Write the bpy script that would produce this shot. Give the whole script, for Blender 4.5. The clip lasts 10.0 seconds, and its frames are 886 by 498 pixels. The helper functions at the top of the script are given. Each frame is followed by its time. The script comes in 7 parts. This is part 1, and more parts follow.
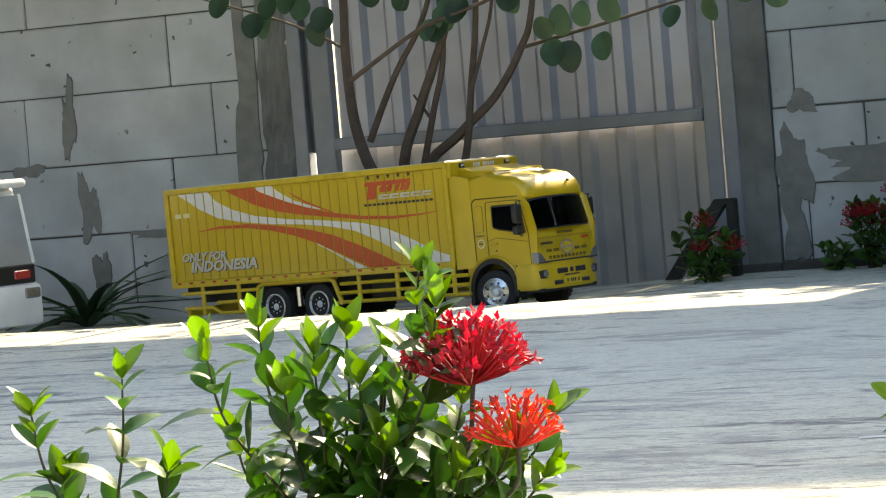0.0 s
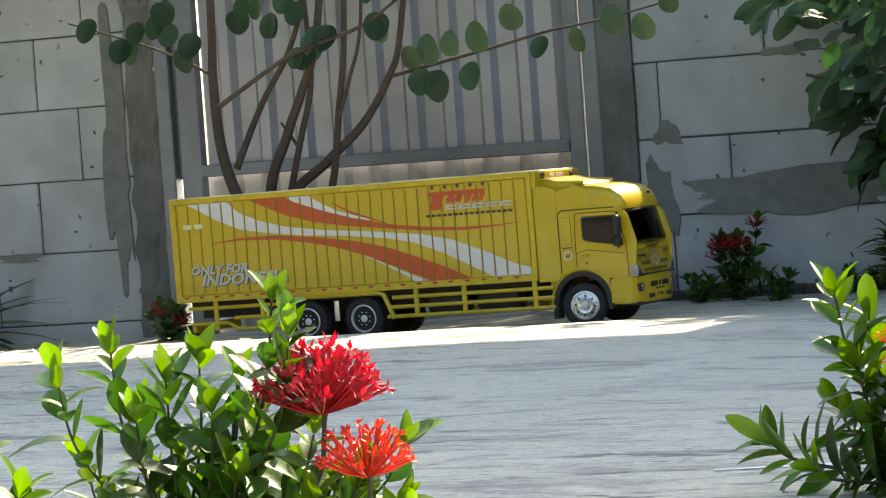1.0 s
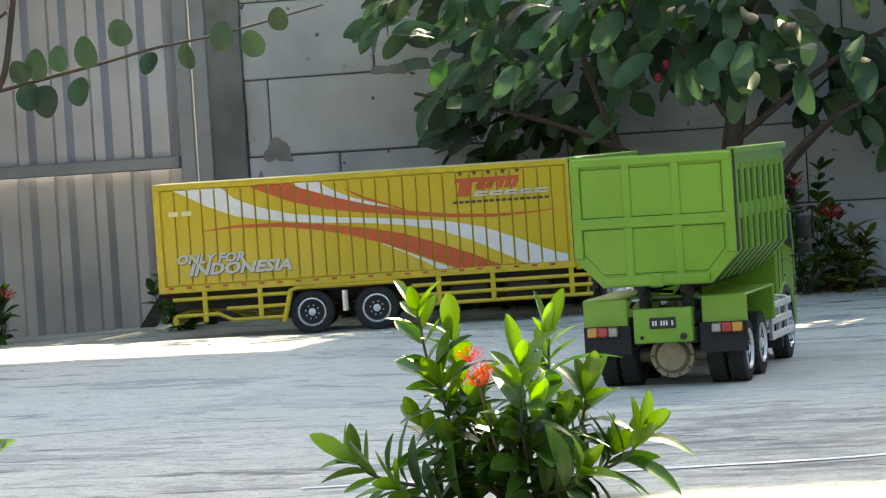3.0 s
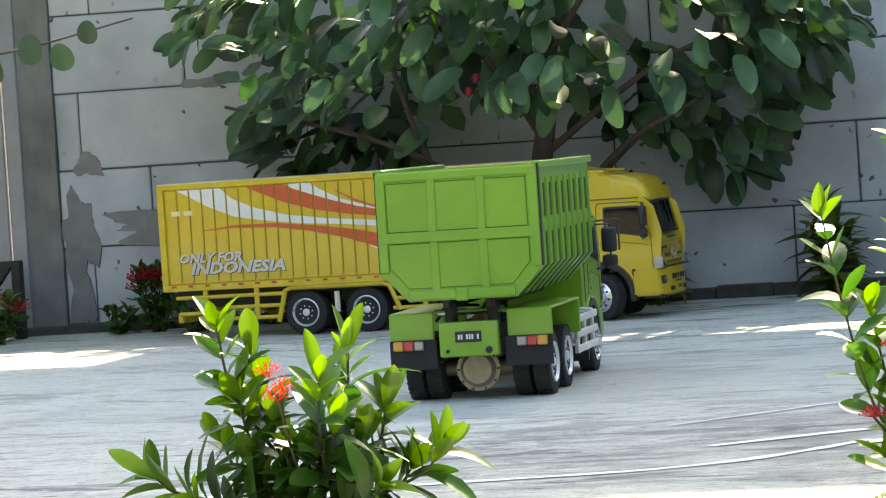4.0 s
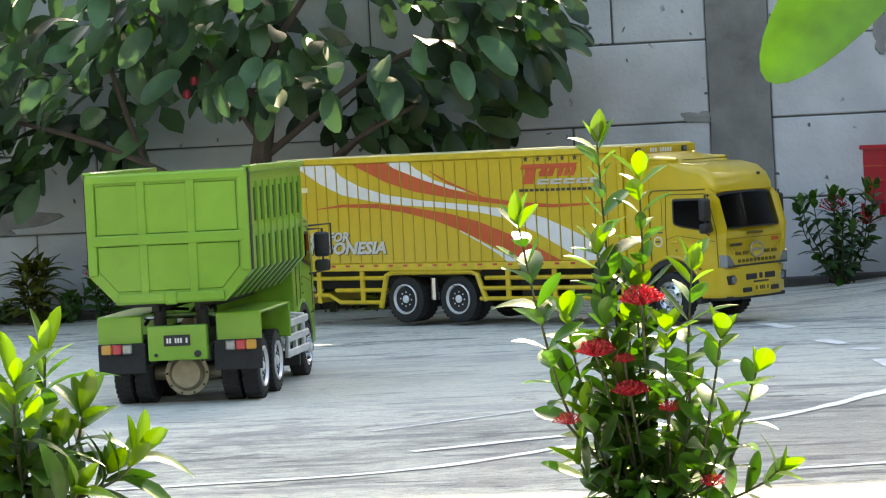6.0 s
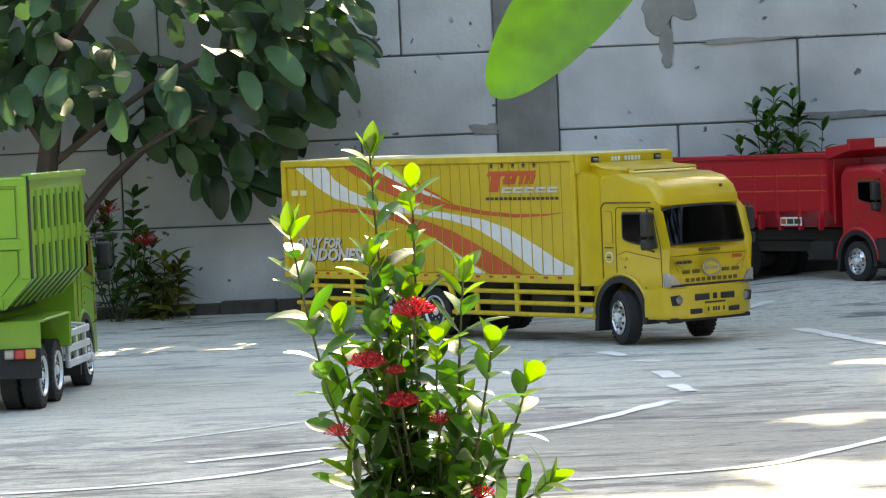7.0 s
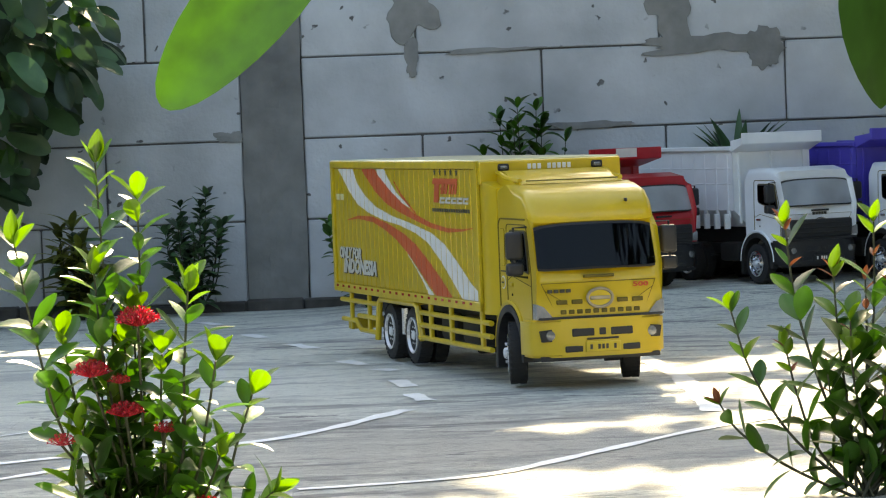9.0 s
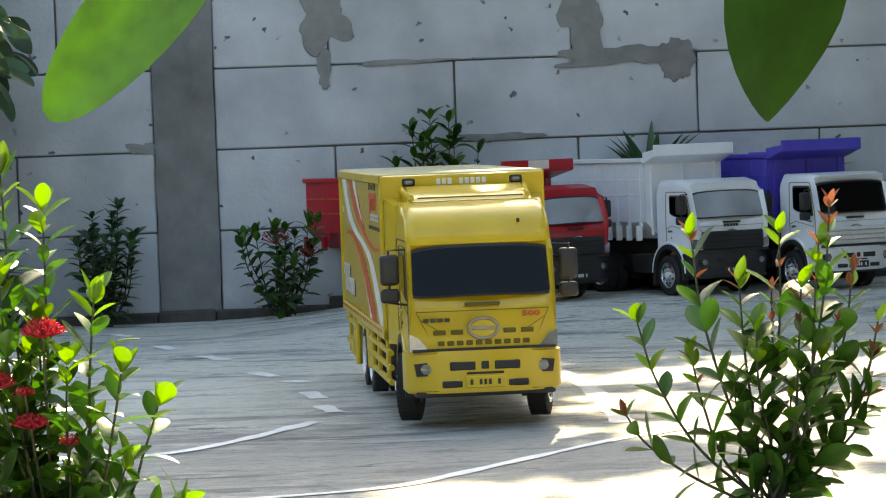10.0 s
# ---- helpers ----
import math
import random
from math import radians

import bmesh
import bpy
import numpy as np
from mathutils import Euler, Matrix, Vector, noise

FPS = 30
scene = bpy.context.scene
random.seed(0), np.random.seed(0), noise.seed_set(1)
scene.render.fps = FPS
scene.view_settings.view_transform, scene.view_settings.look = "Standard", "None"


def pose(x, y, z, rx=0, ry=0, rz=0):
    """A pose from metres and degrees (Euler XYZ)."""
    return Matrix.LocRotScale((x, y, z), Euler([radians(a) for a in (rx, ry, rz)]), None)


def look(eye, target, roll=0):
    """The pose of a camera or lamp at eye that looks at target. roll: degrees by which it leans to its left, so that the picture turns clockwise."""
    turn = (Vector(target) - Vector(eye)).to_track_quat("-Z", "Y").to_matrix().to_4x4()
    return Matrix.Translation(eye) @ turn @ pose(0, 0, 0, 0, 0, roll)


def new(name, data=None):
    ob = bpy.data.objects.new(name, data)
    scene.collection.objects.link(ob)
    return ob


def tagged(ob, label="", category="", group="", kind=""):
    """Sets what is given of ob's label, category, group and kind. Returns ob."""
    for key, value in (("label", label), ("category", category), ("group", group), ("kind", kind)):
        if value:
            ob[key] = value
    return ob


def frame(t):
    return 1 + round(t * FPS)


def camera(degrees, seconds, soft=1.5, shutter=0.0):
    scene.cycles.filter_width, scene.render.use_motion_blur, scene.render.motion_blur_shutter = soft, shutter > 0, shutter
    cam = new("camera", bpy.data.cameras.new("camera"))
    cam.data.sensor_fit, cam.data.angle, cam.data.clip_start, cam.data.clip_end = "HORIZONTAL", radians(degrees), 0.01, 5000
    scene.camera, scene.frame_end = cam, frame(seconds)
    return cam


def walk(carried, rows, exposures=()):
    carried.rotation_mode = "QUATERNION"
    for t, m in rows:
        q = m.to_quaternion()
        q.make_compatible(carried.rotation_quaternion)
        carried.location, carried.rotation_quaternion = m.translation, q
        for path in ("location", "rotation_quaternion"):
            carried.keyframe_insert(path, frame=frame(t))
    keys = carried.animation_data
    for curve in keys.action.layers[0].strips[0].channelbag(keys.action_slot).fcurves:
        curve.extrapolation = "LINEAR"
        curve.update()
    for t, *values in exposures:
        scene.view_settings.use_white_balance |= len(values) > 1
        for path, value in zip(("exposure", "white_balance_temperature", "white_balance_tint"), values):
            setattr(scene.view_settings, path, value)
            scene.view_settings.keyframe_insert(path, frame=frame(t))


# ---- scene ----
cam = camera(15.66, 10.0, soft=1.15)
PATH = [
    (0, (-0.1922, -0.0399, 0.4350), (-3.3742, 7.2941, 0.1400), -4.76),
    (0.5, (-0.1837, -0.0363, 0.4350), (-3.2251, 7.3580, 0.1634), -4.42),
    (1, (-0.1744, -0.0326, 0.4350), (-3.0622, 7.4238, 0.1856), -4.09),
    (1.5, (-0.1631, -0.0284, 0.4350), (-2.8638, 7.4980, 0.1909), -3.78),
    (2, (-0.1502, -0.0240, 0.4350), (-2.6384, 7.5753, 0.1887), -3.75),
    (2.5, (-0.1359, -0.0195, 0.4350), (-2.3867, 7.6529, 0.1732), -3.81),
    (3, (-0.1219, -0.0156, 0.4350), (-2.1398, 7.7209, 0.1623), -3.70),
    (4.3, (-0.0909, -0.0086, 0.4350), (-1.5954, 7.8442, 0.1708), -3.67),
    (4.5, (-0.0886, -0.0082, 0.4350), (-1.5555, 7.8518, 0.1737), -3.57),
    (5, (-0.0804, -0.0067, 0.4350), (-1.4122, 7.8768, 0.1597), -3.51),
    (6.3, (-0.0485, -0.0024, 0.4350), (-0.8512, 7.9516, 0.1363), -2.86),
    (6.5, (-0.0430, -0.0019, 0.4350), (-0.7541, 7.9609, 0.1389), -2.79),
    (7, (-0.0265, -0.0007, 0.4350), (-0.4653, 7.9816, 0.1362), -2.57),
    (7.5, (-0.0130, -0.0002, 0.4350), (-0.2276, 7.9911, 0.1289), -2.46),
    (8, (-0.0017, -0.0000, 0.4350), (-0.0301, 7.9939, 0.1243), -2.28),
    (8.5, (0.0011, -0.0000, 0.4350), (0.0195, 7.9944, 0.1354), -2.09),
    (9, (0.0097, -0.0001, 0.4350), (0.1694, 7.9926, 0.1317), -2.18),
    (9.5, (0.0190, -0.0004, 0.4350), (0.3337, 7.9882, 0.1457), -2.35),
    (10, (0.0220, -0.0005, 0.4350), (0.3870, 7.9862, 0.1523), -2.12),
]
walk(cam, [(t, look(eye, target, roll)) for t, eye, target, roll in PATH],
     exposures=[(0, 1.73, 7500, 6), (1.5, 1.80, 7550, 6), (3, 2.10, 7700, 7), (5, 2.48, 7900, 7), (7, 2.40, 8000, 7), (8.5, 2.14, 7950, 6), (10, 2.08, 7950, 6)])

# ---- world, sun ----
SUN_FROM = Vector((0.10, 0.80, 0.62)).normalized()
world = bpy.data.worlds.new("sky_world")
scene.world = world
world.use_nodes = True
wn = world.node_tree
sky = wn.nodes.new("ShaderNodeTexSky")
sky.sky_type = "NISHITA"
sky.sun_disc = False
sky.sun_elevation = math.asin(SUN_FROM.z)
sky.sun_rotation = math.atan2(SUN_FROM.x, SUN_FROM.y)
sky.air_density, sky.dust_density = 1.0, 2.0
wn.links.new(sky.outputs[0], wn.nodes["Background"].inputs[0])
wn.nodes["Background"].inputs[1].default_value = 0.15
sun = new("sun", bpy.data.lights.new("sun", "SUN"))
sun.data.energy, sun.data.angle, sun.data.color = 4.6, radians(0.9), (1.0, 0.87, 0.67)
sun.matrix_world = look(SUN_FROM * 30, (0, 0, 0))


# ---- materials ----
def material(name, color, rough=0.6, metal=0.0, vary=0.25, scale=40.0, bump=0.0, bump_scale=200.0, second=None,
             coat=0.0, island=0.0, translucent=0.0):
    """A surface with two scales of variation, fine relief and its own gloss."""
    m = bpy.data.materials.new(name)
    m.use_nodes = True
    nt = m.node_tree
    b = nt.nodes["Principled BSDF"]
    tc = nt.nodes.new("ShaderNodeTexCoord")
    n1 = nt.nodes.new("ShaderNodeTexNoise")
    n1.inputs["Scale"].default_value = scale
    n1.inputs["Detail"].default_value = 8
    n2 = nt.nodes.new("ShaderNodeTexNoise")
    n2.inputs["Scale"].default_value = scale / 7
    n2.inputs["Detail"].default_value = 4
    add = nt.nodes.new("ShaderNodeMath")
    add.operation = "ADD"
    for n in (n1, n2):
        nt.links.new(tc.outputs["Object"], n.inputs["Vector"])
    nt.links.new(n1.outputs["Fac"], add.inputs[0])
    nt.links.new(n2.outputs["Fac"], add.inputs[1])
    ramp = nt.nodes.new("ShaderNodeMapRange")
    ramp.inputs["From Min"].default_value, ramp.inputs["From Max"].default_value = 0.65, 1.35
    nt.links.new(add.outputs[0], ramp.inputs["Value"])
    mix = nt.nodes.new("ShaderNodeMix")
    mix.data_type = "RGBA"
    dark = second or tuple(c * (1 - vary) for c in color)
    mix.inputs["A"].default_value = (*dark, 1)
    mix.inputs["B"].default_value = (*(min(1, c * (1 + vary * 0.4)) for c in color), 1)
    nt.links.new(ramp.outputs[0], mix.inputs["Factor"])
    out = mix.outputs["Result"]
    if island:
        g = nt.nodes.new("ShaderNodeNewGeometry")
        oi = nt.nodes.new("ShaderNodeObjectInfo")
        s = nt.nodes.new("ShaderNodeMath")
        s.operation = "ADD"
        nt.links.new(g.outputs["Random Per Island"], s.inputs[0])
        nt.links.new(oi.outputs["Random"], s.inputs[1])
        fr = nt.nodes.new("ShaderNodeMath")
        fr.operation = "FRACT"
        nt.links.new(s.outputs[0], fr.inputs[0])
        mr = nt.nodes.new("ShaderNodeMapRange")
        mr.inputs["To Min"].default_value, mr.inputs["To Max"].default_value = 1 - island, 1 + island
        nt.links.new(fr.outputs[0], mr.inputs["Value"])
        hs = nt.nodes.new("ShaderNodeHueSaturation")
        nt.links.new(mr.outputs[0], hs.inputs["Value"])
        nt.links.new(out, hs.inputs["Color"])
        out = hs.outputs["Color"]
    nt.links.new(out, b.inputs["Base Color"])
    rr = nt.nodes.new("ShaderNodeMapRange")
    rr.inputs["To Min"].default_value, rr.inputs["To Max"].default_value = max(0.02, rough - 0.08), min(1, rough + 0.08)
    nt.links.new(n2.outputs["Fac"], rr.inputs["Value"])
    nt.links.new(rr.outputs[0], b.inputs["Roughness"])
    b.inputs["Metallic"].default_value = metal
    b.inputs["Coat Weight"].default_value = coat
    b.inputs["Coat Roughness"].default_value = 0.08
    if bump:
        n3 = nt.nodes.new("ShaderNodeTexNoise")
        n3.inputs["Scale"].default_value, n3.inputs["Detail"].default_value = bump_scale, 6
        nt.links.new(tc.outputs["Object"], n3.inputs["Vector"])
        bp = nt.nodes.new("ShaderNodeBump")
        bp.inputs["Strength"].default_value, bp.inputs["Distance"].default_value = bump, 0.004
        nt.links.new(n3.outputs["Fac"], bp.inputs["Height"])
        nt.links.new(bp.outputs[0], b.inputs["Normal"])
    if translucent:
        tr = nt.nodes.new("ShaderNodeBsdfTranslucent")
        ms = nt.nodes.new("ShaderNodeMixShader")
        hs2 = nt.nodes.new("ShaderNodeHueSaturation")
        hs2.inputs["Value"].default_value, hs2.inputs["Saturation"].default_value = 1.9, 1.1
        nt.links.new(out, hs2.inputs["Color"])
        nt.links.new(hs2.outputs[0], tr.inputs["Color"])
        ms.inputs[0].default_value = translucent
        nt.links.new(b.outputs[0], ms.inputs[1])
        nt.links.new(tr.outputs[0], ms.inputs[2])
        nt.links.new(ms.outputs[0], nt.nodes["Material Output"].inputs["Surface"])
    return m


def glass_material(name, tint, alpha_rough=0.04, gloss=1.6):
    m = bpy.data.materials.new(name)
    m.use_nodes = True
    nt = m.node_tree
    nt.nodes.remove(nt.nodes["Principled BSDF"])
    tr = nt.nodes.new("ShaderNodeBsdfTransparent")
    tr.inputs[0].default_value = (*tint, 1)
    gl = nt.nodes.new("ShaderNodeBsdfGlossy")
    gl.inputs["Roughness"].default_value = alpha_rough
    fr = nt.nodes.new("ShaderNodeFresnel")
    fr.inputs[0].default_value = gloss
    ms = nt.nodes.new("ShaderNodeMixShader")
    nt.links.new(fr.outputs[0], ms.inputs[0])
    nt.links.new(tr.outputs[0], ms.inputs[1])
    nt.links.new(gl.outputs[0], ms.inputs[2])
    nt.links.new(ms.outputs[0], nt.nodes["Material Output"].inputs["Surface"])
    return m


# ---- mesh helpers ----
def part(name, bm, mat, parent=None, label="", smooth=False):
    """Link a bmesh as one mesh object under a thing or under a part."""
    me = bpy.data.meshes.new(name)
    bmesh.ops.recalc_face_normals(bm, faces=bm.faces)
    bm.to_mesh(me)
    bm.free()
    for mm in (mat if isinstance(mat, (list, tuple)) else [mat]):
        me.materials.append(mm)
    if smooth:
        for p in me.polygons:
            p.use_smooth = True
        me.set_sharp_from_angle(angle=radians(38))
    ob = new(name, me)
    if parent is not None:
        ob.parent = parent
    if label:
        tagged(ob, label)
    return ob


def put_box(bm, a, b, bevel=0.0, seg=1):
    """An axis-aligned box from corner a to corner b, its edges rounded."""
    r = bmesh.ops.create_cube(bm, size=1)
    vs = r["verts"]
    for v in vs:
        for k in range(3):
            v.co[k] = a[k] if v.co[k] < 0 else b[k]
    if bevel:
        es = list({e for v in vs for e in v.link_edges})
        bmesh.ops.bevel(bm, geom=es, offset=bevel, segments=seg, affect="EDGES", profile=0.5)
    return bm


def put_tube(bm, pts, r, sides=8, r_end=None, caps=True):
    """A round bar through the points, tapering from r to r_end."""
    rings = []
    n = len(pts)
    r_end = r if r_end is None else r_end
    for i, p in enumerate(pts):
        p = Vector(p)
        d = (Vector(pts[min(i + 1, n - 1)]) - Vector(pts[max(i - 1, 0)])).normalized()
        if i == 0:
            s = d.cross(Vector((0, 0, 1)) if abs(d.z) < 0.9 else Vector((1, 0, 0))).normalized()
        else:
            s = (s - d * s.dot(d)).normalized()
        q = d.cross(s)
        rad = r + (r_end - r) * i / max(1, n - 1)
        rings.append([bm.verts.new(p + (s * math.cos(2 * math.pi * k / sides) + q * math.sin(2 * math.pi * k / sides)) * rad)
                      for k in range(sides)])
    for a, b in zip(rings, rings[1:]):
        for k in range(sides):
            bm.faces.new((a[k], a[(k + 1) % sides], b[(k + 1) % sides], b[k]))
    if caps:
        bm.faces.new(rings[0])
        bm.faces.new(rings[-1])
    return bm


def curve_points(pts, n=10):
    """A smooth line through the points."""
    out = []
    P = [Vector(p) for p in pts]
    P = [P[0] * 2 - P[1]] + P + [P[-1] * 2 - P[-2]]
    for i in range(1, len(P) - 2):
        for k in range(n):
            t = k / n
            a, b, c, d = P[i - 1], P[i], P[i + 1], P[i + 2]
            out.append(0.5 * ((2 * b) + (c - a) * t + (2 * a - 5 * b + 4 * c - d) * t * t + (3 * b - a - 3 * c + d) * t ** 3))
    out.append(P[-2])
    return out


def put_prism(bm, outline, axis, a, b):
    """A flat outline (two coordinates a point) drawn out along an axis from a to b."""
    def co(p, w):
        return {"x": (w, p[0], p[1]), "y": (p[0], w, p[1]), "z": (p[0], p[1], w)}[axis]
    lo = [bm.verts.new(co(p, a)) for p in outline]
    hi = [bm.verts.new(co(p, b)) for p in outline]
    n = len(outline)
    bm.faces.new(lo)
    bm.faces.new(hi)
    for i in range(n):
        bm.faces.new((lo[i], lo[(i + 1) % n], hi[(i + 1) % n], hi[i]))
    return bm


def put_lathe(bm, profile, centre, axis, sides=24):
    """A profile of (along, radius) turned round an axis through centre."""
    rings = []
    for al, r in profile:
        ring = []
        for k in range(sides):
            c, s = math.cos(2 * math.pi * k / sides) * r, math.sin(2 * math.pi * k / sides) * r
            o = {"y": (c, al, s), "x": (al, c, s), "z": (c, s, al)}[axis]
            ring.append(bm.verts.new(Vector(centre) + Vector(o)))
        rings.append(ring)
    for a, b in zip(rings, rings[1:]):
        for k in range(sides):
            bm.faces.new((a[k], a[(k + 1) % sides], b[(k + 1) % sides], b[k]))
    bm.faces.new(rings[0])
    bm.faces.new(rings[-1])
    return bm


def empty(name, label, category, group="", at=None):
    ob = new(name)
    ob.empty_display_size = 0.05
    if at is not None:
        ob.matrix_world = at
    return tagged(ob, label, category, group)


def smooth01(a, b, v):
    t = min(1, max(0, (v - a) / (b - a)))
    return t * t * (3 - 2 * t)


def ground_z(x, y):
    """Height of the cast concrete: a low mound before the gate and a slight rise to the far corner."""
    side = 1 - smooth01(-2.0, -1.3, x)
    mound = 0.038 * (smooth01(4.6, 6.5, y) if y < 6.55 else 1 - smooth01(6.55, 6.85, y))
    rise = 0.045 * smooth01(-0.2, 0.5, x) * smooth01(6.7, 7.4, y)
    wave = 0.003 * noise.noise(Vector((x * 1.7, y * 1.7, 0))) * (1 if y < 7.9 else 0)
    crumb = 0.004 * noise.noise(Vector((x * 5, y * 3, 4))) * side * (1 if 6 < y < 7 else 0)
    mound += crumb - 0.028 * smooth01(2.7, 3.7, -x) * smooth01(6.6, 6.95, y) / max(side, 0.01) * (1 if x < -2.5 else 0)
    return mound * side + rise + wave


# ---- ground ----
def pattern_coords(nt, stretch):
    tc = nt.nodes.new("ShaderNodeTexCoord")
    mp = nt.nodes.new("ShaderNodeMapping")
    mp.inputs["Scale"].default_value = stretch
    nt.links.new(tc.outputs["Object"], mp.inputs["Vector"])
    return mp.outputs[0]


def concrete_ground_material():
    """Trowelled grey cement with long dark scrapes, pale patches and small pits."""
    m = bpy.data.materials.new("trowelled_cement")
    m.use_nodes = True
    nt = m.node_tree
    b = nt.nodes["Principled BSDF"]

    def noise_node(stretch, scale, detail=6, rough=0.6, distort=0.0):
        n = nt.nodes.new("ShaderNodeTexNoise")
        n.inputs["Scale"].default_value, n.inputs["Detail"].default_value = scale, detail
        n.inputs["Roughness"].default_value, n.inputs["Distortion"].default_value = rough, distort
        nt.links.new(pattern_coords(nt, stretch), n.inputs["Vector"])
        return n.outputs["Fac"]

    def band(value, lo, hi, to_lo=0.0, to_hi=1.0):
        r = nt.nodes.new("ShaderNodeMapRange")
        r.inputs["From Min"].default_value, r.inputs["From Max"].default_value = lo, hi
        r.inputs["To Min"].default_value, r.inputs["To Max"].default_value = to_lo, to_hi
        nt.links.new(value, r.inputs["Value"])
        return r.outputs[0]

    def mix(fac, a, bcol):
        x = nt.nodes.new("ShaderNodeMix")
        x.data_type = "RGBA"
        nt.links.new(fac, x.inputs["Factor"])
        if isinstance(a, tuple):
            x.inputs["A"].default_value = (*a, 1)
        else:
            nt.links.new(a, x.inputs["A"])
        x.inputs["B"].default_value = (*bcol, 1)
        return x.outputs["Result"]

    large = noise_node((1, 1, 1), 1.1, 4)
    scrape = noise_node((1.0, 3.2, 1), 2.6, 9, 0.66, 0.7)
    fine = noise_node((1, 2.0, 1), 38, 8, 0.7)
    pits = noise_node((1, 1.6, 1), 95, 3)
    stain = noise_node((0.6, 1.5, 1), 1.7, 7, 0.65, 0.4)
    col = mix(band(large, 0.35, 0.65), (0.78, 0.80, 0.71), (0.88, 0.89, 0.79))
    col = mix(band(fine, 0.52, 0.62, 0, 0.58), col, (0.34, 0.35, 0.34))
    trowel = noise_node((0.8, 2.0, 1), 2.2, 9, 0.66, 1.2)
    col = mix(band(trowel, 0.53, 0.60, 0, 0.58), col, (0.36, 0.37, 0.375))
    col = mix(band(scrape, 0.57, 0.62, 0, 0.80), col, (0.19, 0.195, 0.20))
    hair = noise_node((0.9, 5.5, 1), 3.4, 8, 0.7, 0.5)
    col = mix(band(hair, 0.58, 0.63, 0, 0.62), col, (0.22, 0.225, 0.23))
    col = mix(band(stain, 0.60, 0.70, 0, 0.45), col, (0.27, 0.27, 0.265))
    col = mix(band(pits, 0.68, 0.73, 0, 0.75), col, (0.10, 0.10, 0.10))
    blotch = noise_node((1, 1.9, 1), 7.5, 9, 0.72, 0.6)
    col = mix(band(blotch, 0.57, 0.66, 0, 0.42), col, (0.28, 0.285, 0.28))
    chalk = noise_node((1, 2.2, 1), 9, 8, 0.7, 0.8)
    col = mix(band(chalk, 0.54, 0.62, 0, 0.70), col, (0.90, 0.90, 0.81))
    grit = noise_node((1, 1.5, 1), 85, 5, 0.75)
    col = mix(band(grit, 0.58, 0.65, 0, 0.65), col, (0.22, 0.22, 0.215))
    crack = noise_node((1.1, 3.2, 1), 4.8, 8, 0.72, 1.6)
    col = mix(band(crack, 0.61, 0.655, 0, 0.80), col, (0.10, 0.10, 0.105))
    # darker tone round the bend, its edge broken by the blotches
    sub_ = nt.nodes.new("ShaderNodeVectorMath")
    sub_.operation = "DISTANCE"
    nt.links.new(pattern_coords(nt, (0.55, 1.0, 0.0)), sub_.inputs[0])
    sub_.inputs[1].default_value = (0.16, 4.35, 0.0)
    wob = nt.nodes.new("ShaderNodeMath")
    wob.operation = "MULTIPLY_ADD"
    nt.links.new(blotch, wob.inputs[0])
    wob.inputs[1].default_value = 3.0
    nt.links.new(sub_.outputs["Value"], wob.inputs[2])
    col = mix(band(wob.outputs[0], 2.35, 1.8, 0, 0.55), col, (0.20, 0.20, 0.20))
    # paler tone over the middle of the yard, its edge broken by the chalk noise
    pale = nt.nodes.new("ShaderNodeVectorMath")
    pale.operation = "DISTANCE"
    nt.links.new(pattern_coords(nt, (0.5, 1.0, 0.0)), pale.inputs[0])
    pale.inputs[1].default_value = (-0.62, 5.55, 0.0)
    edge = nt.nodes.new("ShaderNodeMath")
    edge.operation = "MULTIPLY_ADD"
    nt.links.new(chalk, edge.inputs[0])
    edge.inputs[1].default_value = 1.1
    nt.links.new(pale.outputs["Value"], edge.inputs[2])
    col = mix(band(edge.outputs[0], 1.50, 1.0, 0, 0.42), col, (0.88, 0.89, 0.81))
    nt.links.new(col, b.inputs["Base Color"])
    b.inputs["Roughness"].default_value = 0.72
    b.inputs["Specular IOR Level"].default_value = 0.4
    add = nt.nodes.new("ShaderNodeMath")
    add.operation = "MULTIPLY_ADD"
    nt.links.new(scrape, add.inputs[0])
    add.inputs[1].default_value = -2.0
    nt.links.new(fine, add.inputs[2])
    bp = nt.nodes.new("ShaderNodeBump")
    bp.inputs["Strength"].default_value, bp.inputs["Distance"].default_value = 1.0, 0.014
    nt.links.new(add.outputs[0], bp.inputs["Height"])
    nt.links.new(bp.outputs[0], b.inputs["Normal"])
    return m


def build_ground():
    xs = [-600, -60, -12, -7.5] + [-6 + 0.06 * i for i in range(160)] + [4.5, 6, 12, 60, 600]
    ys = [-600, -40, -6, -1, 0.5, 1.5, 2.2] + [2.6 + 0.05 * i for i in range(110)] + [8.6, 10, 16, 60, 600]
    bm = bmesh.new()
    grid = [[bm.verts.new((x, y, ground_z(x, y) if -7 < x < 4 and 0 < y < 9 else ground_z(max(-7, min(4, x)), max(0, min(9, y)))))
             for x in xs] for y in ys]
    for r0, r1 in zip(grid, grid[1:]):
        for i in range(len(xs) - 1):
            bm.faces.new((r0[i], r0[i + 1], r1[i + 1], r1[i]))
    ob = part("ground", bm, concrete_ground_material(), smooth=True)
    return tagged(ob, "grey trowelled cement yard with dark scrapes and a low mound", "ground", kind="structure")


ground = build_ground()
white_paint = material("worn_white_line_paint", (0.90, 0.90, 0.87), 0.7, vary=0.2, scale=45, second=(0.74, 0.74, 0.71), bump=0.3)


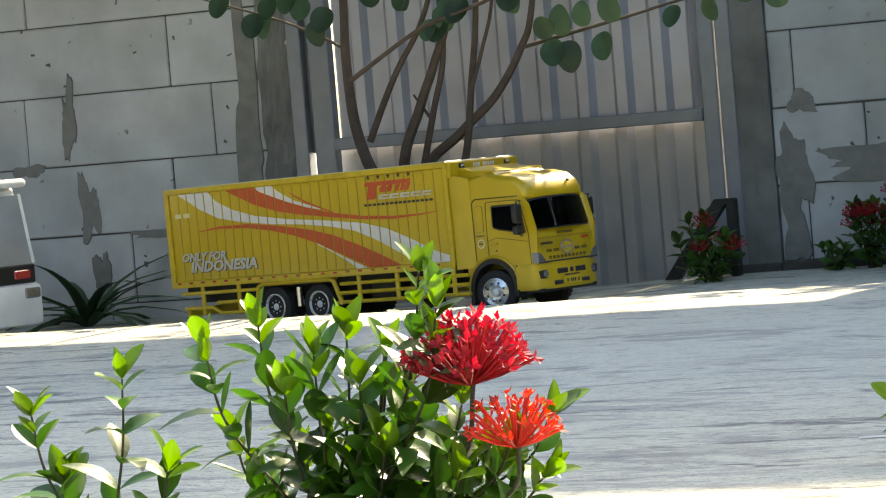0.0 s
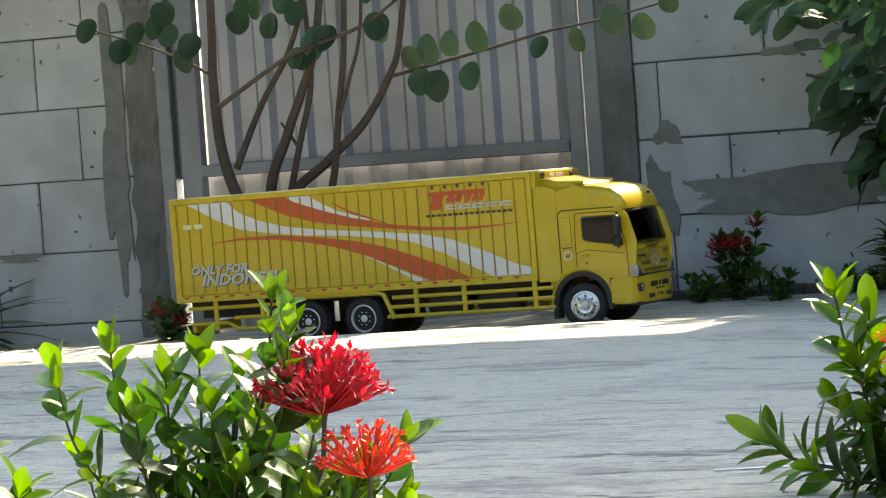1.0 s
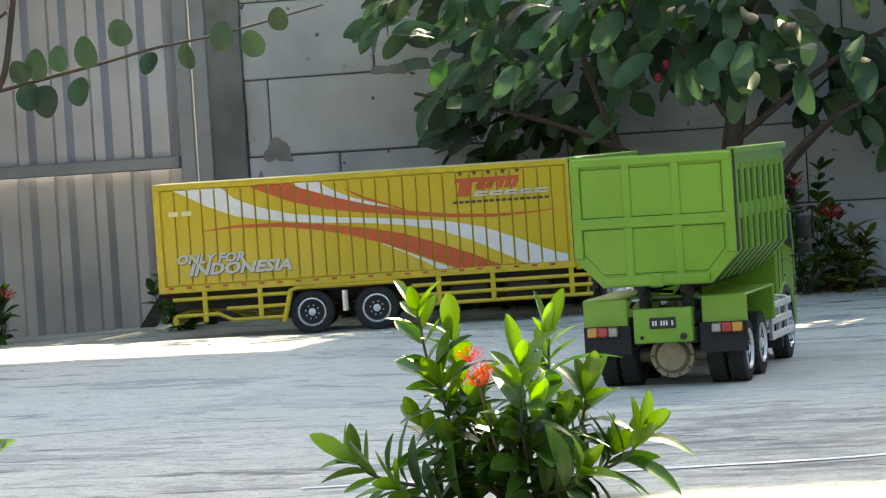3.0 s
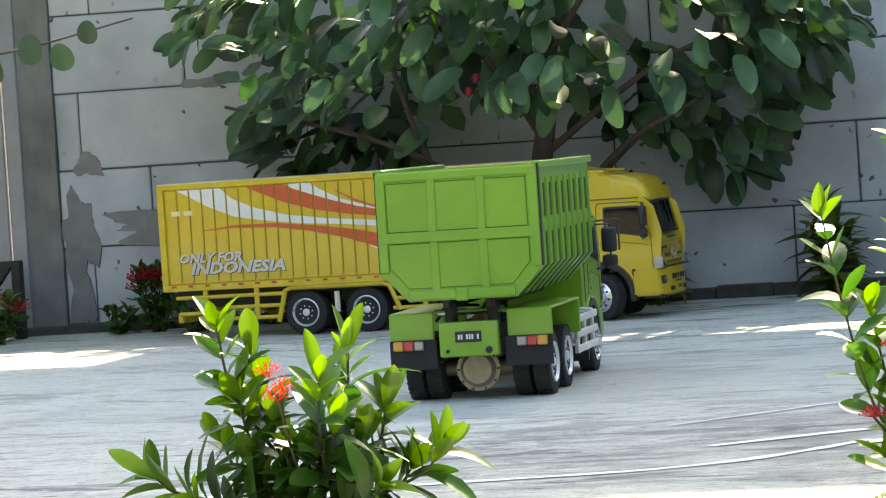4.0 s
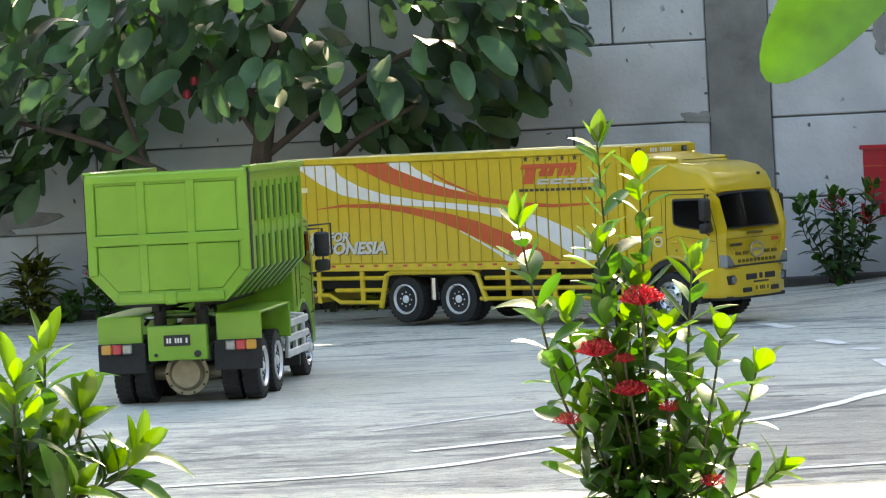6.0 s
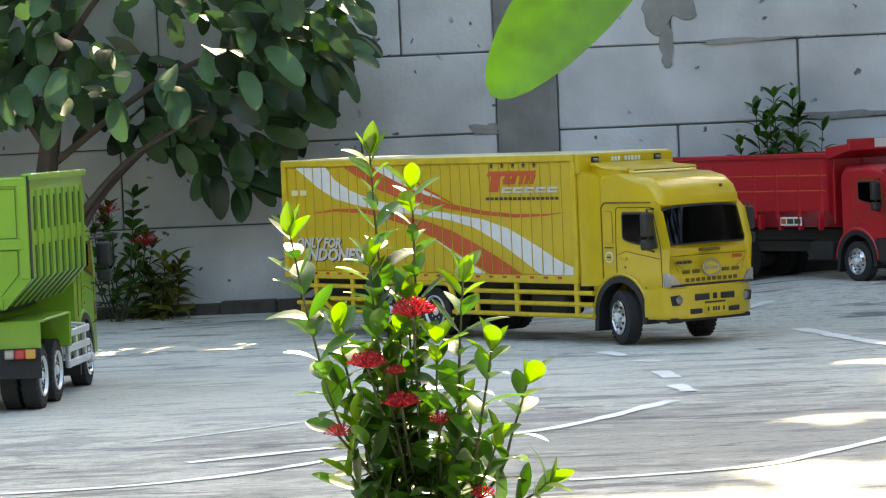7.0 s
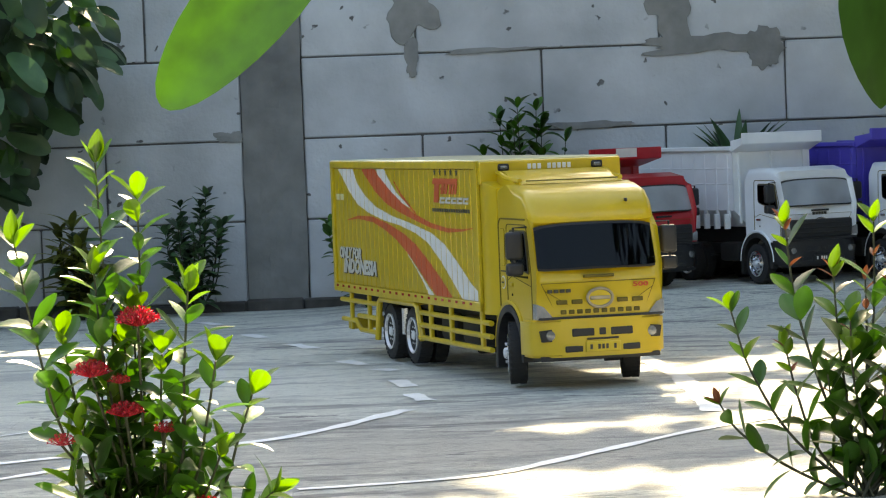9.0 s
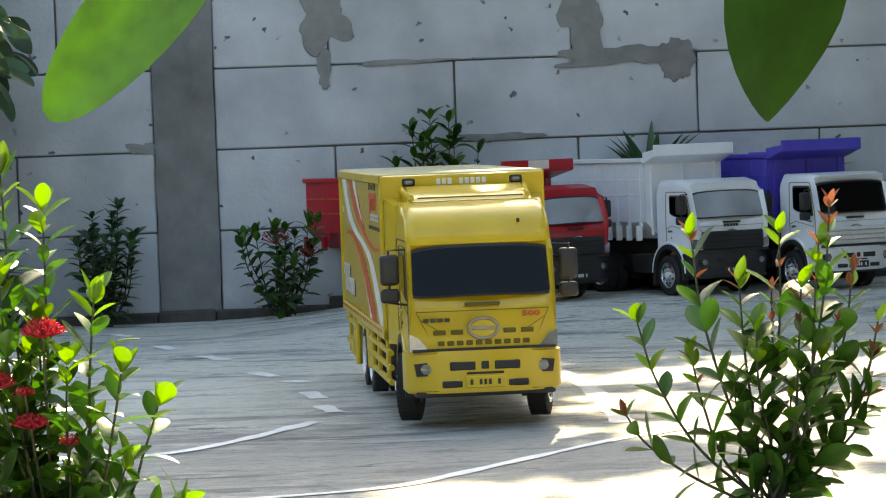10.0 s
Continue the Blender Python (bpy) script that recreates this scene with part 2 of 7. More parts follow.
def painted_line(points, width, label):
    """A hand-painted line that lies on the cement, its edges uneven."""
    bm = bmesh.new()
    fine = []
    for (x0, y0), (x1, y1) in zip(points, points[1:]):
        n = max(2, int(math.hypot(x1 - x0, y1 - y0) / 0.03))
        fine += [(x0 + (x1 - x0) * i / n, y0 + (y1 - y0) * i / n) for i in range(n)]
    fine.append(points[-1])
    for _ in range(3):
        fine = [fine[0]] + [tuple((fine[i - 1][k] + 2 * fine[i][k] + fine[i + 1][k]) / 4 for k in (0, 1)) for i in range(1, len(fine) - 1)] + [fine[-1]]
    rows = []
    for i, (x, y) in enumerate(fine):
        a, b = Vector(fine[max(0, i - 1)]), Vector(fine[min(len(fine) - 1, i + 1)])
        d = (b - a).normalized()
        nrm = Vector((-d.y, d.x))
        h = width * 0.68 * (0.85 + 0.5 * noise.noise(Vector((x * 14, y * 14, 3))))
        rows.append([bm.verts.new((x + nrm.x * s * h, y + nrm.y * s * h, ground_z(x + nrm.x * s * h, y + nrm.y * s * h) + 0.0014)) for s in (-1, 1)])
    for r0, r1 in zip(rows, rows[1:]):
        bm.faces.new((*r0, *reversed(r1)))
    ob = part("road_marking", bm, white_paint)
    if ob.data.polygons[0].normal.z < 0:
        ob.data.flip_normals()
    return tagged(ob, label, "road marking", "lines painted on the yard", "structure")


# ---- truck materials ----
yellow_paint = material("yellow_truck_paint", (0.61, 0.425, 0.012), 0.32, vary=0.16, scale=18, coat=0.4, bump=0.03, bump_scale=300)
yellow_rail = material("yellow_rail_paint", (0.66, 0.47, 0.02), 0.4, vary=0.25, scale=50, coat=0.2)
green_paint = material("lime_green_paint", (0.185, 0.40, 0.028), 0.38, vary=0.18, scale=20, coat=0.3, bump=0.03, bump_scale=300)
red_paint = material("red_truck_paint", (0.50, 0.012, 0.022), 0.38, vary=0.2, scale=20, coat=0.3)
white_truck = material("white_truck_paint", (0.84, 0.87, 0.90), 0.35, vary=0.1, scale=20, coat=0.3)
blue_paint = material("violet_blue_paint", (0.075, 0.06, 0.50), 0.4, vary=0.2, scale=20, coat=0.2)
rubber = material("tyre_rubber", (0.022, 0.022, 0.023), 0.8, vary=0.3, scale=80, bump=0.3)
black_plastic = material("black_plastic", (0.02, 0.02, 0.022), 0.45, vary=0.3, scale=60)
chassis_black = material("dusty_black_steel", (0.03, 0.029, 0.027), 0.6, 0.2, vary=0.4, scale=50)
dark_gap = material("dark_seam", (0.15, 0.11, 0.008), 0.7, vary=0.3)
# darker green holds the shading along the tailgate panel edges
green_crease = material("green_panel_crease", (0.085, 0.21, 0.013), 0.6, vary=0.3)
green_gap = material("dark_green_seam", (0.03, 0.075, 0.006), 0.7, vary=0.3)
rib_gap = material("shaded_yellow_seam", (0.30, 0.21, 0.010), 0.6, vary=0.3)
grey_letter = material("grey_white_lettering", (0.60, 0.58, 0.52), 0.5, vary=0.15, scale=60)
cream_roof = material("cream_roof_sheet", (0.80, 0.74, 0.42), 0.35, vary=0.12, scale=12, coat=0.3)
polished_rim = material("polished_rim", (0.76, 0.76, 0.77), 0.28, 0.35, vary=0.15, scale=60, coat=0.4)
chrome = material("turned_aluminium", (0.72, 0.73, 0.75), 0.22, 1.0, vary=0.15, scale=60)
cast_metal = material("cast_tan_metal", (0.42, 0.36, 0.26), 0.5, 0.5, vary=0.3, scale=60)
silver = material("silver_paint", (0.74, 0.75, 0.76), 0.35, 0.2, vary=0.15)
red_sticker = material("orange_red_sticker", (0.58, 0.095, 0.025), 0.5, vary=0.12, scale=40)
white_sticker = material("white_sticker", (0.74, 0.73, 0.70), 0.5, vary=0.12, scale=40)
dark_sticker = material("dark_lettering", (0.05, 0.045, 0.03), 0.5, vary=0.2)
red_lens = material("red_lens", (0.5, 0.03, 0.04), 0.2, vary=0.15, coat=0.5)
amber_lens = material("amber_lens", (0.65, 0.30, 0.04), 0.2, vary=0.15, coat=0.5)
lamp_lens = material("lamp_lens", (0.28, 0.29, 0.30), 0.12, 0.5, vary=0.3, scale=150, coat=0.6)
plate_black = material("plate_black", (0.025, 0.025, 0.025), 0.5, vary=0.2)
cab_dark = material("dark_cab_lining", (0.03, 0.03, 0.033), 0.7, vary=0.4, scale=30)
tinted_glass = glass_material("tinted_glass", (0.30, 0.32, 0.34), 0.03, 1.27)
# opaque pale colour stands in for the sky reflected in these windscreens
pale_screen = material("dusty_clear_plastic", (0.36, 0.39, 0.43), 0.16, vary=0.35, scale=9, coat=0.7)


# ---- wheels ----
def wheel_meshes(r, w, dual):
    """Hub drum, tyre with tread lugs, rim with bolts: round the y axis, the outer face towards -y."""
    widths = [(-w / 2, w / 2)] if not dual else [(-w / 2, w / 2), (w / 2 + 0.004, w * 1.5 + 0.004)]
    tyre = bmesh.new()
    for a, b in widths:
        put_lathe(tyre, [(a + 0.003, r * 0.62), (a, r * 0.72), (a, r * 0.88), (a + 0.003, r * 0.975), (a + 0.006, r * 0.99),
                         (b - 0.006, r * 0.99), (b - 0.003, r * 0.975), (b, r * 0.88), (b, r * 0.72), (b - 0.003, r * 0.62)], (0, 0, 0), "y", 36)
        for k in range(30):
            an = 2 * math.pi * k / 30
            for s in (0, 1):
                y0 = a + 0.001 + s * (b - a) / 2
                c = Vector((math.cos(an + s * 0.1), 0, math.sin(an + s * 0.1)))
                t = Vector((-c.z, 0, c.x))
                q = [c * (r * rr) + t * (0.0032 * sg) + Vector((0, yy, 0)) for rr in (0.97, 1.0) for sg in (-1, 1) for yy in (y0, y0 + (b - a) / 2 - 0.003)]
                v = [tyre.verts.new(p) for p in q]
                for f in ((4, 5, 7, 6), (0, 1, 5, 4), (2, 3, 7, 6), (0, 2, 6, 4), (1, 3, 7, 5)):
                    tyre.faces.new([v[i] for i in f])
    rim = bmesh.new()
    o = -w / 2
    deep = 0.006 if dual else -0.002
    put_lathe(rim, [(o + 0.010, r * 0.60), (o - 0.001, r * 0.645), (o - 0.002, r * 0.60), (o + 0.003, r * 0.55),
                    (o + deep + 0.004, r * 0.50), (o + deep, r * 0.36), (o + deep + 0.002, r * 0.22), (o + deep + 0.003, r * 0.02)], (0, 0, 0), "y", 30)
    for k in range(8):
        an = 2 * math.pi * k / 8
        put_lathe(rim, [(o + deep - 0.004, 0.0018), (o + deep + 0.002, 0.0018)], (math.cos(an) * r * 0.3, 0, math.sin(an) * r * 0.3), "y", 6)
    hub = bmesh.new()
    put_lathe(hub, [(o + 0.012, r * 0.5), (w * (1.4 if dual else 0.5), r * 0.5)], (0, 0, 0), "y", 20)
    hole = bmesh.new()
    for k in range(8):
        an = 2 * math.pi * (k + 0.5) / 8
        put_lathe(hole, [(o + deep - 0.0005, 0.0026), (o + deep + 0.004, 0.0026)], (math.cos(an) * r * 0.43, 0, math.sin(an) * r * 0.43), "y", 8)
    cap = bmesh.new()
    put_lathe(cap, [(o + deep + 0.002, r * 0.18), (o + deep - 0.005, r * 0.165), (o + deep - 0.007, r * 0.11), (o + deep - 0.0075, r * 0.02)], (0, 0, 0), "y", 16)
    return tyre, rim, hub, hole, cap


WHEELS = {}


def add_wheel(thing, x, y, z, r=0.052, w=0.03, dual=False, rim_mat=None):
    """A wheel on its thing; those on the left side are turned round."""
    key = (r, w, dual, rim_mat.name if rim_mat else "")
    rim_mat = rim_mat or (polished_rim if dual else chrome)
    if key not in WHEELS:
        tyre, rim, hub, hole, cap = wheel_meshes(r, w, dual)
        h = part("wheel", hub, chassis_black, smooth=True)
        part("tyre", tyre, rubber, h, "black rubber tyre with block tread", smooth=True)
        part("rim", rim, rim_mat, h, "bright round-holed steel rim", smooth=True)
        part("hand_hole", hole, black_plastic, h)
        part("hub_cap", cap, silver, h, smooth=True)
        WHEELS[key] = h
        wh = h
    else:
        src = WHEELS[key]
        wh = new("wheel", src.data)
        for c in src.children:
            o = new(c.name.split(".")[0], c.data)
            o.parent = wh
            if "label" in c:
                tagged(o, c["label"])
    wh.parent = thing
    wh.matrix_basis = pose(x, y, z, 0, 0, 0 if y < 0 else 180)
    return wh


def text_mesh(words, size, shear=0.0, depth=0.0006):
    cu = bpy.data.curves.new("lettering", "FONT")
    cu.body, cu.size, cu.extrude, cu.shear = words, size, depth, shear
    cu.resolution_u = 2
    cu.offset = size * 0.038
    tmp = new("lettering_source", cu)
    me = bpy.data.meshes.new_from_object(tmp)
    bpy.data.objects.remove(tmp)
    return me


def put_text(words, size, mat, parent, at, width=None, shear=0.0, label=""):
    me = text_mesh(words, size, shear)
    xs = [v.co.x for v in me.vertices]
    if width:
        k = width / (max(xs) - min(xs))
        for v in me.vertices:
            v.co.x = (v.co.x - min(xs)) * k
    me.materials.append(mat)
    ob = new("lettering", me)
    ob.parent = parent
    ob.matrix_basis = at
    if label:
        tagged(ob, label)
    return ob


# ---- cab-over cabs ----
def arch_points(cx, cz, r, n=9, flat=0.012):
    return [(cx + r * math.cos(a), max(flat, cz + r * math.sin(a))) for a in [math.pi * k / (n - 1) for k in range(n)]]


def build_cab(t, paint, trim, roof=(), half=0.120, bottom=0.05, glass_top=0.266, glass_low=0.196, nose=0.236, wheel_x=0.103,
              seam=None, mirror=True, emblem=True, parked=False, dz=0.0, bump_half=None, back=0.0):
    """A cab-over cab: shell with wheel arch, glass, doors, lamps, grille, bumper and mirrors, facing +x."""
    seam = seam or dark_gap
    bh = bump_half or half + 0.003
    outline = [(0.022 + back, 0.115)] + [(max(px, 0.022 + back + 0.01 * i), pz) for i, (px, pz) in enumerate(roof)] + [(nose - 0.032, glass_top), (nose - 0.012, glass_low), (nose - 0.006, glass_low - 0.01),
               (nose, 0.118), (nose - 0.002, 0.112), (0.172, 0.112)] + arch_points(wheel_x, 0.058, 0.067, 11, 0.058) + [(0.03, 0.066)]
    bm = bmesh.new()
    put_prism(bm, outline, "y", -half, half)
    side = [e for e in bm.edges if abs(e.verts[0].co.y - e.verts[1].co.y) < 1e-6 and min(e.verts[0].co.z, e.verts[1].co.z) > 0.13]
    bmesh.ops.bevel(bm, geom=side, offset=0.017, segments=5, affect="EDGES", profile=0.5)
    shell = part("cab", bm, paint, t, smooth=True)
    # glass lies in dark reveals
    gx0, gx1 = nose - 0.032, nose - 0.012
    d = Vector((gx1 - gx0, 0, glass_low - glass_top)).normalized()
    nrm = Vector((-d.z, 0, d.x))

    def slanted(name, top, low, hw_top, hw_low, lift, thick, mat, label, parent):
        b = bmesh.new()
        def pt(f, yy, l):
            return Vector((gx0, 0, glass_top)) + d * f * (Vector((gx1 - gx0, 0, glass_low - glass_top)).length) + nrm * l + Vector((0, yy, 0))
        qs = (-1, -0.96, -0.85, -0.6, -0.3, 0, 0.3, 0.6, 0.85, 0.96, 1)
        lay = []
        for l in (lift, lift + thick):
            lay.append([[b.verts.new(pt(f + (0.07 if f == top else -0.05 if f == low else 0) * (abs(q) ** 8), hw * q, l - 0.012 * q * q)) for q in qs]
                        for f, hw in ((top, hw_top), ((top + low) / 2, (hw_top + hw_low) / 2), (low, hw_low))])
        for rows in lay:
            for r0, r1 in zip(rows, rows[1:]):
                for i in range(len(qs) - 1):
                    b.faces.new((r0[i], r0[i + 1], r1[i + 1], r1[i]))
        rim0 = lay[0][0] + [lay[0][1][-1]] + lay[0][2][::-1] + [lay[0][1][0]]
        rim1 = lay[1][0] + [lay[1][1][-1]] + lay[1][2][::-1] + [lay[1][1][0]]
        for i in range(len(rim0)):
            j = (i + 1) % len(rim0)
            b.faces.new((rim0[i], rim0[j], rim1[j], rim1[i]))
        return part(name, b, mat, parent, label, smooth=True)

    slanted("windscreen_surround", -0.02, 1.0, half - 0.003, half - 0.001, 0.0125, 0.0015, cab_dark, "black windscreen surround", t)
    slanted("windscreen", 0.04, 0.96, half - 0.008, half - 0.006, 0.0155, 0.0012, pale_screen if parked and trim is not silver else tinted_glass, "windscreen coloured pale for its sky reflection" if parked and trim is not silver else "tinted windscreen glass", t)
    for y0 in (-0.055, 0.03):
        b = bmesh.new()
        base = Vector((gx1 + 0.006, y0, glass_low + 0.003))
        put_tube(b, [base, base + Vector((-0.004, 0.03, 0.012)), base + Vector((-0.006, 0.072, 0.014))], 0.0012, 5)
        part("wiper", b, black_plastic, t)
    # doors
    for s in (-1, 1):
        y = s * (half + 0.0004)

        def outline_of(corners, r):
            """A closed outline with its corners rounded."""
            out = []
            for i, c in enumerate(corners):
                c = Vector(c)
                p, q = Vector(corners[i - 1]), Vector(corners[(i + 1) % len(corners)])
                a, e = c + (p - c).normalized() * r, c + (q - c).normalized() * r
                out += [tuple(a * (1 - k) ** 2 + c * 2 * k * (1 - k) + e * k * k) for k in (0, 0.25, 0.5, 0.75, 1)]
            return out

        def groove(name, corners, r, thick, closed=True):
            b = bmesh.new()
            pts = outline_of(corners, r)
            if closed:
                pts = pts + pts[:1]
            else:
                pts = [corners[0]] + pts[5:-5] + [corners[-1]]
            put_tube(b, [(px, y, pz) for px, pz in pts], thick, 5)
            return part(name, b, seam, t)

        x0, x1, z0, z1 = 0.113, nose - 0.047, glass_low + 0.012, glass_top - 0.007
        win = [(x0, z0 + 0.004), (x0 + 0.02, z0 - 0.002), (x1 + 0.016, z0 - 0.014), (x1 + 0.002, z1), (x0, z1)]
        b = bmesh.new()
        put_prism(b, outline_of(win, 0.006), "y", y, y + s * 0.0016)
        part("window_frame", b, cab_dark, t, "dark door window opening")
        mid = Vector((sum(p[0] for p in win) / 5, sum(p[1] for p in win) / 5))
        b = bmesh.new()
        put_prism(b, [tuple(mid + (Vector(p) - mid) * 0.90) for p in outline_of(win, 0.006)], "y", y + s * 0.002, y + s * 0.0028)
        part("door_window", b, tinted_glass, t)
        groove("window_seal", win, 0.006, 0.0017)
        groove("door_seam", [(0.093, 0.126), (0.093, 0.205), (0.096, z1 + 0.010), (x1 + 0.004, z1 + 0.010), (x1 + 0.024, z0 - 0.012), (x1 + 0.026, 0.092)], 0.008, 0.0010, False)
        if not back:
            groove("sleeper_seam", [(0.053, 0.128), (0.053, z1 + 0.010), (0.063, z1 + 0.019), (x1, z1 + 0.019)], 0.004, 0.0015, False)
        groove("door_crease", [(0.094, 0.172), (0.12, 0.180), (x1 + 0.02, 0.166)], 0.004, 0.0007, False)
        b = bmesh.new()
        put_box(b, (0.104, y - 0.003, 0.163), (0.124, y + 0.003, 0.169), 0.0012)
        part("door_handle", b, chrome if paint is white_truck else paint, t)
        b = bmesh.new()
        put_box(b, (0.1165, y - 0.001, 0.147), (0.1195, y + 0.001, 0.151))
        part("door_lock", b, black_plastic, t)
        if not back:
            b = bmesh.new()
            put_prism(b, outline_of([(0.060, 0.196), (0.084, 0.196), (0.084, z1 + 0.002), (0.060, z1 + 0.002)], 0.005), "y", y - 0.0012, y + 0.0012)
            part("side_panel", b, paint, t)
            groove("panel_seam", [(0.060, 0.196), (0.084, 0.196), (0.084, z1 + 0.002), (0.060, z1 + 0.002)], 0.005, 0.0006)
        angles = [math.pi * k / 16 for k in range(17)]
        ring = [(wheel_x + 0.074, 0.040)] + [(wheel_x + 0.074 * math.cos(an), 0.058 + 0.074 * math.sin(an)) for an in angles] + [(wheel_x - 0.076, 0.024)]
        inner = [(wheel_x - 0.066, 0.024)] + [(wheel_x + 0.062 * math.cos(an), 0.058 + 0.062 * math.sin(an)) for an in reversed(angles)] + [(wheel_x + 0.064, 0.040)]
        b = bmesh.new()
        put_prism(b, ring + inner, "y", min(y - s * 0.03, y + s * 0.004), max(y - s * 0.03, y + s * 0.004))
        part("fender", b, black_plastic if paint is not white_truck else chassis_black, t, "black wheel arch liner")
        b = bmesh.new()
        put_tube(b, [(wheel_x + 0.078 * math.cos(an), y, 0.058 + 0.078 * math.sin(an)) for an in angles], 0.0042, 6)
        part("fender_lip", b, paint, t, smooth=True)
        b = bmesh.new()
        put_box(b, (0.180, y - s * 0.03 if s > 0 else y, 0.072), (nose - 0.03, y if s > 0 else y + 0.03, 0.086), 0.002)
        put_box(b, (0.178, y - s * 0.03 if s > 0 else y, 0.091), (nose - 0.02, y if s > 0 else y + 0.03, 0.110), 0.002)
        part("step", b, black_plastic, t)
        # lamps at the corners
        b = bmesh.new()
        put_prism(b, [(s * 0.080, 0.121 + dz), (s * (half + 0.001), 0.121 + dz), (s * (half + 0.001), 0.146 + dz), (s * 0.097, 0.141 + dz)], "x", nose - 0.018, nose + 0.002)
        part("headlight", b, lamp_lens, t, "clear headlight lens")
        b = bmesh.new()
        put_prism(b, [(s * 0.066, 0.098), (s * 0.104, 0.094), (s * 0.101, 0.076), (s * 0.076, 0.076)], "x", nose - 0.012, nose + 0.0015)
        part("fog_lamp_housing", b, chassis_black, t)
        b = bmesh.new()
        put_lathe(b, [(0, 0.0085), (0.002, 0.0075), (0.003, 0.001)], (nose + 0.001, s * 0.087, 0.086), "x", 16)
        part("fog_lamp", b, lamp_lens, t, smooth=True)
        if mirror:
            b = bmesh.new()
            put_tube(b, [(nose - 0.040, s * half, 0.262), (nose - 0.030, s * (half + 0.026), 0.262), (nose - 0.030, s * (half + 0.026), 0.184), (nose - 0.042, s * half, 0.180)], 0.0022, 6)
            ms = part("mirror_arm", b, black_plastic, t)
            b = bmesh.new()
            put_box(b, (nose - 0.040, s * (half + 0.025) - 0.014, 0.210), (nose - 0.024, s * (half + 0.025) + 0.014, 0.256), 0.006, 3)
            part("mirror", b, black_plastic, ms, smooth=True)
            b = bmesh.new()
            put_box(b, (nose - 0.040, s * (half + 0.025) - 0.014, 0.184), (nose - 0.024, s * (half + 0.025) + 0.014, 0.205), 0.005, 3)
            part("wide_angle_mirror", b, black_plastic, ms, smooth=True)
    # nose: seams, slots, emblem
    # bonnet folds drawn as thin dark lines that stand for their soft shading
    b = bmesh.new()
    for p, q in (((-0.098, 0.178), (0.098, 0.178)), ((-0.098, 0.178), (-0.074, 0.126)), ((0.098, 0.178), (0.074, 0.126)), ((-0.05, 0.140), (-0.092, 0.166)), ((0.05, 0.140), (0.092, 0.166))):
        put_tube(b, [(nose - 0.0045 + (0.178 - p[1]) * 0.07, p[0], p[1] + dz), (nose - 0.0045 + (0.178 - q[1]) * 0.07, q[0], q[1] + dz)], 0.0005, 4)
    part("bonnet_seam", b, seam, t)
    for zz, n, hw in ((0.151 + 1.5 * dz, 6, 0.078), (0.135 + 1.5 * dz, 10, 0.070)):
        for k in range(n):
            yy = -hw + 2 * hw * (k + 0.5) / n
            if n == 6 and abs(yy) < 0.032:
                continue
            b = bmesh.new()
            put_box(b, (nose - 0.006, yy - hw / n * 0.7, zz - 0.0035), (nose + 0.0012, yy + hw / n * 0.7, zz + 0.0035), 0.001)
            part("grille_slot", b, trim, t)
    if emblem:
        b = bmesh.new()
        ring = [(nose + 0.001, 0.0215 * math.cos(a), 0.152 + dz + 0.0150 * math.sin(a)) for a in [2 * math.pi * k / 24 for k in range(25)]]
        put_tube(b, ring, 0.0026, 6)
        put_box(b, (nose - 0.001, -0.017, 0.1490 + dz), (nose + 0.002, 0.017, 0.1550 + dz), 0.001)
        em = part("emblem", b, cast_metal if paint is yellow_paint else chrome, t, "worn metal oval emblem", smooth=True)
        b = bmesh.new()
        put_prism(b, [(0.0205 * math.cos(a), 0.152 + dz + 0.0140 * math.sin(a)) for a in [2 * math.pi * k / 24 for k in range(24)]], "x", nose - 0.003, nose + 0.0008)
        part("emblem_field", b, yellow_rail if paint is yellow_paint else chassis_black, em)
    b = bmesh.new()
    put_box(b, (nose - 0.006, -0.026, 0.185 + dz), (nose + 0.001, 0.026, 0.190 + dz), 0.001)
    part("hood_grip", b, dark_gap if paint is yellow_paint else black_plastic, t)
    # black gap over the bumper and lip under it
    b = bmesh.new()
    put_box(b, (nose - 0.03, -half + 0.002, 0.1115), (nose + 0.0045, half - 0.002, 0.1185 + dz * 0.35), 0.001)
    part("nose_gap", b, black_plastic, t)
    b = bmesh.new()
    put_box(b, (nose - 0.05, -half + 0.006, bottom - 0.006), (nose - 0.002, half - 0.006, bottom + 0.002), 0.001)
    part("under_lip", b, black_plastic, t)
    # bumper
    b = bmesh.new()
    put_prism(b, [(nose - 0.066, -bh), (nose - 0.024, -bh), (nose - 0.010, -bh * 0.95), (nose - 0.001, -bh * 0.82), (nose + 0.005, -bh * 0.6), (nose + 0.008, -bh * 0.35), (nose + 0.008, bh * 0.35), (nose + 0.005, bh * 0.6), (nose - 0.001, bh * 0.82),
                  (nose - 0.010, bh * 0.95), (nose - 0.024, bh), (nose - 0.066, bh)], "z", bottom, 0.112)
    bmesh.ops.bevel(b, geom=[e for e in b.edges if abs(e.verts[0].co.z - e.verts[1].co.z) < 1e-6], offset=0.004, segments=2, affect="EDGES")
    bump = part("bumper", b, trim if paint in (red_paint, white_truck) else paint, t, smooth=True)
    for x0, x1, z0, z1 in ((-0.052, -0.014, 0.083, 0.096), (0.014, 0.052, 0.083, 0.096), (-0.006, 0.006, 0.084, 0.096), (-0.028, 0.028, 0.0765, 0.0805), (-0.064, -0.034, 0.058, 0.068), (0.034, 0.064, 0.058, 0.068)):
        b = bmesh.new()
        put_box(b, (nose - 0.002, x0, z0), (nose + 0.0092, x1, z1), 0.0015)
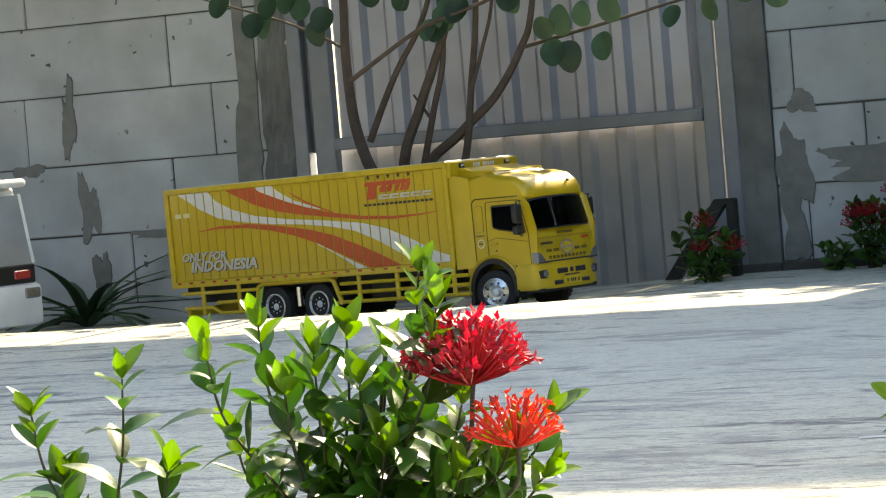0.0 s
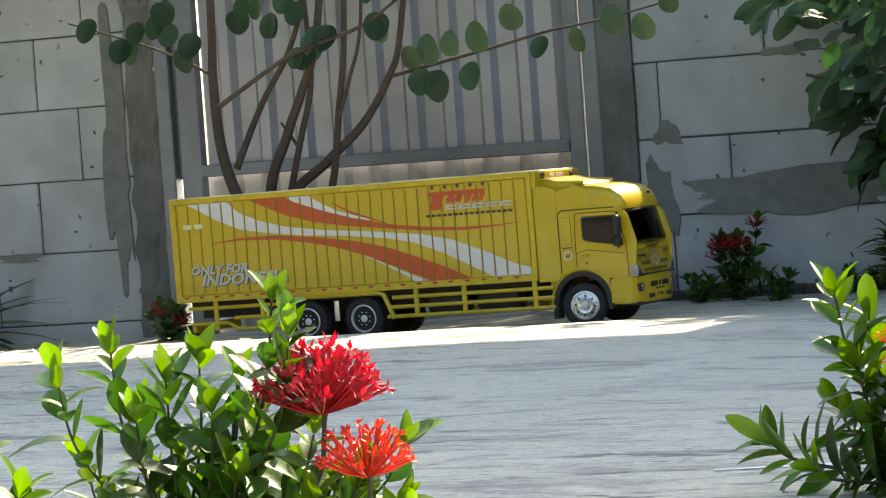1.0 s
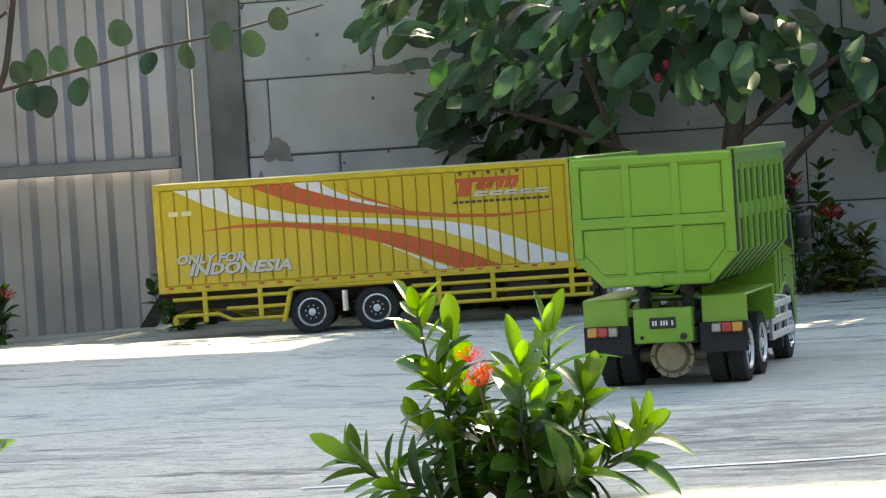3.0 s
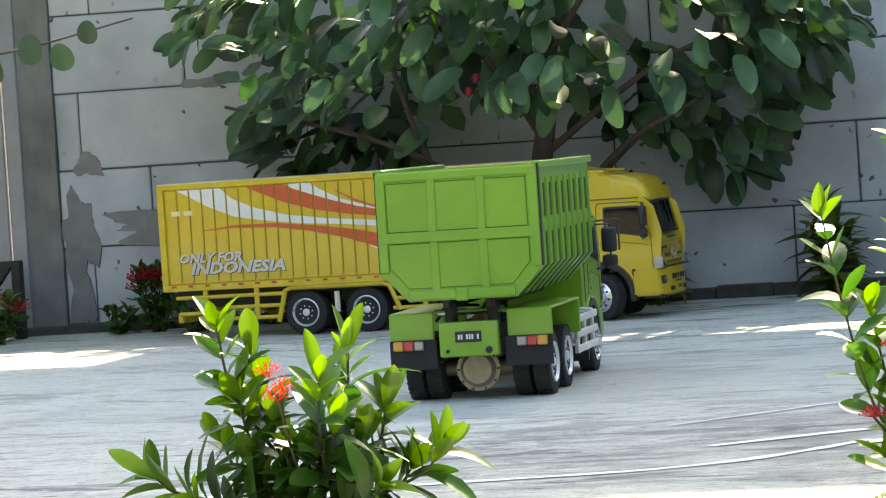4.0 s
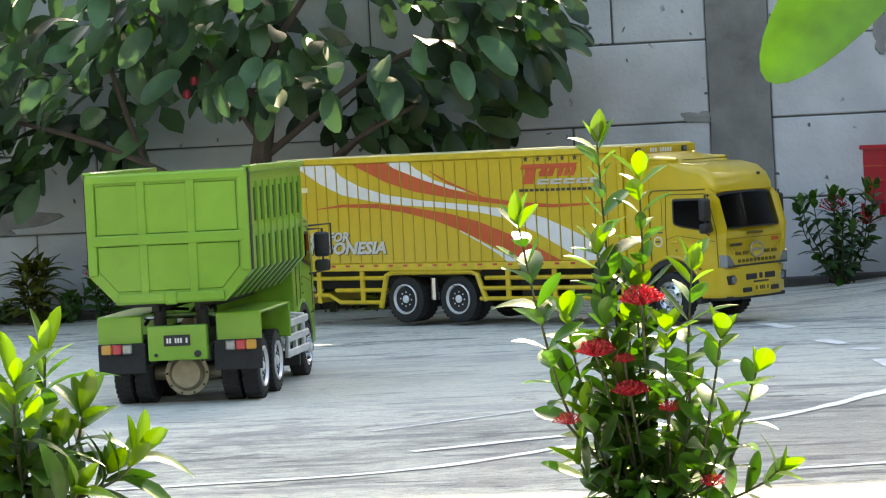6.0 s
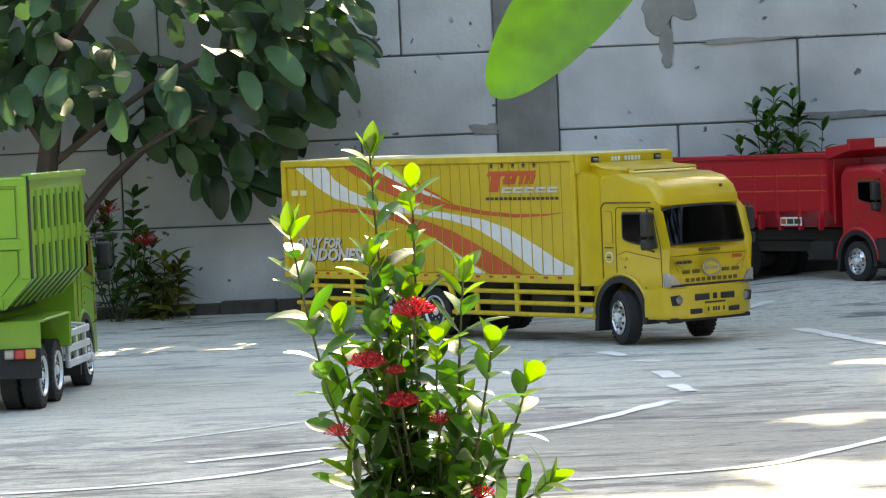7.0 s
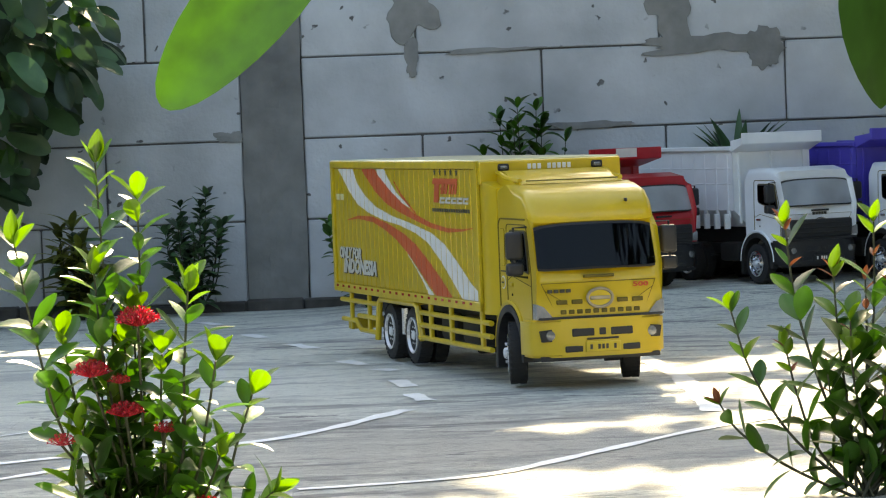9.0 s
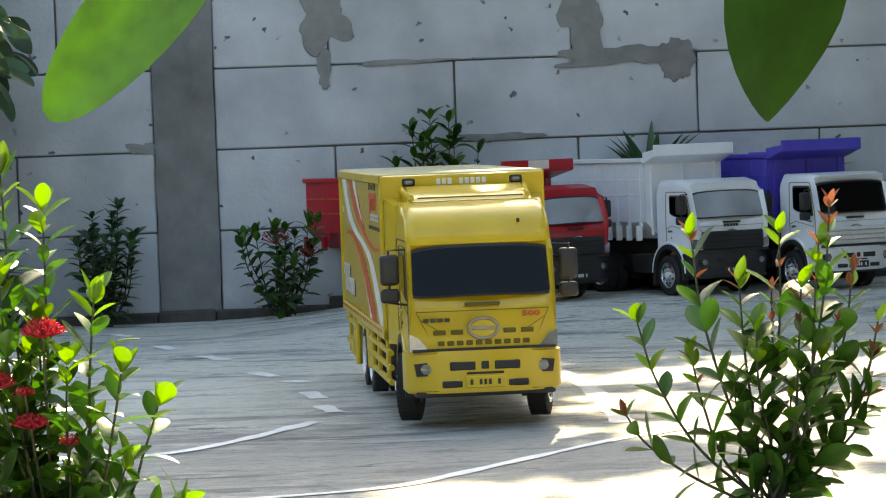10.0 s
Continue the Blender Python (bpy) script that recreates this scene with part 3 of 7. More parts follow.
        part("air_intake", b, black_plastic, bump)
    b = bmesh.new()
    put_box(b, (nose + 0.006, -0.030, 0.057), (nose + 0.0105, 0.030, 0.074), 0.001)
    plate = part("number_plate", b, yellow_rail if paint is yellow_paint else plate_black, bump, "number plate with unreadable characters")
    for k in range(7):
        if k in (1, 5):
            continue
        b = bmesh.new()
        put_box(b, (nose + 0.0104, -0.023 + k * 0.0068, 0.0615), (nose + 0.0112, -0.023 + k * 0.0068 + 0.0042, 0.0695))
        part("plate_character_bar", b, dark_sticker if paint is yellow_paint else white_sticker, bump)
    return shell


def build_chassis(t, x_front, x_rear, axles):
    for s in (-1, 1):
        b = bmesh.new()
        put_box(b, (x_rear, s * 0.045 - 0.006, 0.072), (x_front, s * 0.045 + 0.006, 0.100), 0.002)
        part("chassis_beam", b, chassis_black, t)
    for ax in axles:
        b = bmesh.new()
        put_lathe(b, [(-0.095, 0.010), (-0.03, 0.010), (-0.018, 0.024), (0.018, 0.024), (0.03, 0.010), (0.095, 0.010)], (ax, 0, 0.052), "y", 14)
        part("axle", b, chassis_black, t, smooth=True)
        for s in (-1, 1):
            b = bmesh.new()
            for k in range(3):
                put_box(b, (ax - 0.07 + k * 0.012, s * 0.06 - 0.008, 0.064 + k * 0.0035), (ax + 0.07 - k * 0.012, s * 0.06 + 0.008, 0.0672 + k * 0.0035))
            part("leaf_spring", b, chassis_black, t)


# ---- yellow box truck ----
BOX_L, BOX_W, BOX_LOW, BOX_TOP = 0.976, 0.128, 0.116, 0.370


def lerp_curve(pts, u):
    for (a, b), (c, d) in zip(pts, pts[1:]):
        if u <= c:
            return b + (d - b) * max(0, (u - a)) / (c - a)
    return pts[-1][1]


def build_box_truck():
    t = empty("box_truck", "yellow model box truck with red and white swooshes, driving", "truck")
    # container body
    b = bmesh.new()
    put_box(b, (-BOX_L + 0.004, -BOX_W + 0.006, BOX_LOW + 0.004), (-0.002, BOX_W - 0.006, BOX_TOP - 0.004), 0.002)
    box = part("cargo_box", b, yellow_paint, t, "yellow ribbed cargo box")
    b = bmesh.new()
    put_box(b, (-BOX_L + 0.001, -BOX_W + 0.0015, BOX_TOP - 0.003), (-0.001, BOX_W - 0.0015, BOX_TOP + 0.0018), 0.001)
    part("roof_sheet", b, cream_roof, t, "pale cream roof sheet")
    for s in (-1, 1):
        y = s * (BOX_W - 0.003)
        for z0, z1, nm in ((BOX_TOP - 0.013, BOX_TOP, "top_rail"), (BOX_LOW, BOX_LOW + 0.016, "bottom_rail")):
            b = bmesh.new()
            put_box(b, (-BOX_L, y - 0.0035, z0), (0, y + 0.0035, z1), 0.0012)
            part(nm, b, yellow_rail, t)
        for x0, x1 in ((-BOX_L, -BOX_L + 0.016), (-0.012, 0.0)):
            b = bmesh.new()
            put_box(b, (x0, y - 0.0033, BOX_LOW), (x1, y + 0.0033, BOX_TOP), 0.001)
            part("corner_post", b, yellow_rail, t)
    # ribs of the side sheets: raised panels with deep seams between
    n = 30
    x0, x1 = -BOX_L + 0.018, -0.014
    pitch = (x1 - x0) / n
    rib = bmesh.new()
    put_box(rib, (-pitch / 2 + 0.0013, -0.0022, BOX_LOW + 0.017), (pitch / 2 - 0.0013, 0.0022, BOX_TOP - 0.014), 0.0014)
    rib_me = bpy.data.meshes.new("side_rib")
    rib.to_mesh(rib_me)
    rib.free()
    rib_me.materials.append(yellow_paint)
    # strips in the rib gaps, their darker yellow adding to the recess shade
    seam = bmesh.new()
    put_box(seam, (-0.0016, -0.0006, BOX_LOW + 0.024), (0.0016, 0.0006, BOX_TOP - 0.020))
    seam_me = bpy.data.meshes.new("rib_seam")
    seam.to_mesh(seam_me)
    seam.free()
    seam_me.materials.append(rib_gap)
    for s in (-1, 1):
        for k in range(n):
            o = new("side_rib", rib_me)
            o.parent = t
            o.matrix_basis = pose(x0 + pitch * (k + 0.5), s * (BOX_W - 0.0055), 0)
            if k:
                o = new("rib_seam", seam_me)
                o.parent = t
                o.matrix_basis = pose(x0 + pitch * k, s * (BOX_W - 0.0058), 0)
    # swooshes of sticker film on each rib's face: (along from the rear, down from the top) of the upper and lower edge
    swooshes = []
    swooshes.append(("white_swoosh", white_sticker, [(.0, -.05), (.156, .028), (.196, .165), (.25, .255), (.33, .337), (.437, .395), (.57, .441), (.704, .5), (.784, .571), (.864, .692), (.944, .827), (1, .891)],
         [(.0, -.03), (.02, .005), (.076, .107), (.13, .223), (.196, .327), (.276, .383), (.383, .432), (.49, .46), (.597, .508), (.677, .569), (.757, .689), (.824, .816), (.897, .959), (1, 1.16)], .02, .995))
    swooshes.append(("red_swoosh", red_sticker, [(.21, -.16), (.31, .024), (.356, .107), (.437, .214), (.517, .301), (.597, .372), (.704, .43), (.81, .458), (.904, .458), (.968, .444)],
         [(.21, .027), (.263, .117), (.33, .226), (.41, .313), (.49, .364), (.597, .417), (.704, .465), (.81, .488), (.904, .473), (.968, .447)], .21, .968))
    swooshes.append(("white_flash", white_sticker, [(.319, -.15), (.383, .019), (.423, .125), (.477, .225), (.57, .33)], [(.319, .026), (.363, .124), (.423, .211), (.503, .292), (.57, .335)], .319, .57))
    swooshes.append(("red_flash", red_sticker, [(.457, .13), (.51, .23), (.61, .372)], [(.457, .14), (.51, .255), (.61, .385)], .457, .61))
    swooshes.append(("red_swoosh", red_sticker, [(.109, .445), (.196, .408), (.303, .41), (.41, .454), (.517, .517), (.597, .588), (.677, .694), (.757, .814), (.841, .96)],
         [(.109, .45), (.196, .433), (.303, .451), (.383, .497), (.463, .563), (.543, .659), (.61, .762), (.677, .869), (.741, .97), (.841, 1.2)], .109, .841))
    swooshes.append(("white_flash", white_sticker, [(.543, .659), (.61, .775), (.677, .885), (.745, .985)], [(.543, .669), (.597, .765), (.65, .872), (.684, .965), (.745, 1.1)], .543, .745))
    swooshes.append(("pale_stripe", white_sticker, [(.36, .352), (.45, .402), (.57, .448), (.70, .515)], [(.36, .360), (.45, .412), (.57, .460), (.70, .523)], .36, .7))
    z_hi, z_lo = BOX_TOP - 0.0145, BOX_LOW + 0.017
    for lift, (nm, mat, up, low, ua, ub) in enumerate(swooshes):
        b = bmesh.new()
        yy = -(BOX_W - 0.0055) - 0.0022 - 0.0003 - 0.00025 * (2 if lift == 6 else lift % 2 + (lift == 4))
        prev = None
        for k in range(n):
            xa, xb = x0 + pitch * k + 0.0026, x0 + pitch * (k + 1) - 0.0026
            spots = [(xa + (xb - xa) * i / 4, yy) for i in range(5)] + [(x0 + pitch * (k + 1), -(BOX_W - 0.0078))]
            for x, ys in spots:
                u = (x + BOX_L) / BOX_L
                za = min(z_hi, BOX_TOP - lerp_curve(up, u) * (BOX_TOP - BOX_LOW))
                zb = max(z_lo, BOX_TOP - lerp_curve(low, u) * (BOX_TOP - BOX_LOW))
                if not ua <= u <= ub or za - zb < 0.0006:
                    prev = None
                    continue
                cur = (bm_v(b, x, ys, za), bm_v(b, x, ys, zb))
                if prev:
                    b.faces.new((prev[0], prev[1], cur[1], cur[0]))
                prev = cur
        part(nm, b, mat, t, "orange-red sticker swoosh" if mat is red_sticker else "white sticker swoosh")
    yf = -(BOX_W - 0.0055) - 0.0027

    def at_uv(u, v):
        return -BOX_L + u * BOX_L, BOX_TOP - v * (BOX_TOP - BOX_LOW)

    def bar(nm, u0, v0, u1, v1, mat, slant=0.0, parent=t, y=yf):
        (xa, za), (xb, zb) = at_uv(u0, v0), at_uv(u1, v1)
        q = bmesh.new()
        put_prism(q, [(xa, zb), (xb, zb), (xb + slant, za), (xa + slant, za)], "y", y - 0.0006, y)
        return part(nm, q, mat, parent)

    # logo as plain shapes
    bar("logo_block", .722, .118, .874, .158, red_sticker, 0.006)
    for u, w, v in ((.727, .030, .285), (.772, .018, .225), (.795, .016, .225), (.822, .013, .225), (.840, .011, .225), (.856, .013, .225)):
        bar("logo_block", u, .150, u + w, v, red_sticker, 0.010)
    bar("logo_block", .772, .182, .812, .198, red_sticker, 0.002)
    for k in range(5):
        bar("logo_bar", .770 + k * .036, .246, .770 + k * .036 + .030, .262, grey_letter, 0.003, y=yf - 0.001)
        bar("logo_bar", .768 + k * .036, .276, .768 + k * .036 + .030, .290, grey_letter, 0.003, y=yf - 0.001)
        bar("logo_bar", .768 + k * .036, .250, .768 + k * .036 + .009, .286, grey_letter, 0.004, y=yf - 0.001)
    for k in range(16):
        bar("web_line_bar", .717 + k * .0146, .325, .717 + k * .0146 + .0105, .348, dark_sticker)
    for k in range(5):
        cx, cz = at_uv(.738 + k * .034, .075)
        q = bmesh.new()
        put_prism(q, [(cx + (0.0075 if i % 2 == 0 else 0.003) * math.sin(math.pi * i / 5), cz + (0.0075 if i % 2 == 0 else 0.003) * math.cos(math.pi * i / 5)) for i in range(10)], "y", yf - 0.0006, yf)
        part("star", q, dark_sticker, t, "small dark star sticker")
    for words, u0, u1, v1, size in (("ONLY FOR", .049, .212, .735, 0.029), ("INDONESIA", .076, .323, .845, 0.037)):
        x, z = at_uv(u0, v1)
        put_text(words, size, dark_sticker, t, pose(x + 0.0014, yf - 0.0004, z - 0.0016, 90), width=(u1 - u0) * BOX_L, shear=0.25)
        put_text(words, size, grey_letter, t, pose(x, yf - 0.0014, z, 90), width=(u1 - u0) * BOX_L, shear=0.25, label="white slanted lettering")
    for k in range(2):
        bar("rear_emblem_bar", .035 + k * .032, .250, .058 + k * .032, .295, cream_roof)
    # red reflectors along the lower rail
    q = bmesh.new()
    put_box(q, (-0.006, -0.0006, -0.0022), (0.006, 0.0006, 0.0022))
    refl = bpy.data.meshes.new("reflector")
    q.to_mesh(refl)
    q.free()
    refl.materials.append(red_lens)
    for k in range(22):
        o = new("reflector", refl)
        o.parent = t
        o.matrix_basis = pose(-BOX_L + 0.03 + k * 0.0425, -BOX_W - 0.0008, BOX_LOW + 0.0115)
    # front wall of the box with two marker lamps and a lettered bar
    q = bmesh.new()
    put_box(q, (-0.002, -BOX_W + 0.002, 0.330), (0.012, BOX_W - 0.002, BOX_TOP - 0.001), 0.003, 2)
    head = part("front_header", q, yellow_paint, t)
    for s in (-1, 1):
        q = bmesh.new()
        put_box(q, (0.010, s * 0.083 - 0.010, 0.352), (0.0145, s * 0.083 + 0.010, 0.364), 0.003, 2)
        part("marker_lamp", q, black_plastic, head)
        q = bmesh.new()
        put_box(q, (0.0135, s * 0.083 - 0.0065, 0.3545), (0.016, s * 0.083 + 0.0065, 0.3615), 0.002)
        part("marker_lens", q, lamp_lens, head)
    for k in range(9):
        if k == 3:
            continue
        q = bmesh.new()
        put_box(q, (0.0115, -0.040 + k * 0.0088, 0.3535), (0.0128, -0.040 + k * 0.0088 + 0.0062, 0.3625), 0.0005)
        part("name_bar", q, white_sticker, head)
    # cab with a tall roof fairing
    build_cab(t, yellow_paint, dark_gap, roof=[(0.018, 0.326), (0.10, 0.330), (0.150, 0.328), (0.188, 0.319), (0.210, 0.302), (0.221, 0.282), (0.2215, 0.268)],
              half=0.108, glass_top=0.262, glass_low=0.188, nose=0.243, dz=-0.008, bump_half=0.116)
    q = bmesh.new()
    put_prism(q, [(0.012, 0.318), (0.012, 0.352), (0.030, 0.352), (0.060, 0.343), (0.120, 0.334), (0.128, 0.326), (0.10, 0.320)], "y", -0.094, 0.094)
    bmesh.ops.bevel(q, geom=[e for e in q.edges if e.verts[0].co.z > 0.325 and e.verts[1].co.z > 0.325], offset=0.006, segments=3, affect="EDGES")
    fair = part("roof_deflector", q, yellow_paint, t, "yellow roof wind deflector", smooth=True)
    q = bmesh.new()
    put_tube(q, [(0.124, -0.080, 0.3355), (0.124, 0.080, 0.3355)], 0.0012, 5)
    part("deflector_seam", q, dark_gap, fair)
    for s in (-1, 1):
        # side fairing that closes the step from the box to the narrower cab
        q = bmesh.new()
        rows = [[q.verts.new((x, s * yy, z)) for z in (0.112, 0.20, 0.312, top)] for x, yy, top in ((0.001, 0.122, 0.338), (0.018, 0.1215, 0.334), (0.034, 0.1165, 0.330), (0.052, 0.1095, 0.324))]
        back = [[q.verts.new((x, s * 0.090, z)) for z in (0.112, top)] for x, top in ((0.001, 0.338), (0.052, 0.324))]
        for r0, r1 in zip(rows, rows[1:]):
            for k in range(3):
                q.faces.new((r0[k], r0[k + 1], r1[k + 1], r1[k]))
        q.faces.new([r[3] for r in rows] + [back[1][1], back[0][1]])
        q.faces.new([r[0] for r in rows] + [back[1][0], back[0][0]])
        q.faces.new(rows[0] + [back[0][1], back[0][0]])
        q.faces.new(rows[-1] + [back[1][1], back[1][0]])
        q.faces.new((back[0][0], back[0][1], back[1][1], back[1][0]))
        part("cab_extender", q, yellow_paint, t, smooth=True)
        # raised edge of the roof deflector
        q = bmesh.new()
        put_tube(q, curve_points([(0.004, s * 0.094, 0.349), (0.030, s * 0.094, 0.347), (0.055, s * 0.092, 0.340), (0.115, s * 0.088, 0.336)], 5), 0.0042, 7)
        part("deflector_edge", q, yellow_paint, fair, smooth=True)
    for k in range(6):
        q = bmesh.new()
        yy = -0.068 + k * 0.0272
        put_box(q, (0.010, yy - 0.0045, 0.338), (0.0145, yy + 0.0045, 0.350), 0.0012)
        part("bracket", q, yellow_rail, head)
    q = bmesh.new()
    put_lathe(q, [(-0.0008, 0.011), (0, 0.011)], (0.0725, -0.1085, 0.168), "y", 20)
    badge = part("door_badge", q, white_sticker, t, "round pale badge")
    q = bmesh.new()
    put_lathe(q, [(-0.0006, 0.0085), (0, 0.0085)], (0.0725, -0.1093, 0.168), "y", 20)
    part("badge_field", q, yellow_rail, badge)
    q = bmesh.new()
    put_box(q, (0.067, -0.1106, 0.1665), (0.078, -0.1098, 0.1695))
    put_box(q, (0.060, -0.1090, 0.1855), (0.085, -0.1083, 0.1880))
    part("badge_bar", q, dark_sticker, badge)
    for k in range(4):
        q = bmesh.new()
        put_box(q, (nose_x(0.160), -0.088 + k * 0.0105, 0.1545), (nose_x(0.160) + 0.003, -0.088 + k * 0.0105 + 0.0075, 0.160))
        part("maker_bar", q, dark_sticker, t)
    put_text("500", 0.0105, red_sticker, t, pose(nose_x(0.160) + 0.0025, 0.058, 0.1595, 90, 0, 90), width=0.027, label="red raised model number")
    q = bmesh.new()
    put_box(q, (0.211, 0.058, 0.297), (0.219, 0.062, 0.303), 0.001)
    part("visor_clip", q, black_plastic, t)
    # chassis, tanks, guards
    build_chassis(t, 0.20, -0.95, (-0.470, -0.622))
    for xa, xb in ((-0.30, -0.20), (-0.17, -0.06)):
        q = bmesh.new()
        put_box(q, (xa, -0.112, 0.052), (xb, -0.055, 0.104), 0.012, 3)
        part("tank", q, chassis_black, t, smooth=True)
    q = bmesh.new()
    put_box(q, (-0.95, -0.10, 0.100), (0.0, 0.10, 0.117), 0.002)
    part("subframe", q, chassis_black, t)
    q = bmesh.new()
    put_tube(q, [(-0.543, -0.105, 0.05), (-0.543, -0.105, 0.098)], 0.009, 8)
    part("suspension_post", q, chrome, t)
    for s in (-1, 1):
        y = s * 0.121
        for z in (0.098, 0.0755, 0.053):
            q = bmesh.new()
            put_tube(q, [(-0.385 - (0.098 - z) * 0.35, y, z), (0.036, y, z)], 0.0048, 8)
            part("guard_rail", q, yellow_rail, t, smooth=True)
        for x in (-0.322, -0.195, -0.012):
            q = bmesh.new()
            put_box(q, (x - 0.006, y - 0.004, 0.050), (x + 0.006, y + 0.003, 0.118), 0.0015)
            part("guard_post", q, yellow_rail, t)
        q = bmesh.new()
        put_tube(q, [(-0.688, y, 0.034), (-0.668, y, 0.106), (-0.652, y, 0.112), (-0.424, y, 0.112), (-0.408, y, 0.106), (-0.384, y, 0.048)], 0.0062, 8)
        part("wheel_arch_bar", q, yellow_rail, t, smooth=True)
        q = bmesh.new()
        put_box(q, (-0.665, y - s * 0.085 if s > 0 else y, 0.110), (-0.412, y if s > 0 else y + 0.085, 0.1145), 0.002)
        part("mudguard", q, yellow_rail, t)
        for pts in ([(-0.945, y, 0.100), (-0.672, y, 0.100)], [(-0.940, y, 0.062), (-0.840, y, 0.062), (-0.808, y, 0.046), (-0.686, y, 0.046)], [(-0.82, y, 0.073), (-0.68, y, 0.073)]):
            q = bmesh.new()
            put_tube(q, pts, 0.0048, 8)
            part("guard_rail", q, yellow_rail, t, smooth=True)
        for x in (-0.87, -0.74):
            q = bmesh.new()
            put_box(q, (x - 0.006, y - 0.004, 0.044), (x + 0.006, y + 0.003, 0.118), 0.0015)
            part("guard_post", q, yellow_rail, t)
    q = bmesh.new()
    put_box(q, (-0.95, -0.11, 0.040), (-0.935, 0.11, 0.062), 0.003)
    part("rear_bumper", q, yellow_rail, t)
    wheels = {"front": [], "rear": []}
    for s in (-1, 1):
        wheels["front"].append((add_wheel(t, 0.103, s * 0.098, 0.052), s))
        for x in (-0.470, -0.622):
            wheels["rear"].append((add_wheel(t, x, s * 0.102, 0.052, w=0.027, dual=True), s, x))
    return t, wheels


def bm_v(b, x, y, z):
    return b.verts.new((x, y, z))


def nose_x(z):
    return 0.243 - 0.0055 + (0.180 - z) * 0.08


box_truck, box_wheels = build_box_truck()


# ---- walls of aerated blocks ----
def block_material():
    """Pale aerated concrete: per-block tone, sawn grain, dark pits and grey dust."""
    m = material("aerated_block", (0.52, 0.552, 0.585), 0.85, vary=0.34, scale=7, bump=0.5, bump_scale=90, island=0.07)
    nt = m.node_tree
    b = nt.nodes["Principled BSDF"]
    src = b.inputs["Base Color"].links[0].from_socket
    tc = nt.nodes.new("ShaderNodeTexCoord")
    vo = nt.nodes.new("ShaderNodeTexVoronoi")
    vo.inputs["Scale"].default_value = 11
    oi = nt.nodes.new("ShaderNodeObjectInfo")
    off = nt.nodes.new("ShaderNodeVectorMath")
    off.operation = "ADD"
    nt.links.new(tc.outputs["Object"], off.inputs[0])
    nt.links.new(oi.outputs["Random"], off.inputs[1])
    wob = nt.nodes.new("ShaderNodeTexNoise")
    wob.inputs["Scale"].default_value = 45
    sum_ = nt.nodes.new("ShaderNodeVectorMath")
    sum_.operation = "MULTIPLY_ADD"
    nt.links.new(off.outputs[0], wob.inputs["Vector"])
    nt.links.new(wob.outputs["Color"], sum_.inputs[0])
    sum_.inputs[1].default_value = (0.035, 0.035, 0.035)
    nt.links.new(off.outputs[0], sum_.inputs[2])
    sp, cb = nt.nodes.new("ShaderNodeSeparateXYZ"), nt.nodes.new("ShaderNodeCombineXYZ")
    nt.links.new(sum_.outputs[0], sp.inputs[0])
    nt.links.new(sp.outputs[0], cb.inputs[0])
    nt.links.new(sp.outputs[2], cb.inputs[1])
    vo.voronoi_dimensions = "2D"
    nt.links.new(cb.outputs[0], vo.inputs["Vector"])
    lt = nt.nodes.new("ShaderNodeMapRange")
    lt.inputs["From Min"].default_value, lt.inputs["From Max"].default_value = 0.068, 0.04
    nt.links.new(vo.outputs["Distance"], lt.inputs["Value"])
    big = nt.nodes.new("ShaderNodeTexNoise")
    big.inputs["Scale"].default_value = 6
    nt.links.new(off.outputs[0], big.inputs["Vector"])
    gate_ = nt.nodes.new("ShaderNodeMapRange")
    gate_.inputs["From Min"].default_value, gate_.inputs["From Max"].default_value = 0.48, 0.56
    nt.links.new(big.outputs["Fac"], gate_.inputs["Value"])
    mul = nt.nodes.new("ShaderNodeMath")
    mul.operation = "MULTIPLY"
    nt.links.new(lt.outputs[0], mul.inputs[0])
    nt.links.new(gate_.outputs[0], mul.inputs[1])
    mix = nt.nodes.new("ShaderNodeMix")
    mix.data_type = "RGBA"
    nt.links.new(mul.outputs[0], mix.inputs["Factor"])
    nt.links.new(src, mix.inputs["A"])
    mix.inputs["B"].default_value = (0.10, 0.10, 0.10, 1)
    nt.links.new(mix.outputs["Result"], b.inputs["Base Color"])
    return m


block_mat = block_material()
mortar_mat = material("dark_joint_mortar", (0.12, 0.12, 0.118), 0.9, vary=0.5, scale=30, bump=0.5, bump_scale=80)
smear_mat = material("grey_mortar_smear", (0.25, 0.255, 0.25), 0.88, vary=0.3, scale=25, bump=0.6, bump_scale=70)
column_mat = material("cast_concrete_column", (0.215, 0.22, 0.215), 0.85, vary=0.4, scale=14, bump=0.8, bump_scale=45)
WALL_Y = 7.968
COURSES = [0.018 - 0.2, 0.018, 0.218, 0.418, 0.618, 0.818, 1.018, 1.218]


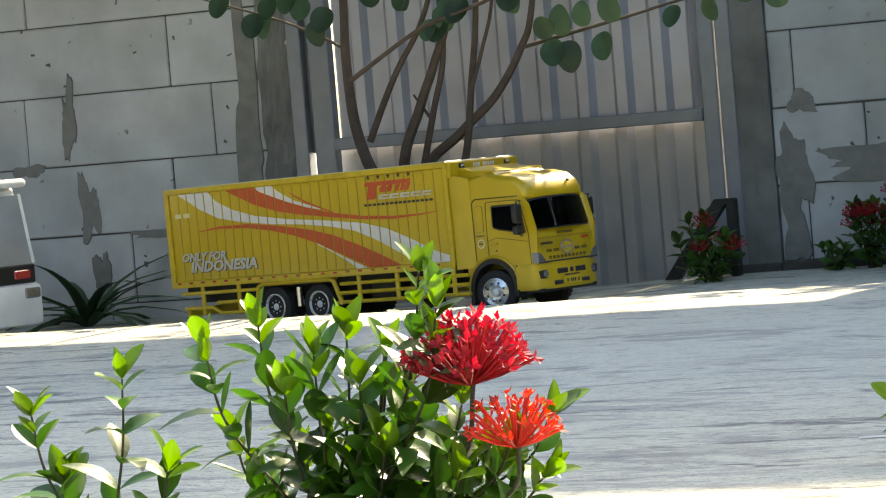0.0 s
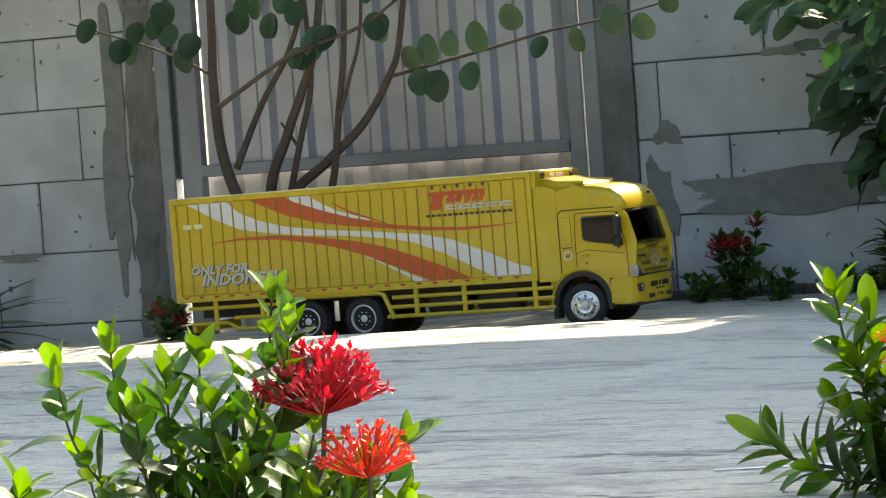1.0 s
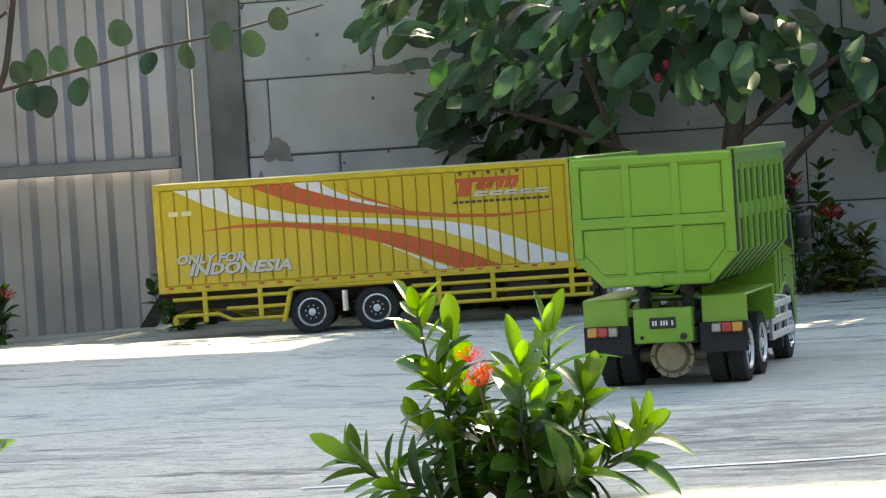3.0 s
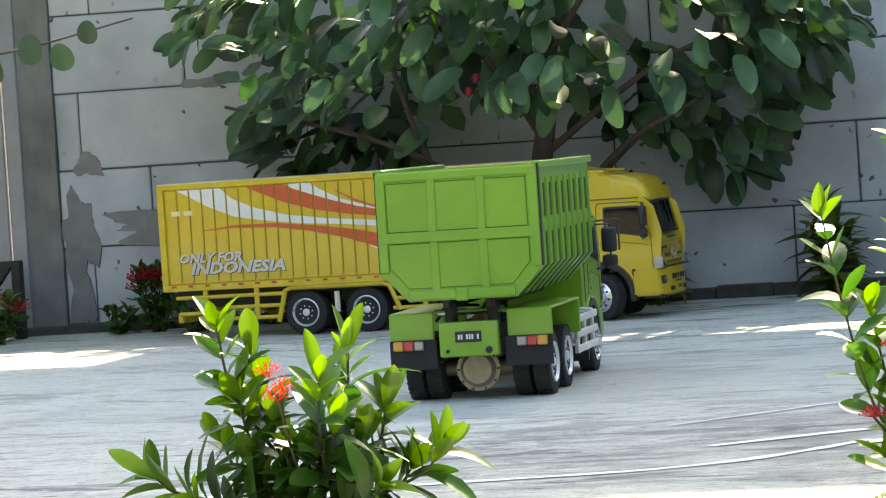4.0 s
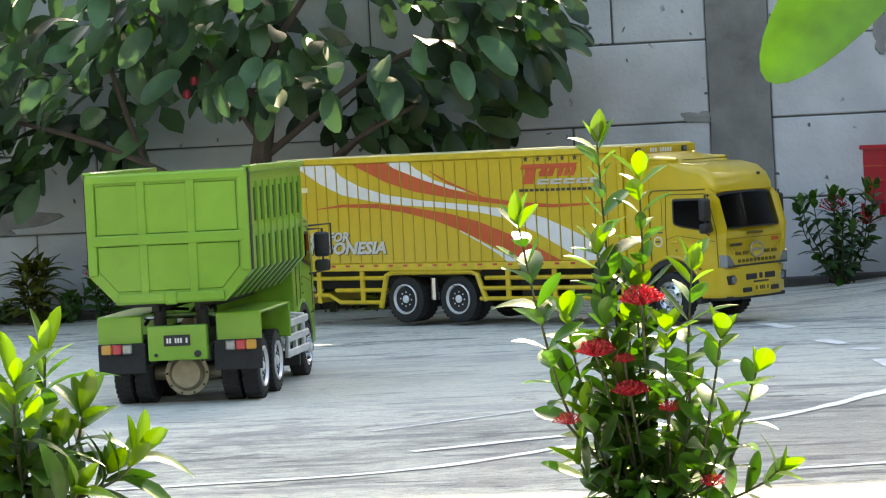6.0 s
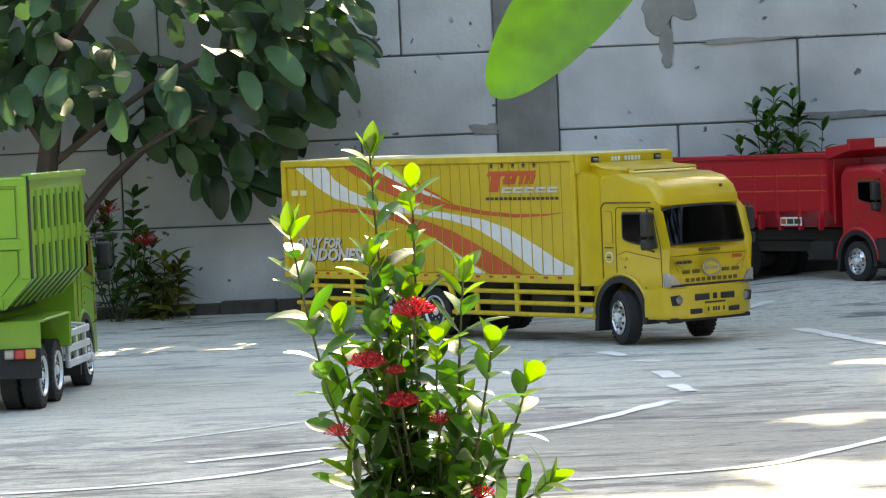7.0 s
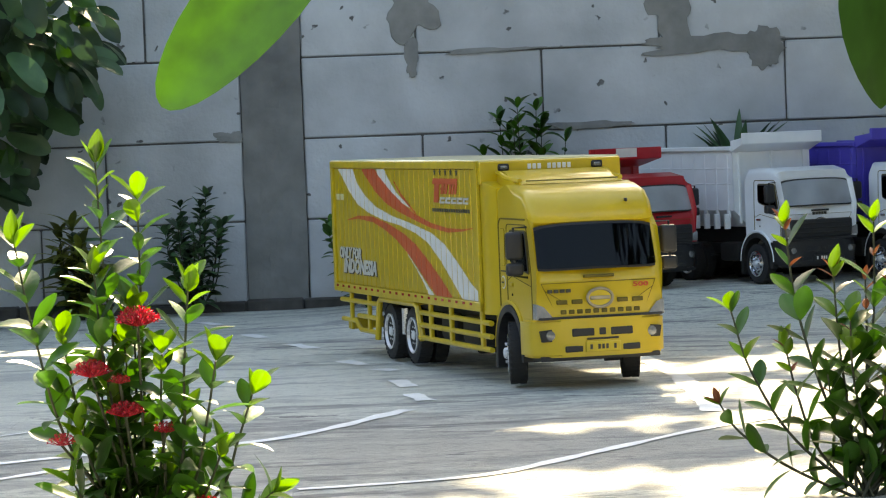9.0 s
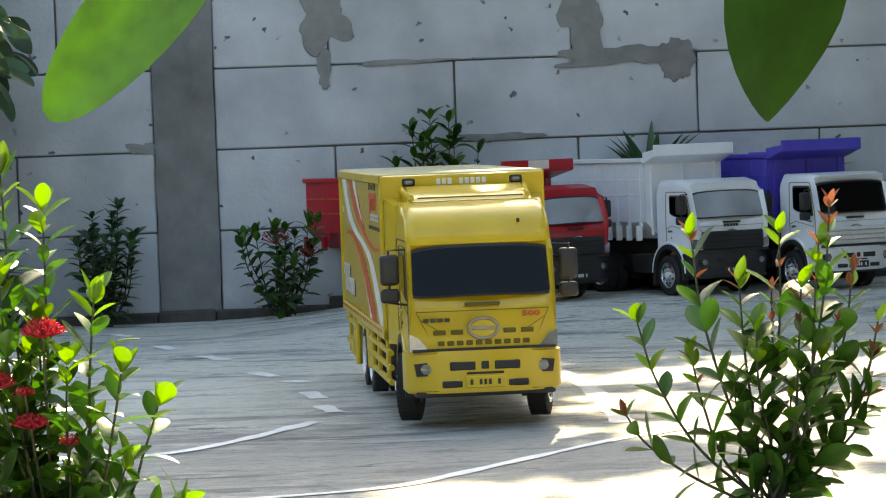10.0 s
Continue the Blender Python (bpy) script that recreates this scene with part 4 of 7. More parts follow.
def wall_section(name, x0, x1, top, joints, label):
    """A wall of blocks in courses; joints gives each course one upright joint from which the rest follow."""
    b = bmesh.new()
    put_box(b, (x0, WALL_Y + 0.006, -0.2), (x1, WALL_Y + 0.11, top))
    w = tagged(part(name, b, mortar_mat), label, "wall", kind="structure")
    rest = bmesh.new()
    rng = random.Random(len(name) + int(x1 * 10))
    z_rows = [z for z in COURSES] + [1.418 + 0.2 * i for i in range(8)]
    for i, z in enumerate(z_rows):
        if z + 0.19 > top + 0.1:
            break
        j = joints[i % len(joints)]
        xs = sorted({round(j + 0.603 * k, 4) for k in range(-14, 14)})
        cuts = [x0] + [x for x in xs if x0 + 0.03 < x < x1 - 0.03] + [x1]
        for a, c in zip(cuts, cuts[1:]):
            proud = rng.uniform(-0.0015, 0.0025)
            lo, hi = (a + 0.002, WALL_Y - proud, z + 0.0025), (c - 0.002, WALL_Y + 0.03, min(top, z + 0.1985))
            if hi[2] - lo[2] < 0.02:
                continue
            if 0 <= i <= 5:
                q = bmesh.new()
                put_box(q, lo, hi, 0.0028)
                for v in q.verts:
                    k = noise.noise(v.co * 9 + Vector((a * 3, 0, 0)))
                    v.co += Vector((k * 0.0016, 0, noise.noise(v.co * 7) * 0.0016))
                part("block", q, block_mat, w)
            else:
                put_box(rest, lo, hi)
    tagged(part("upper_blocks", rest, block_mat, w), kind="stuff")
    return w


def smear(wall, x, z, w, h, seed, mat=None):
    """A flat irregular trowelling of mortar over the blocks."""
    q = bmesh.new()
    pts = []
    n = 40
    for k in range(n):
        a = 2 * math.pi * k / n
        r = 0.5 * max(0.35, 0.8 + 0.62 * noise.noise(Vector((math.cos(a) * 1.3, math.sin(a) * 1.3, seed * 3.7))) + 0.22 * noise.noise(Vector((math.cos(a) * 5, math.sin(a) * 5, seed))))
        ca, sa = math.cos(a), math.sin(a)
        sq = 1 / max(abs(ca), abs(sa)) ** 0.55
        pts.append((x + w * r * ca * sq, z + h * r * sa * sq))
    mid = q.verts.new((x, WALL_Y - 0.0062, z))
    rim = [q.verts.new((px, WALL_Y - 0.0050, pz)) for px, pz in pts]
    foot = [q.verts.new((x + (px - x) * 1.03, WALL_Y + 0.004, z + (pz - z) * 1.03)) for px, pz in pts]
    for k in range(n):
        q.faces.new((mid, rim[k], rim[(k + 1) % n]))
        q.faces.new((rim[k], foot[k], foot[(k + 1) % n], rim[(k + 1) % n]))
    return part("mortar_smear", q, mat or smear_mat, wall, "grey mortar smear")


def column(name, x0, x1, proud, top, label, rough=0.003):
    """A cast column with an uneven face."""
    q = bmesh.new()
    nx, nz = 8, int(top / 0.025)
    g = [[q.verts.new((x0 + (x1 - x0) * i / nx + (noise.noise(Vector((i, k * 0.4, x0))) * rough if i in (0, nx) else 0),
                       WALL_Y - proud - noise.noise(Vector((i * 0.9, k * 0.5, x0 * 3))) * rough * (0 if i in (0, nx) else 1), -0.1 + (top + 0.1) * k / nz)) for i in range(nx + 1)] for k in range(nz + 1)]
    for r0, r1 in zip(g, g[1:]):
        for i in range(nx):
            q.faces.new((r0[i], r0[i + 1], r1[i + 1], r1[i]))
    back = [[q.verts.new((v.co.x, WALL_Y + 0.1, v.co.z)) for v in (row[0], row[-1])] for row in g]
    for k in range(nz):
        q.faces.new((g[k][0], g[k + 1][0], back[k + 1][0], back[k][0]))
        q.faces.new((g[k][-1], g[k + 1][-1], back[k + 1][1], back[k][1]))
    return tagged(part(name, q, column_mat), label, "column", kind="structure")


LOW_TOP, HIGH_TOP = 0.94, 3.3
wall_1 = wall_section("wall_1", -7.5, -4.17, LOW_TOP, [-4.7, -4.62, -4.47, -4.33, -4.455, -4.3], "pale grey aerated block wall with mortar smears")
wall_2 = wall_section("wall_2", -2.71, -0.315, LOW_TOP, [-2.5, -2.63, -2.464, -2.645, -2.356, -2.6], "pale grey aerated block wall with pits and smears")
wall_3 = wall_section("wall_3", -0.165, 4.2, LOW_TOP + 0.55, [0.2, 0.35, 0.129, 0.43, 0.12, 0.5], "pale grey aerated block wall with grey drips")
column("column_1", -4.17, -4.078, 0.012, LOW_TOP, "rough mortar column beside the gate", 0.016)
column("column_2", -2.80, -2.71, 0.012, LOW_TOP + 0.55, "dark grey cement column beside the gate", 0.003)
column("column_3", -0.315, -0.165, 0.010, HIGH_TOP, "grey cast concrete column in the block wall", 0.003)
for wall, rows in ((wall_1, ((-4.79, .545, .05, .24, 1), (-4.745, .30, .07, .24, 2), (-4.72, .10, .06, .2, 8), (-4.55, .212, .16, .03, 3), (-4.22, .5, .08, .7, 4), (-4.93, .41, .12, .04, 9))),
                   (wall_2, ((-2.63, .43, .09, .06, 5), (-2.34, .262, .80, .12, 6), (-2.2, .285, .2, .08, 16), (-2.66, .26, .10, .22, 7), (-0.345, .43, .08, .04, 8), (-2.3, .62, .14, .03, 9), (-2.67, .12, .08, .3, 17))),
                   (wall_3, ((.115, .735, .13, .18, 10), (.108, .60, .04, .10, 11), (.75, .72, .13, .22, 12), (.86, .612, .42, .06, 13), (.985, .60, .09, .11, 14), (.30, .618, .25, .02, 15), (.52, .425, .22, .02, 18), (1.30, .78, .2, .12, 19)))):
    for r in rows:
        smear(wall, *r)

# unseen upper walls added to shade the yard; the gap below lets sun strips in
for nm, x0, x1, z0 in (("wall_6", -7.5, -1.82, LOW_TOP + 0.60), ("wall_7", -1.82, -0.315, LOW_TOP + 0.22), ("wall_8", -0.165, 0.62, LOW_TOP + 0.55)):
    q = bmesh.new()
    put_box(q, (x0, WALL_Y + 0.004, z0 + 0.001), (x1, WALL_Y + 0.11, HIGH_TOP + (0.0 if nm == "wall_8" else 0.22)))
    tagged(part(nm, q, smear_mat), "unseen grey upper wall added to shade the yard", "wall", kind="structure")
# footing and far side of the yard, behind the camera
q = bmesh.new()
put_box(q, (-7.6, -9.0, -0.2), (-7.5, 8.07, 3.6))
tagged(part("wall_4", q, smear_mat), "plain rendered yard wall", "wall", kind="structure")
q = bmesh.new()
put_box(q, (4.2, -9.0, -0.2), (4.3, 8.07, 2.0))
tagged(part("wall_5", q, smear_mat), "plain rendered yard wall", "wall", kind="structure")
# unseen wall added behind the camera, dark so it cuts sky light without bounce
q = bmesh.new()
put_box(q, (-7.5, -1.5, -0.2), (4.2, -1.4, 3.25))
tagged(part("wall_9", q, material("dark_mossy_render", (0.045, 0.052, 0.040), 0.9, vary=0.4, scale=6, bump=0.4)), "unseen dark wall added to close the yard and cut sky light", "wall", kind="structure")
q = bmesh.new()
for k in range(60):
    x = -4.1 + k * 0.14
    if -2.85 > x > -4.05:
        continue
    put_box(q, (x, WALL_Y - 0.04 - 0.02 * random.random(), ground_z(x, 7.9) - 0.02), (x + 0.14, WALL_Y + 0.02, ground_z(x, 7.9) + 0.018 + 0.014 * random.random()), 0.004)
soil_mat = material("dark_damp_footing", (0.075, 0.072, 0.066), 0.9, vary=0.5, scale=30, bump=0.8, bump_scale=60)
tagged(part("footing", q, soil_mat), "dark uneven cement footing along the wall", "footing", kind="structure")

# ---- gate of trapezoidal sheet ----
zinc = material("zinc_sheet", (0.50, 0.51, 0.58), 0.42, 0.55, vary=0.22, scale=7, bump=0.06, bump_scale=40)
zinc_warm = material("weathered_zinc_sheet", (0.48, 0.475, 0.475), 0.5, 0.5, vary=0.25, scale=8, bump=0.06, bump_scale=40)
steel_frame = material("grey_painted_steel", (0.27, 0.29, 0.33), 0.45, 0.4, vary=0.2, scale=20)


def sheet(thing, name, x0, x1, z0, z1, y, mat, pitch=0.108, depth=0.021, phase=0.0):
    q = bmesh.new()
    prof = []
    x = x0
    k = 0
    flat = [(0.0, 0), (0.46, 0), (0.60, 1), (0.86, 1), (1.0, 0)]
    while x < x1:
        for f, d in flat[:-1]:
            px = x + (f + phase) * pitch
            if px < x1 - 0.001:
                prof.append((px, y - d * depth))
        x += pitch
        k += 1
    prof.append((x1, y))
    rows = [[q.verts.new((px, py, z)) for px, py in prof] for z in (z0, z1)]
    back = [[q.verts.new((px, py + 0.0012, z)) for px, py in prof] for z in (z0, z1)]
    for i in range(len(prof) - 1):
        q.faces.new((rows[0][i], rows[0][i + 1], rows[1][i + 1], rows[1][i]))
        q.faces.new((back[0][i], back[0][i + 1], back[1][i + 1], back[1][i]))
        for z in (0, 1):
            q.faces.new((rows[z][i], rows[z][i + 1], back[z][i + 1], back[z][i]))
    return part(name, q, mat, thing)


def build_gate():
    g = empty("metal_gate", "closed grey gate of ribbed zinc sheet on a steel frame", "gate")
    for nm, x0, x1, z0, z1, y0, y1 in (("gate_stile", -4.018, -3.955, -0.05, LOW_TOP, 7.955, 7.992), ("gate_stile", -2.892, -2.848, -0.05, LOW_TOP, 7.955, 7.992),
                                       ("gate_rail", -3.955, -2.892, 0.402, 0.436, 7.945, 7.975), ("gate_rail", -3.955, -2.892, LOW_TOP - 0.035, LOW_TOP, 7.955, 7.985)):
        q = bmesh.new()
        put_box(q, (x0, y0, z0), (x1, y1, z1), 0.003)
        part(nm, q, steel_frame, g)
    sheet(g, "upper_sheet", -3.955, -2.892, 0.41, LOW_TOP - 0.01, 7.999, zinc)
    sheet(g, "lower_sheet", -3.985, -2.892, -0.06, 0.425, 8.024, zinc_warm, 0.108, 0.021, 0.12)
    # added strip that blocks the light through the upper part of the slit
    q = bmesh.new()
    put_box(q, (-4.038, 7.982, 0.40), (-4.014, 7.99, LOW_TOP), 0.001)
    part("gate_stop", q, steel_frame, g)
    q = bmesh.new()
    put_lathe(q, [(0, 0.006), (0.006, 0.006), (0.008, 0.002)], (-2.905, 7.937, 0.425), "y", 8)
    part("bolt", q, steel_frame, g)
    return g


build_gate()
for nm, x0, x1 in (("gate_post", -4.078, -4.036), ("gate_post", -2.842, -2.80)):
    q = bmesh.new()
    put_box(q, (x0, 7.95, -0.1), (x1, 7.995, LOW_TOP), 0.003)
    p = part(nm, q, steel_frame)
    tagged(p, "grey square steel gate post beside the column", "post", "gate posts")
q = bmesh.new()
put_box(q, (-2.80, 7.80, 0.0), (-2.775, 7.83, 0.20), 0.003)
put_prism(q, [(-2.98, 0.0), (-2.94, 0.0), (-2.79, 0.20), (-2.83, 0.20)], "y", 7.80, 7.825)
tagged(part("gate_brace", q, chassis_black), "dark slanted steel brace standing before the gate post", "brace")


# ---- dump trucks ----
def build_dump_body(t, paint, gap, x0, x1, z0, z1, half, ribs="slots", canopy=0.0, tail=True):
    """A tipper tub with ribbed sides, tailgate, rim and, where wanted, a cab guard."""
    ch = 0.045
    sec = [(-half, z1), (-half, z0 + ch), (-half + ch, z0), (half - ch, z0), (half, z0 + ch), (half, z1)]
    inner = [(half - 0.006, z1), (half - 0.006, z0 + ch), (half - ch - 0.003, z0 + 0.006), (-half + ch + 0.003, z0 + 0.006), (-half + 0.006, z0 + ch), (-half + 0.006, z1)]
    b = bmesh.new()
    put_prism(b, [(y, z) for y, z in sec + inner], "x", x0, x1)
    tub = part("tub", b, paint, t, "ribbed steel tipper tub")
    b = bmesh.new()
    put_prism(b, [(y, z) for y, z in sec], "x", x1 - 0.006, x1 - 0.0005)
    part("front_board", b, paint, t)
    for s in (-1, 1):
        b = bmesh.new()
        put_box(b, (x0 - 0.004, s * half - 0.008, z1 - 0.004), (x1, s * half + 0.008, z1 + 0.008), 0.002)
        part("top_rim", b, paint, t)
        if ribs == "slots":
            n = 8
            for k in range(n):
                xa = x0 + 0.05 + (x1 - x0 - 0.09) * k / (n - 1)
                zs = (z1 - 0.030, z1 - 0.085, z1 - 0.110, z0 + ch)
                # slots are dark strips laid on the sheet, their shade put into the colour
                for za, zb in ((zs[1], zs[0]), (zs[3], zs[2])):
                    b = bmesh.new()
                    put_box(b, (xa - 0.0055, s * half - 0.001, za), (xa + 0.0055, s * half + 0.0030, zb))
                    part("side_slot", b, gap, t)
                b = bmesh.new()
                put_prism(b, [(s * half, z0 + ch), (s * (half + 0.0015), z0 + ch), (s * (half - ch + 0.002), z0 - 0.0015), (s * (half - ch), z0)], "x", xa - 0.0055, xa + 0.0055)
                part("side_slot", b, gap, t)
                b = bmesh.new()
                put_prism(b, [(s * (half - 0.001), z1 - 0.02), (s * (half + 0.0035), z1 - 0.02), (s * (half + 0.0035), z0 + ch), (s * (half - ch + 0.002), z0 - 0.003), (s * (half - ch - 0.001), z0 + 0.002), (s * (half - 0.001), z0 + ch)], "x", xa + 0.011, xa + 0.026)
                part("side_rib", b, paint, t)
            b = bmesh.new()
            put_box(b, (x0 + 0.02, s * half - 0.001, z1 - 0.108), (x1 - 0.02, s * half + 0.008, z1 - 0.088), 0.002)
            part("side_rail", b, paint, t)
        else:
            n = 9
            for k in range(n):
                xa = x0 + 0.02 + (x1 - x0 - 0.05) * k / (n - 1)
                b = bmesh.new()
                put_box(b, (xa - 0.006, s * half - 0.001, z0 + ch - 0.02), (xa + 0.006, s * half + 0.006, z1 - 0.012), 0.0015)
                part("side_rib", b, paint, t)
            for zz in (z1 - 0.05, z1 - 0.09):
                b = bmesh.new()
                put_box(b, (x0 + 0.005, s * half - 0.001, zz - 0.002), (x1 - 0.01, s * half + 0.0072, zz + 0.002), 0.0008)
                part("side_rail", b, paint if paint is not red_paint else red_sticker, t)
            for k in range(10):
                xa = x0 + 0.02 + (x1 - x0 - 0.05) * k / 9
                b = bmesh.new()
                put_box(b, (xa - 0.004, s * half - 0.012, z0 - 0.004), (xa + 0.004, s * half + 0.004, z0 + ch - 0.01), 0.001)
                part("cross_member_end", b, paint, t)
    if tail:
        b = bmesh.new()
        put_prism(b, [(y * 1.02, z) for y, z in [(-half, z1 + 0.004), (-half, z0 + ch), (-half + ch, z0 - 0.004), (half - ch, z0 - 0.004), (half, z0 + ch), (half, z1 + 0.004)]], "x", x0 - 0.012, x0 - 0.001)
        gate = part("tailgate", b, paint, t, "panelled tailgate")
        for s in (-1, 1):
            b = bmesh.new()
            put_box(b, (x0 - 0.0128, s * half * 1.02 - 0.0012, z0 + ch), (x0 + 0.002, s * half * 1.02 + 0.0012, z1 + 0.004))
            part("worn_edge", b, chassis_black, gate)
        for col in range(3):
            for rw, (za, zb) in enumerate(((z0 + 0.018, z0 + 0.092), (z0 + 0.112, z1 - 0.016))):
                ya = -half + 0.018 + col * (2 * half - 0.02) / 3
                yb = ya + (2 * half - 0.06) / 3
                b = bmesh.new()
                pts = [(ya, za), (yb, za), (yb, zb), (ya, zb)]
                if rw == 0 and col == 0:
                    pts = [(ya + 0.03, za), (yb, za), (yb, zb), (ya, zb), (ya, za + 0.035)]
                if rw == 0 and col == 2:
                    pts = [(ya, za), (yb - 0.03, za), (yb, za + 0.035), (yb, zb), (ya, zb)]
                # thin darker outline paints the shade round each panel
                for p, r in zip(pts, pts[1:] + pts[:1]):
                    put_tube(b, [(x0 - 0.0125, *p), (x0 - 0.0125, *r)], 0.0008, 4)
                part("panel_seam", b, green_crease if paint is green_paint else gap, gate)
                cy, cz = (ya + yb) / 2, (za + zb) / 2
                b = bmesh.new()
                put_prism(b, [(cy + (y - cy) * 0.985, cz + (z - cz) * 0.985) for y, z in pts], "x", x0 - 0.0135, x0 - 0.011)
                part("tailgate_panel", b, paint, gate)
        pitch = (2 * half - 0.02) / 3
        for k in (1, 2):
            yc = -half + 0.018 + k * pitch - 0.0068
            b = bmesh.new()
            put_box(b, (x0 - 0.0165, yc - 0.0072, z0 + 0.004), (x0 - 0.010, yc + 0.0072, z1 - 0.006), 0.0022, 2)
            part("tailgate_rib", b, paint, gate)
        for za, zb, w in ((z0 + 0.093, z0 + 0.111, half - 0.006), (z1 - 0.012, z1 + 0.002, half), (z0 - 0.002, z0 + 0.014, half - ch)):
            b = bmesh.new()
            put_box(b, (x0 - 0.0172, -w, za), (x0 - 0.010, w, zb), 0.0022, 2)
            part("tailgate_rail", b, paint, gate)
        for s in (-1, 1):
            b = bmesh.new()
            put_box(b, (x0 - 0.0165, s * (half - 0.006) - 0.008, z0 + ch), (x0 - 0.010, s * (half - 0.006) + 0.008, z1), 0.0022, 2)
            part("tailgate_stile", b, paint, gate)
        b = bmesh.new()
        put_box(b, (x0 - 0.021, -0.011, z0 - 0.006), (x0 - 0.008, 0.011, z0 + 0.016), 0.003)
        part("tailgate_latch", b, paint, gate)
    if canopy:
        b = bmesh.new()
        put_prism(b, [(x1 - 0.004, z1 - 0.01), (x1 + canopy, z1 + 0.012), (x1 + canopy, z1 + 0.030), (x1 - 0.004, z1 + 0.022)], "y", -half - 0.004, half + 0.004)
        bmesh.ops.bevel(b, geom=list(b.edges), offset=0.002, segments=1, affect="EDGES")
        part("cab_guard", b, paint, t, "cab guard over the cab roof")
        b = bmesh.new()
        put_box(b, (x1 + canopy - 0.006, -half - 0.004, z1 + 0.012), (x1 + canopy + 0.002, half + 0.004, z1 + 0.042), 0.002)
        part("guard_board", b, paint, t)
        for yy in (-half + 0.02, 0.0, half - 0.02):
            b = bmesh.new()
            put_box(b, (x1 - 0.002, yy - 0.004, z0 + 0.01), (x1 + 0.004, yy + 0.004, z1 + 0.005), 0.001)
            part("front_rib", b, paint, t)


def dump_truck(label, at, paint, gap, cab_paint, trim, ribs, canopy, body_half, z0, z1, length, roof, green=False, glass_top=0.265, group="parked dump trucks", rear=0.115, cab_half=0.120):
    t = empty("dump_truck", label, "truck", group, at)
    x1 = 0.012
    x0 = x1 - length
    build_dump_body(t, paint, gap, x0, x1, z0, z1, body_half, ribs, canopy, True)
    build_cab(t, cab_paint, trim, roof=roof, glass_top=glass_top, emblem=True, parked=True, half=0.108 if green else cab_half, back=0.0 if green else 0.028)
    axles = (x0 + rear, x0 + rear + 0.13)
    build_chassis(t, 0.20, x0 + 0.03, axles)
    for s in (-1, 1):
        add_wheel(t, 0.103, s * 0.100, 0.052)
        for ax in axles:
            add_wheel(t, ax, s * (0.108 if green else 0.100), 0.0535 if green else 0.052, r=0.0535 if green else 0.052, w=0.03, dual=True)
        b = bmesh.new()
        put_box(b, (-0.09, s * 0.085 - 0.022, 0.055), (0.0, s * 0.085 + 0.022, 0.105), 0.01, 2)
        part("tank", b, chassis_black if not green else chrome, t, smooth=True)
    b = bmesh.new()
    put_box(b, (x0 + 0.05, -0.048, 0.10), (0.03, 0.048, z0 - (0.05 if green else 0.002)), 0.004)
    part("subframe", b, chassis_black, t)
    if green:
        for s in (-1, 1):
            b = bmesh.new()
            put_box(b, (x0 + 0.02, s * 0.036 - 0.006, z0 - 0.020), (x1, s * 0.036 + 0.006, z0 - 0.001), 0.002)
            part("tub_beam", b, chassis_black, t)
            b = bmesh.new()
            put_tube(b, [(x0 + 0.055, s * 0.036, 0.125), (x0 + 0.05, s * 0.036, z0 - 0.012)], 0.011, 10)
            part("tipping_hinge", b, chassis_black, t, smooth=True)
            b = bmesh.new()
            put_tube(b, [(x0 + 0.045, s * 0.06, 0.135), (x0 + 0.09, s * 0.05, 0.160), (x0 + 0.20, s * 0.02, 0.150)], 0.003, 6)
            part("hose", b, rubber, t, smooth=True)
        b = bmesh.new()
        put_tube(b, [(x0 + 0.05, -0.062, 0.148), (x0 + 0.05, 0.062, 0.148)], 0.005, 8)
        part("hinge_pin", b, chrome, t, smooth=True)
        b = bmesh.new()
        put_tube(b, [(x0 + 0.10, 0, 0.13), (x0 + 0.34, 0, z0 - 0.008)], 0.012, 10)
        part("tipping_cylinder", b, cast_metal, t, smooth=True)
    return t, x0, axles


PLAIN_ROOF = [(0.022, 0.285), (0.05, 0.298), (0.16, 0.300), (0.205, 0.290)]
SQUARE_ROOF = [(0.022, 0.290), (0.04, 0.303), (0.19, 0.303), (0.222, 0.297)]
GREEN_AT = pose(-1.108, 5.775, 0.0, 0, 0, 89.0) @ pose(-0.103, 0, 0)
gt, gx0, gax = dump_truck("lime green model dump truck parked with its tailgate closed", GREEN_AT, green_paint, green_gap, green_paint, black_plastic,
                          "slots", 0.0, 0.134, 0.176, 0.384, 0.49, PLAIN_ROOF, green=True)
# rear of the green truck: mudguards, flaps, lamps, plate, differential
for s in (-1, 1):
    q = bmesh.new()
    put_box(q, (gx0 + 0.035, s * 0.100 - 0.038, 0.146), (gx0 + 0.302, s * 0.100 + 0.038, 0.151), 0.002)
    put_box(q, (gx0 + 0.030, s * 0.100 - 0.038, 0.104), (gx0 + 0.036, s * 0.100 + 0.038, 0.151), 0.002)
    put_box(q, (gx0 + 0.295, s * 0.100 - 0.038, 0.09), (gx0 + 0.302, s * 0.100 + 0.038, 0.151), 0.002)
    part("mudguard", q, green_paint, gt)
    q = bmesh.new()
    put_box(q, (gx0 + 0.026, s * 0.098 - 0.040, 0.056), (gx0 + 0.030, s * 0.098 + 0.040, 0.106), 0.001)
    part("mud_flap", q, rubber, gt, "black rubber mud flap")
    for k, mm in enumerate((amber_lens, red_lens, lamp_lens)):
        q = bmesh.new()
        y = s * (0.122 - k * 0.0175)
        put_box(q, (gx0 + 0.017, y - 0.0085, 0.089), (gx0 + 0.026, y + 0.0085, 0.105), 0.002)
        part("tail_lamp", q, mm, gt)
q = bmesh.new()
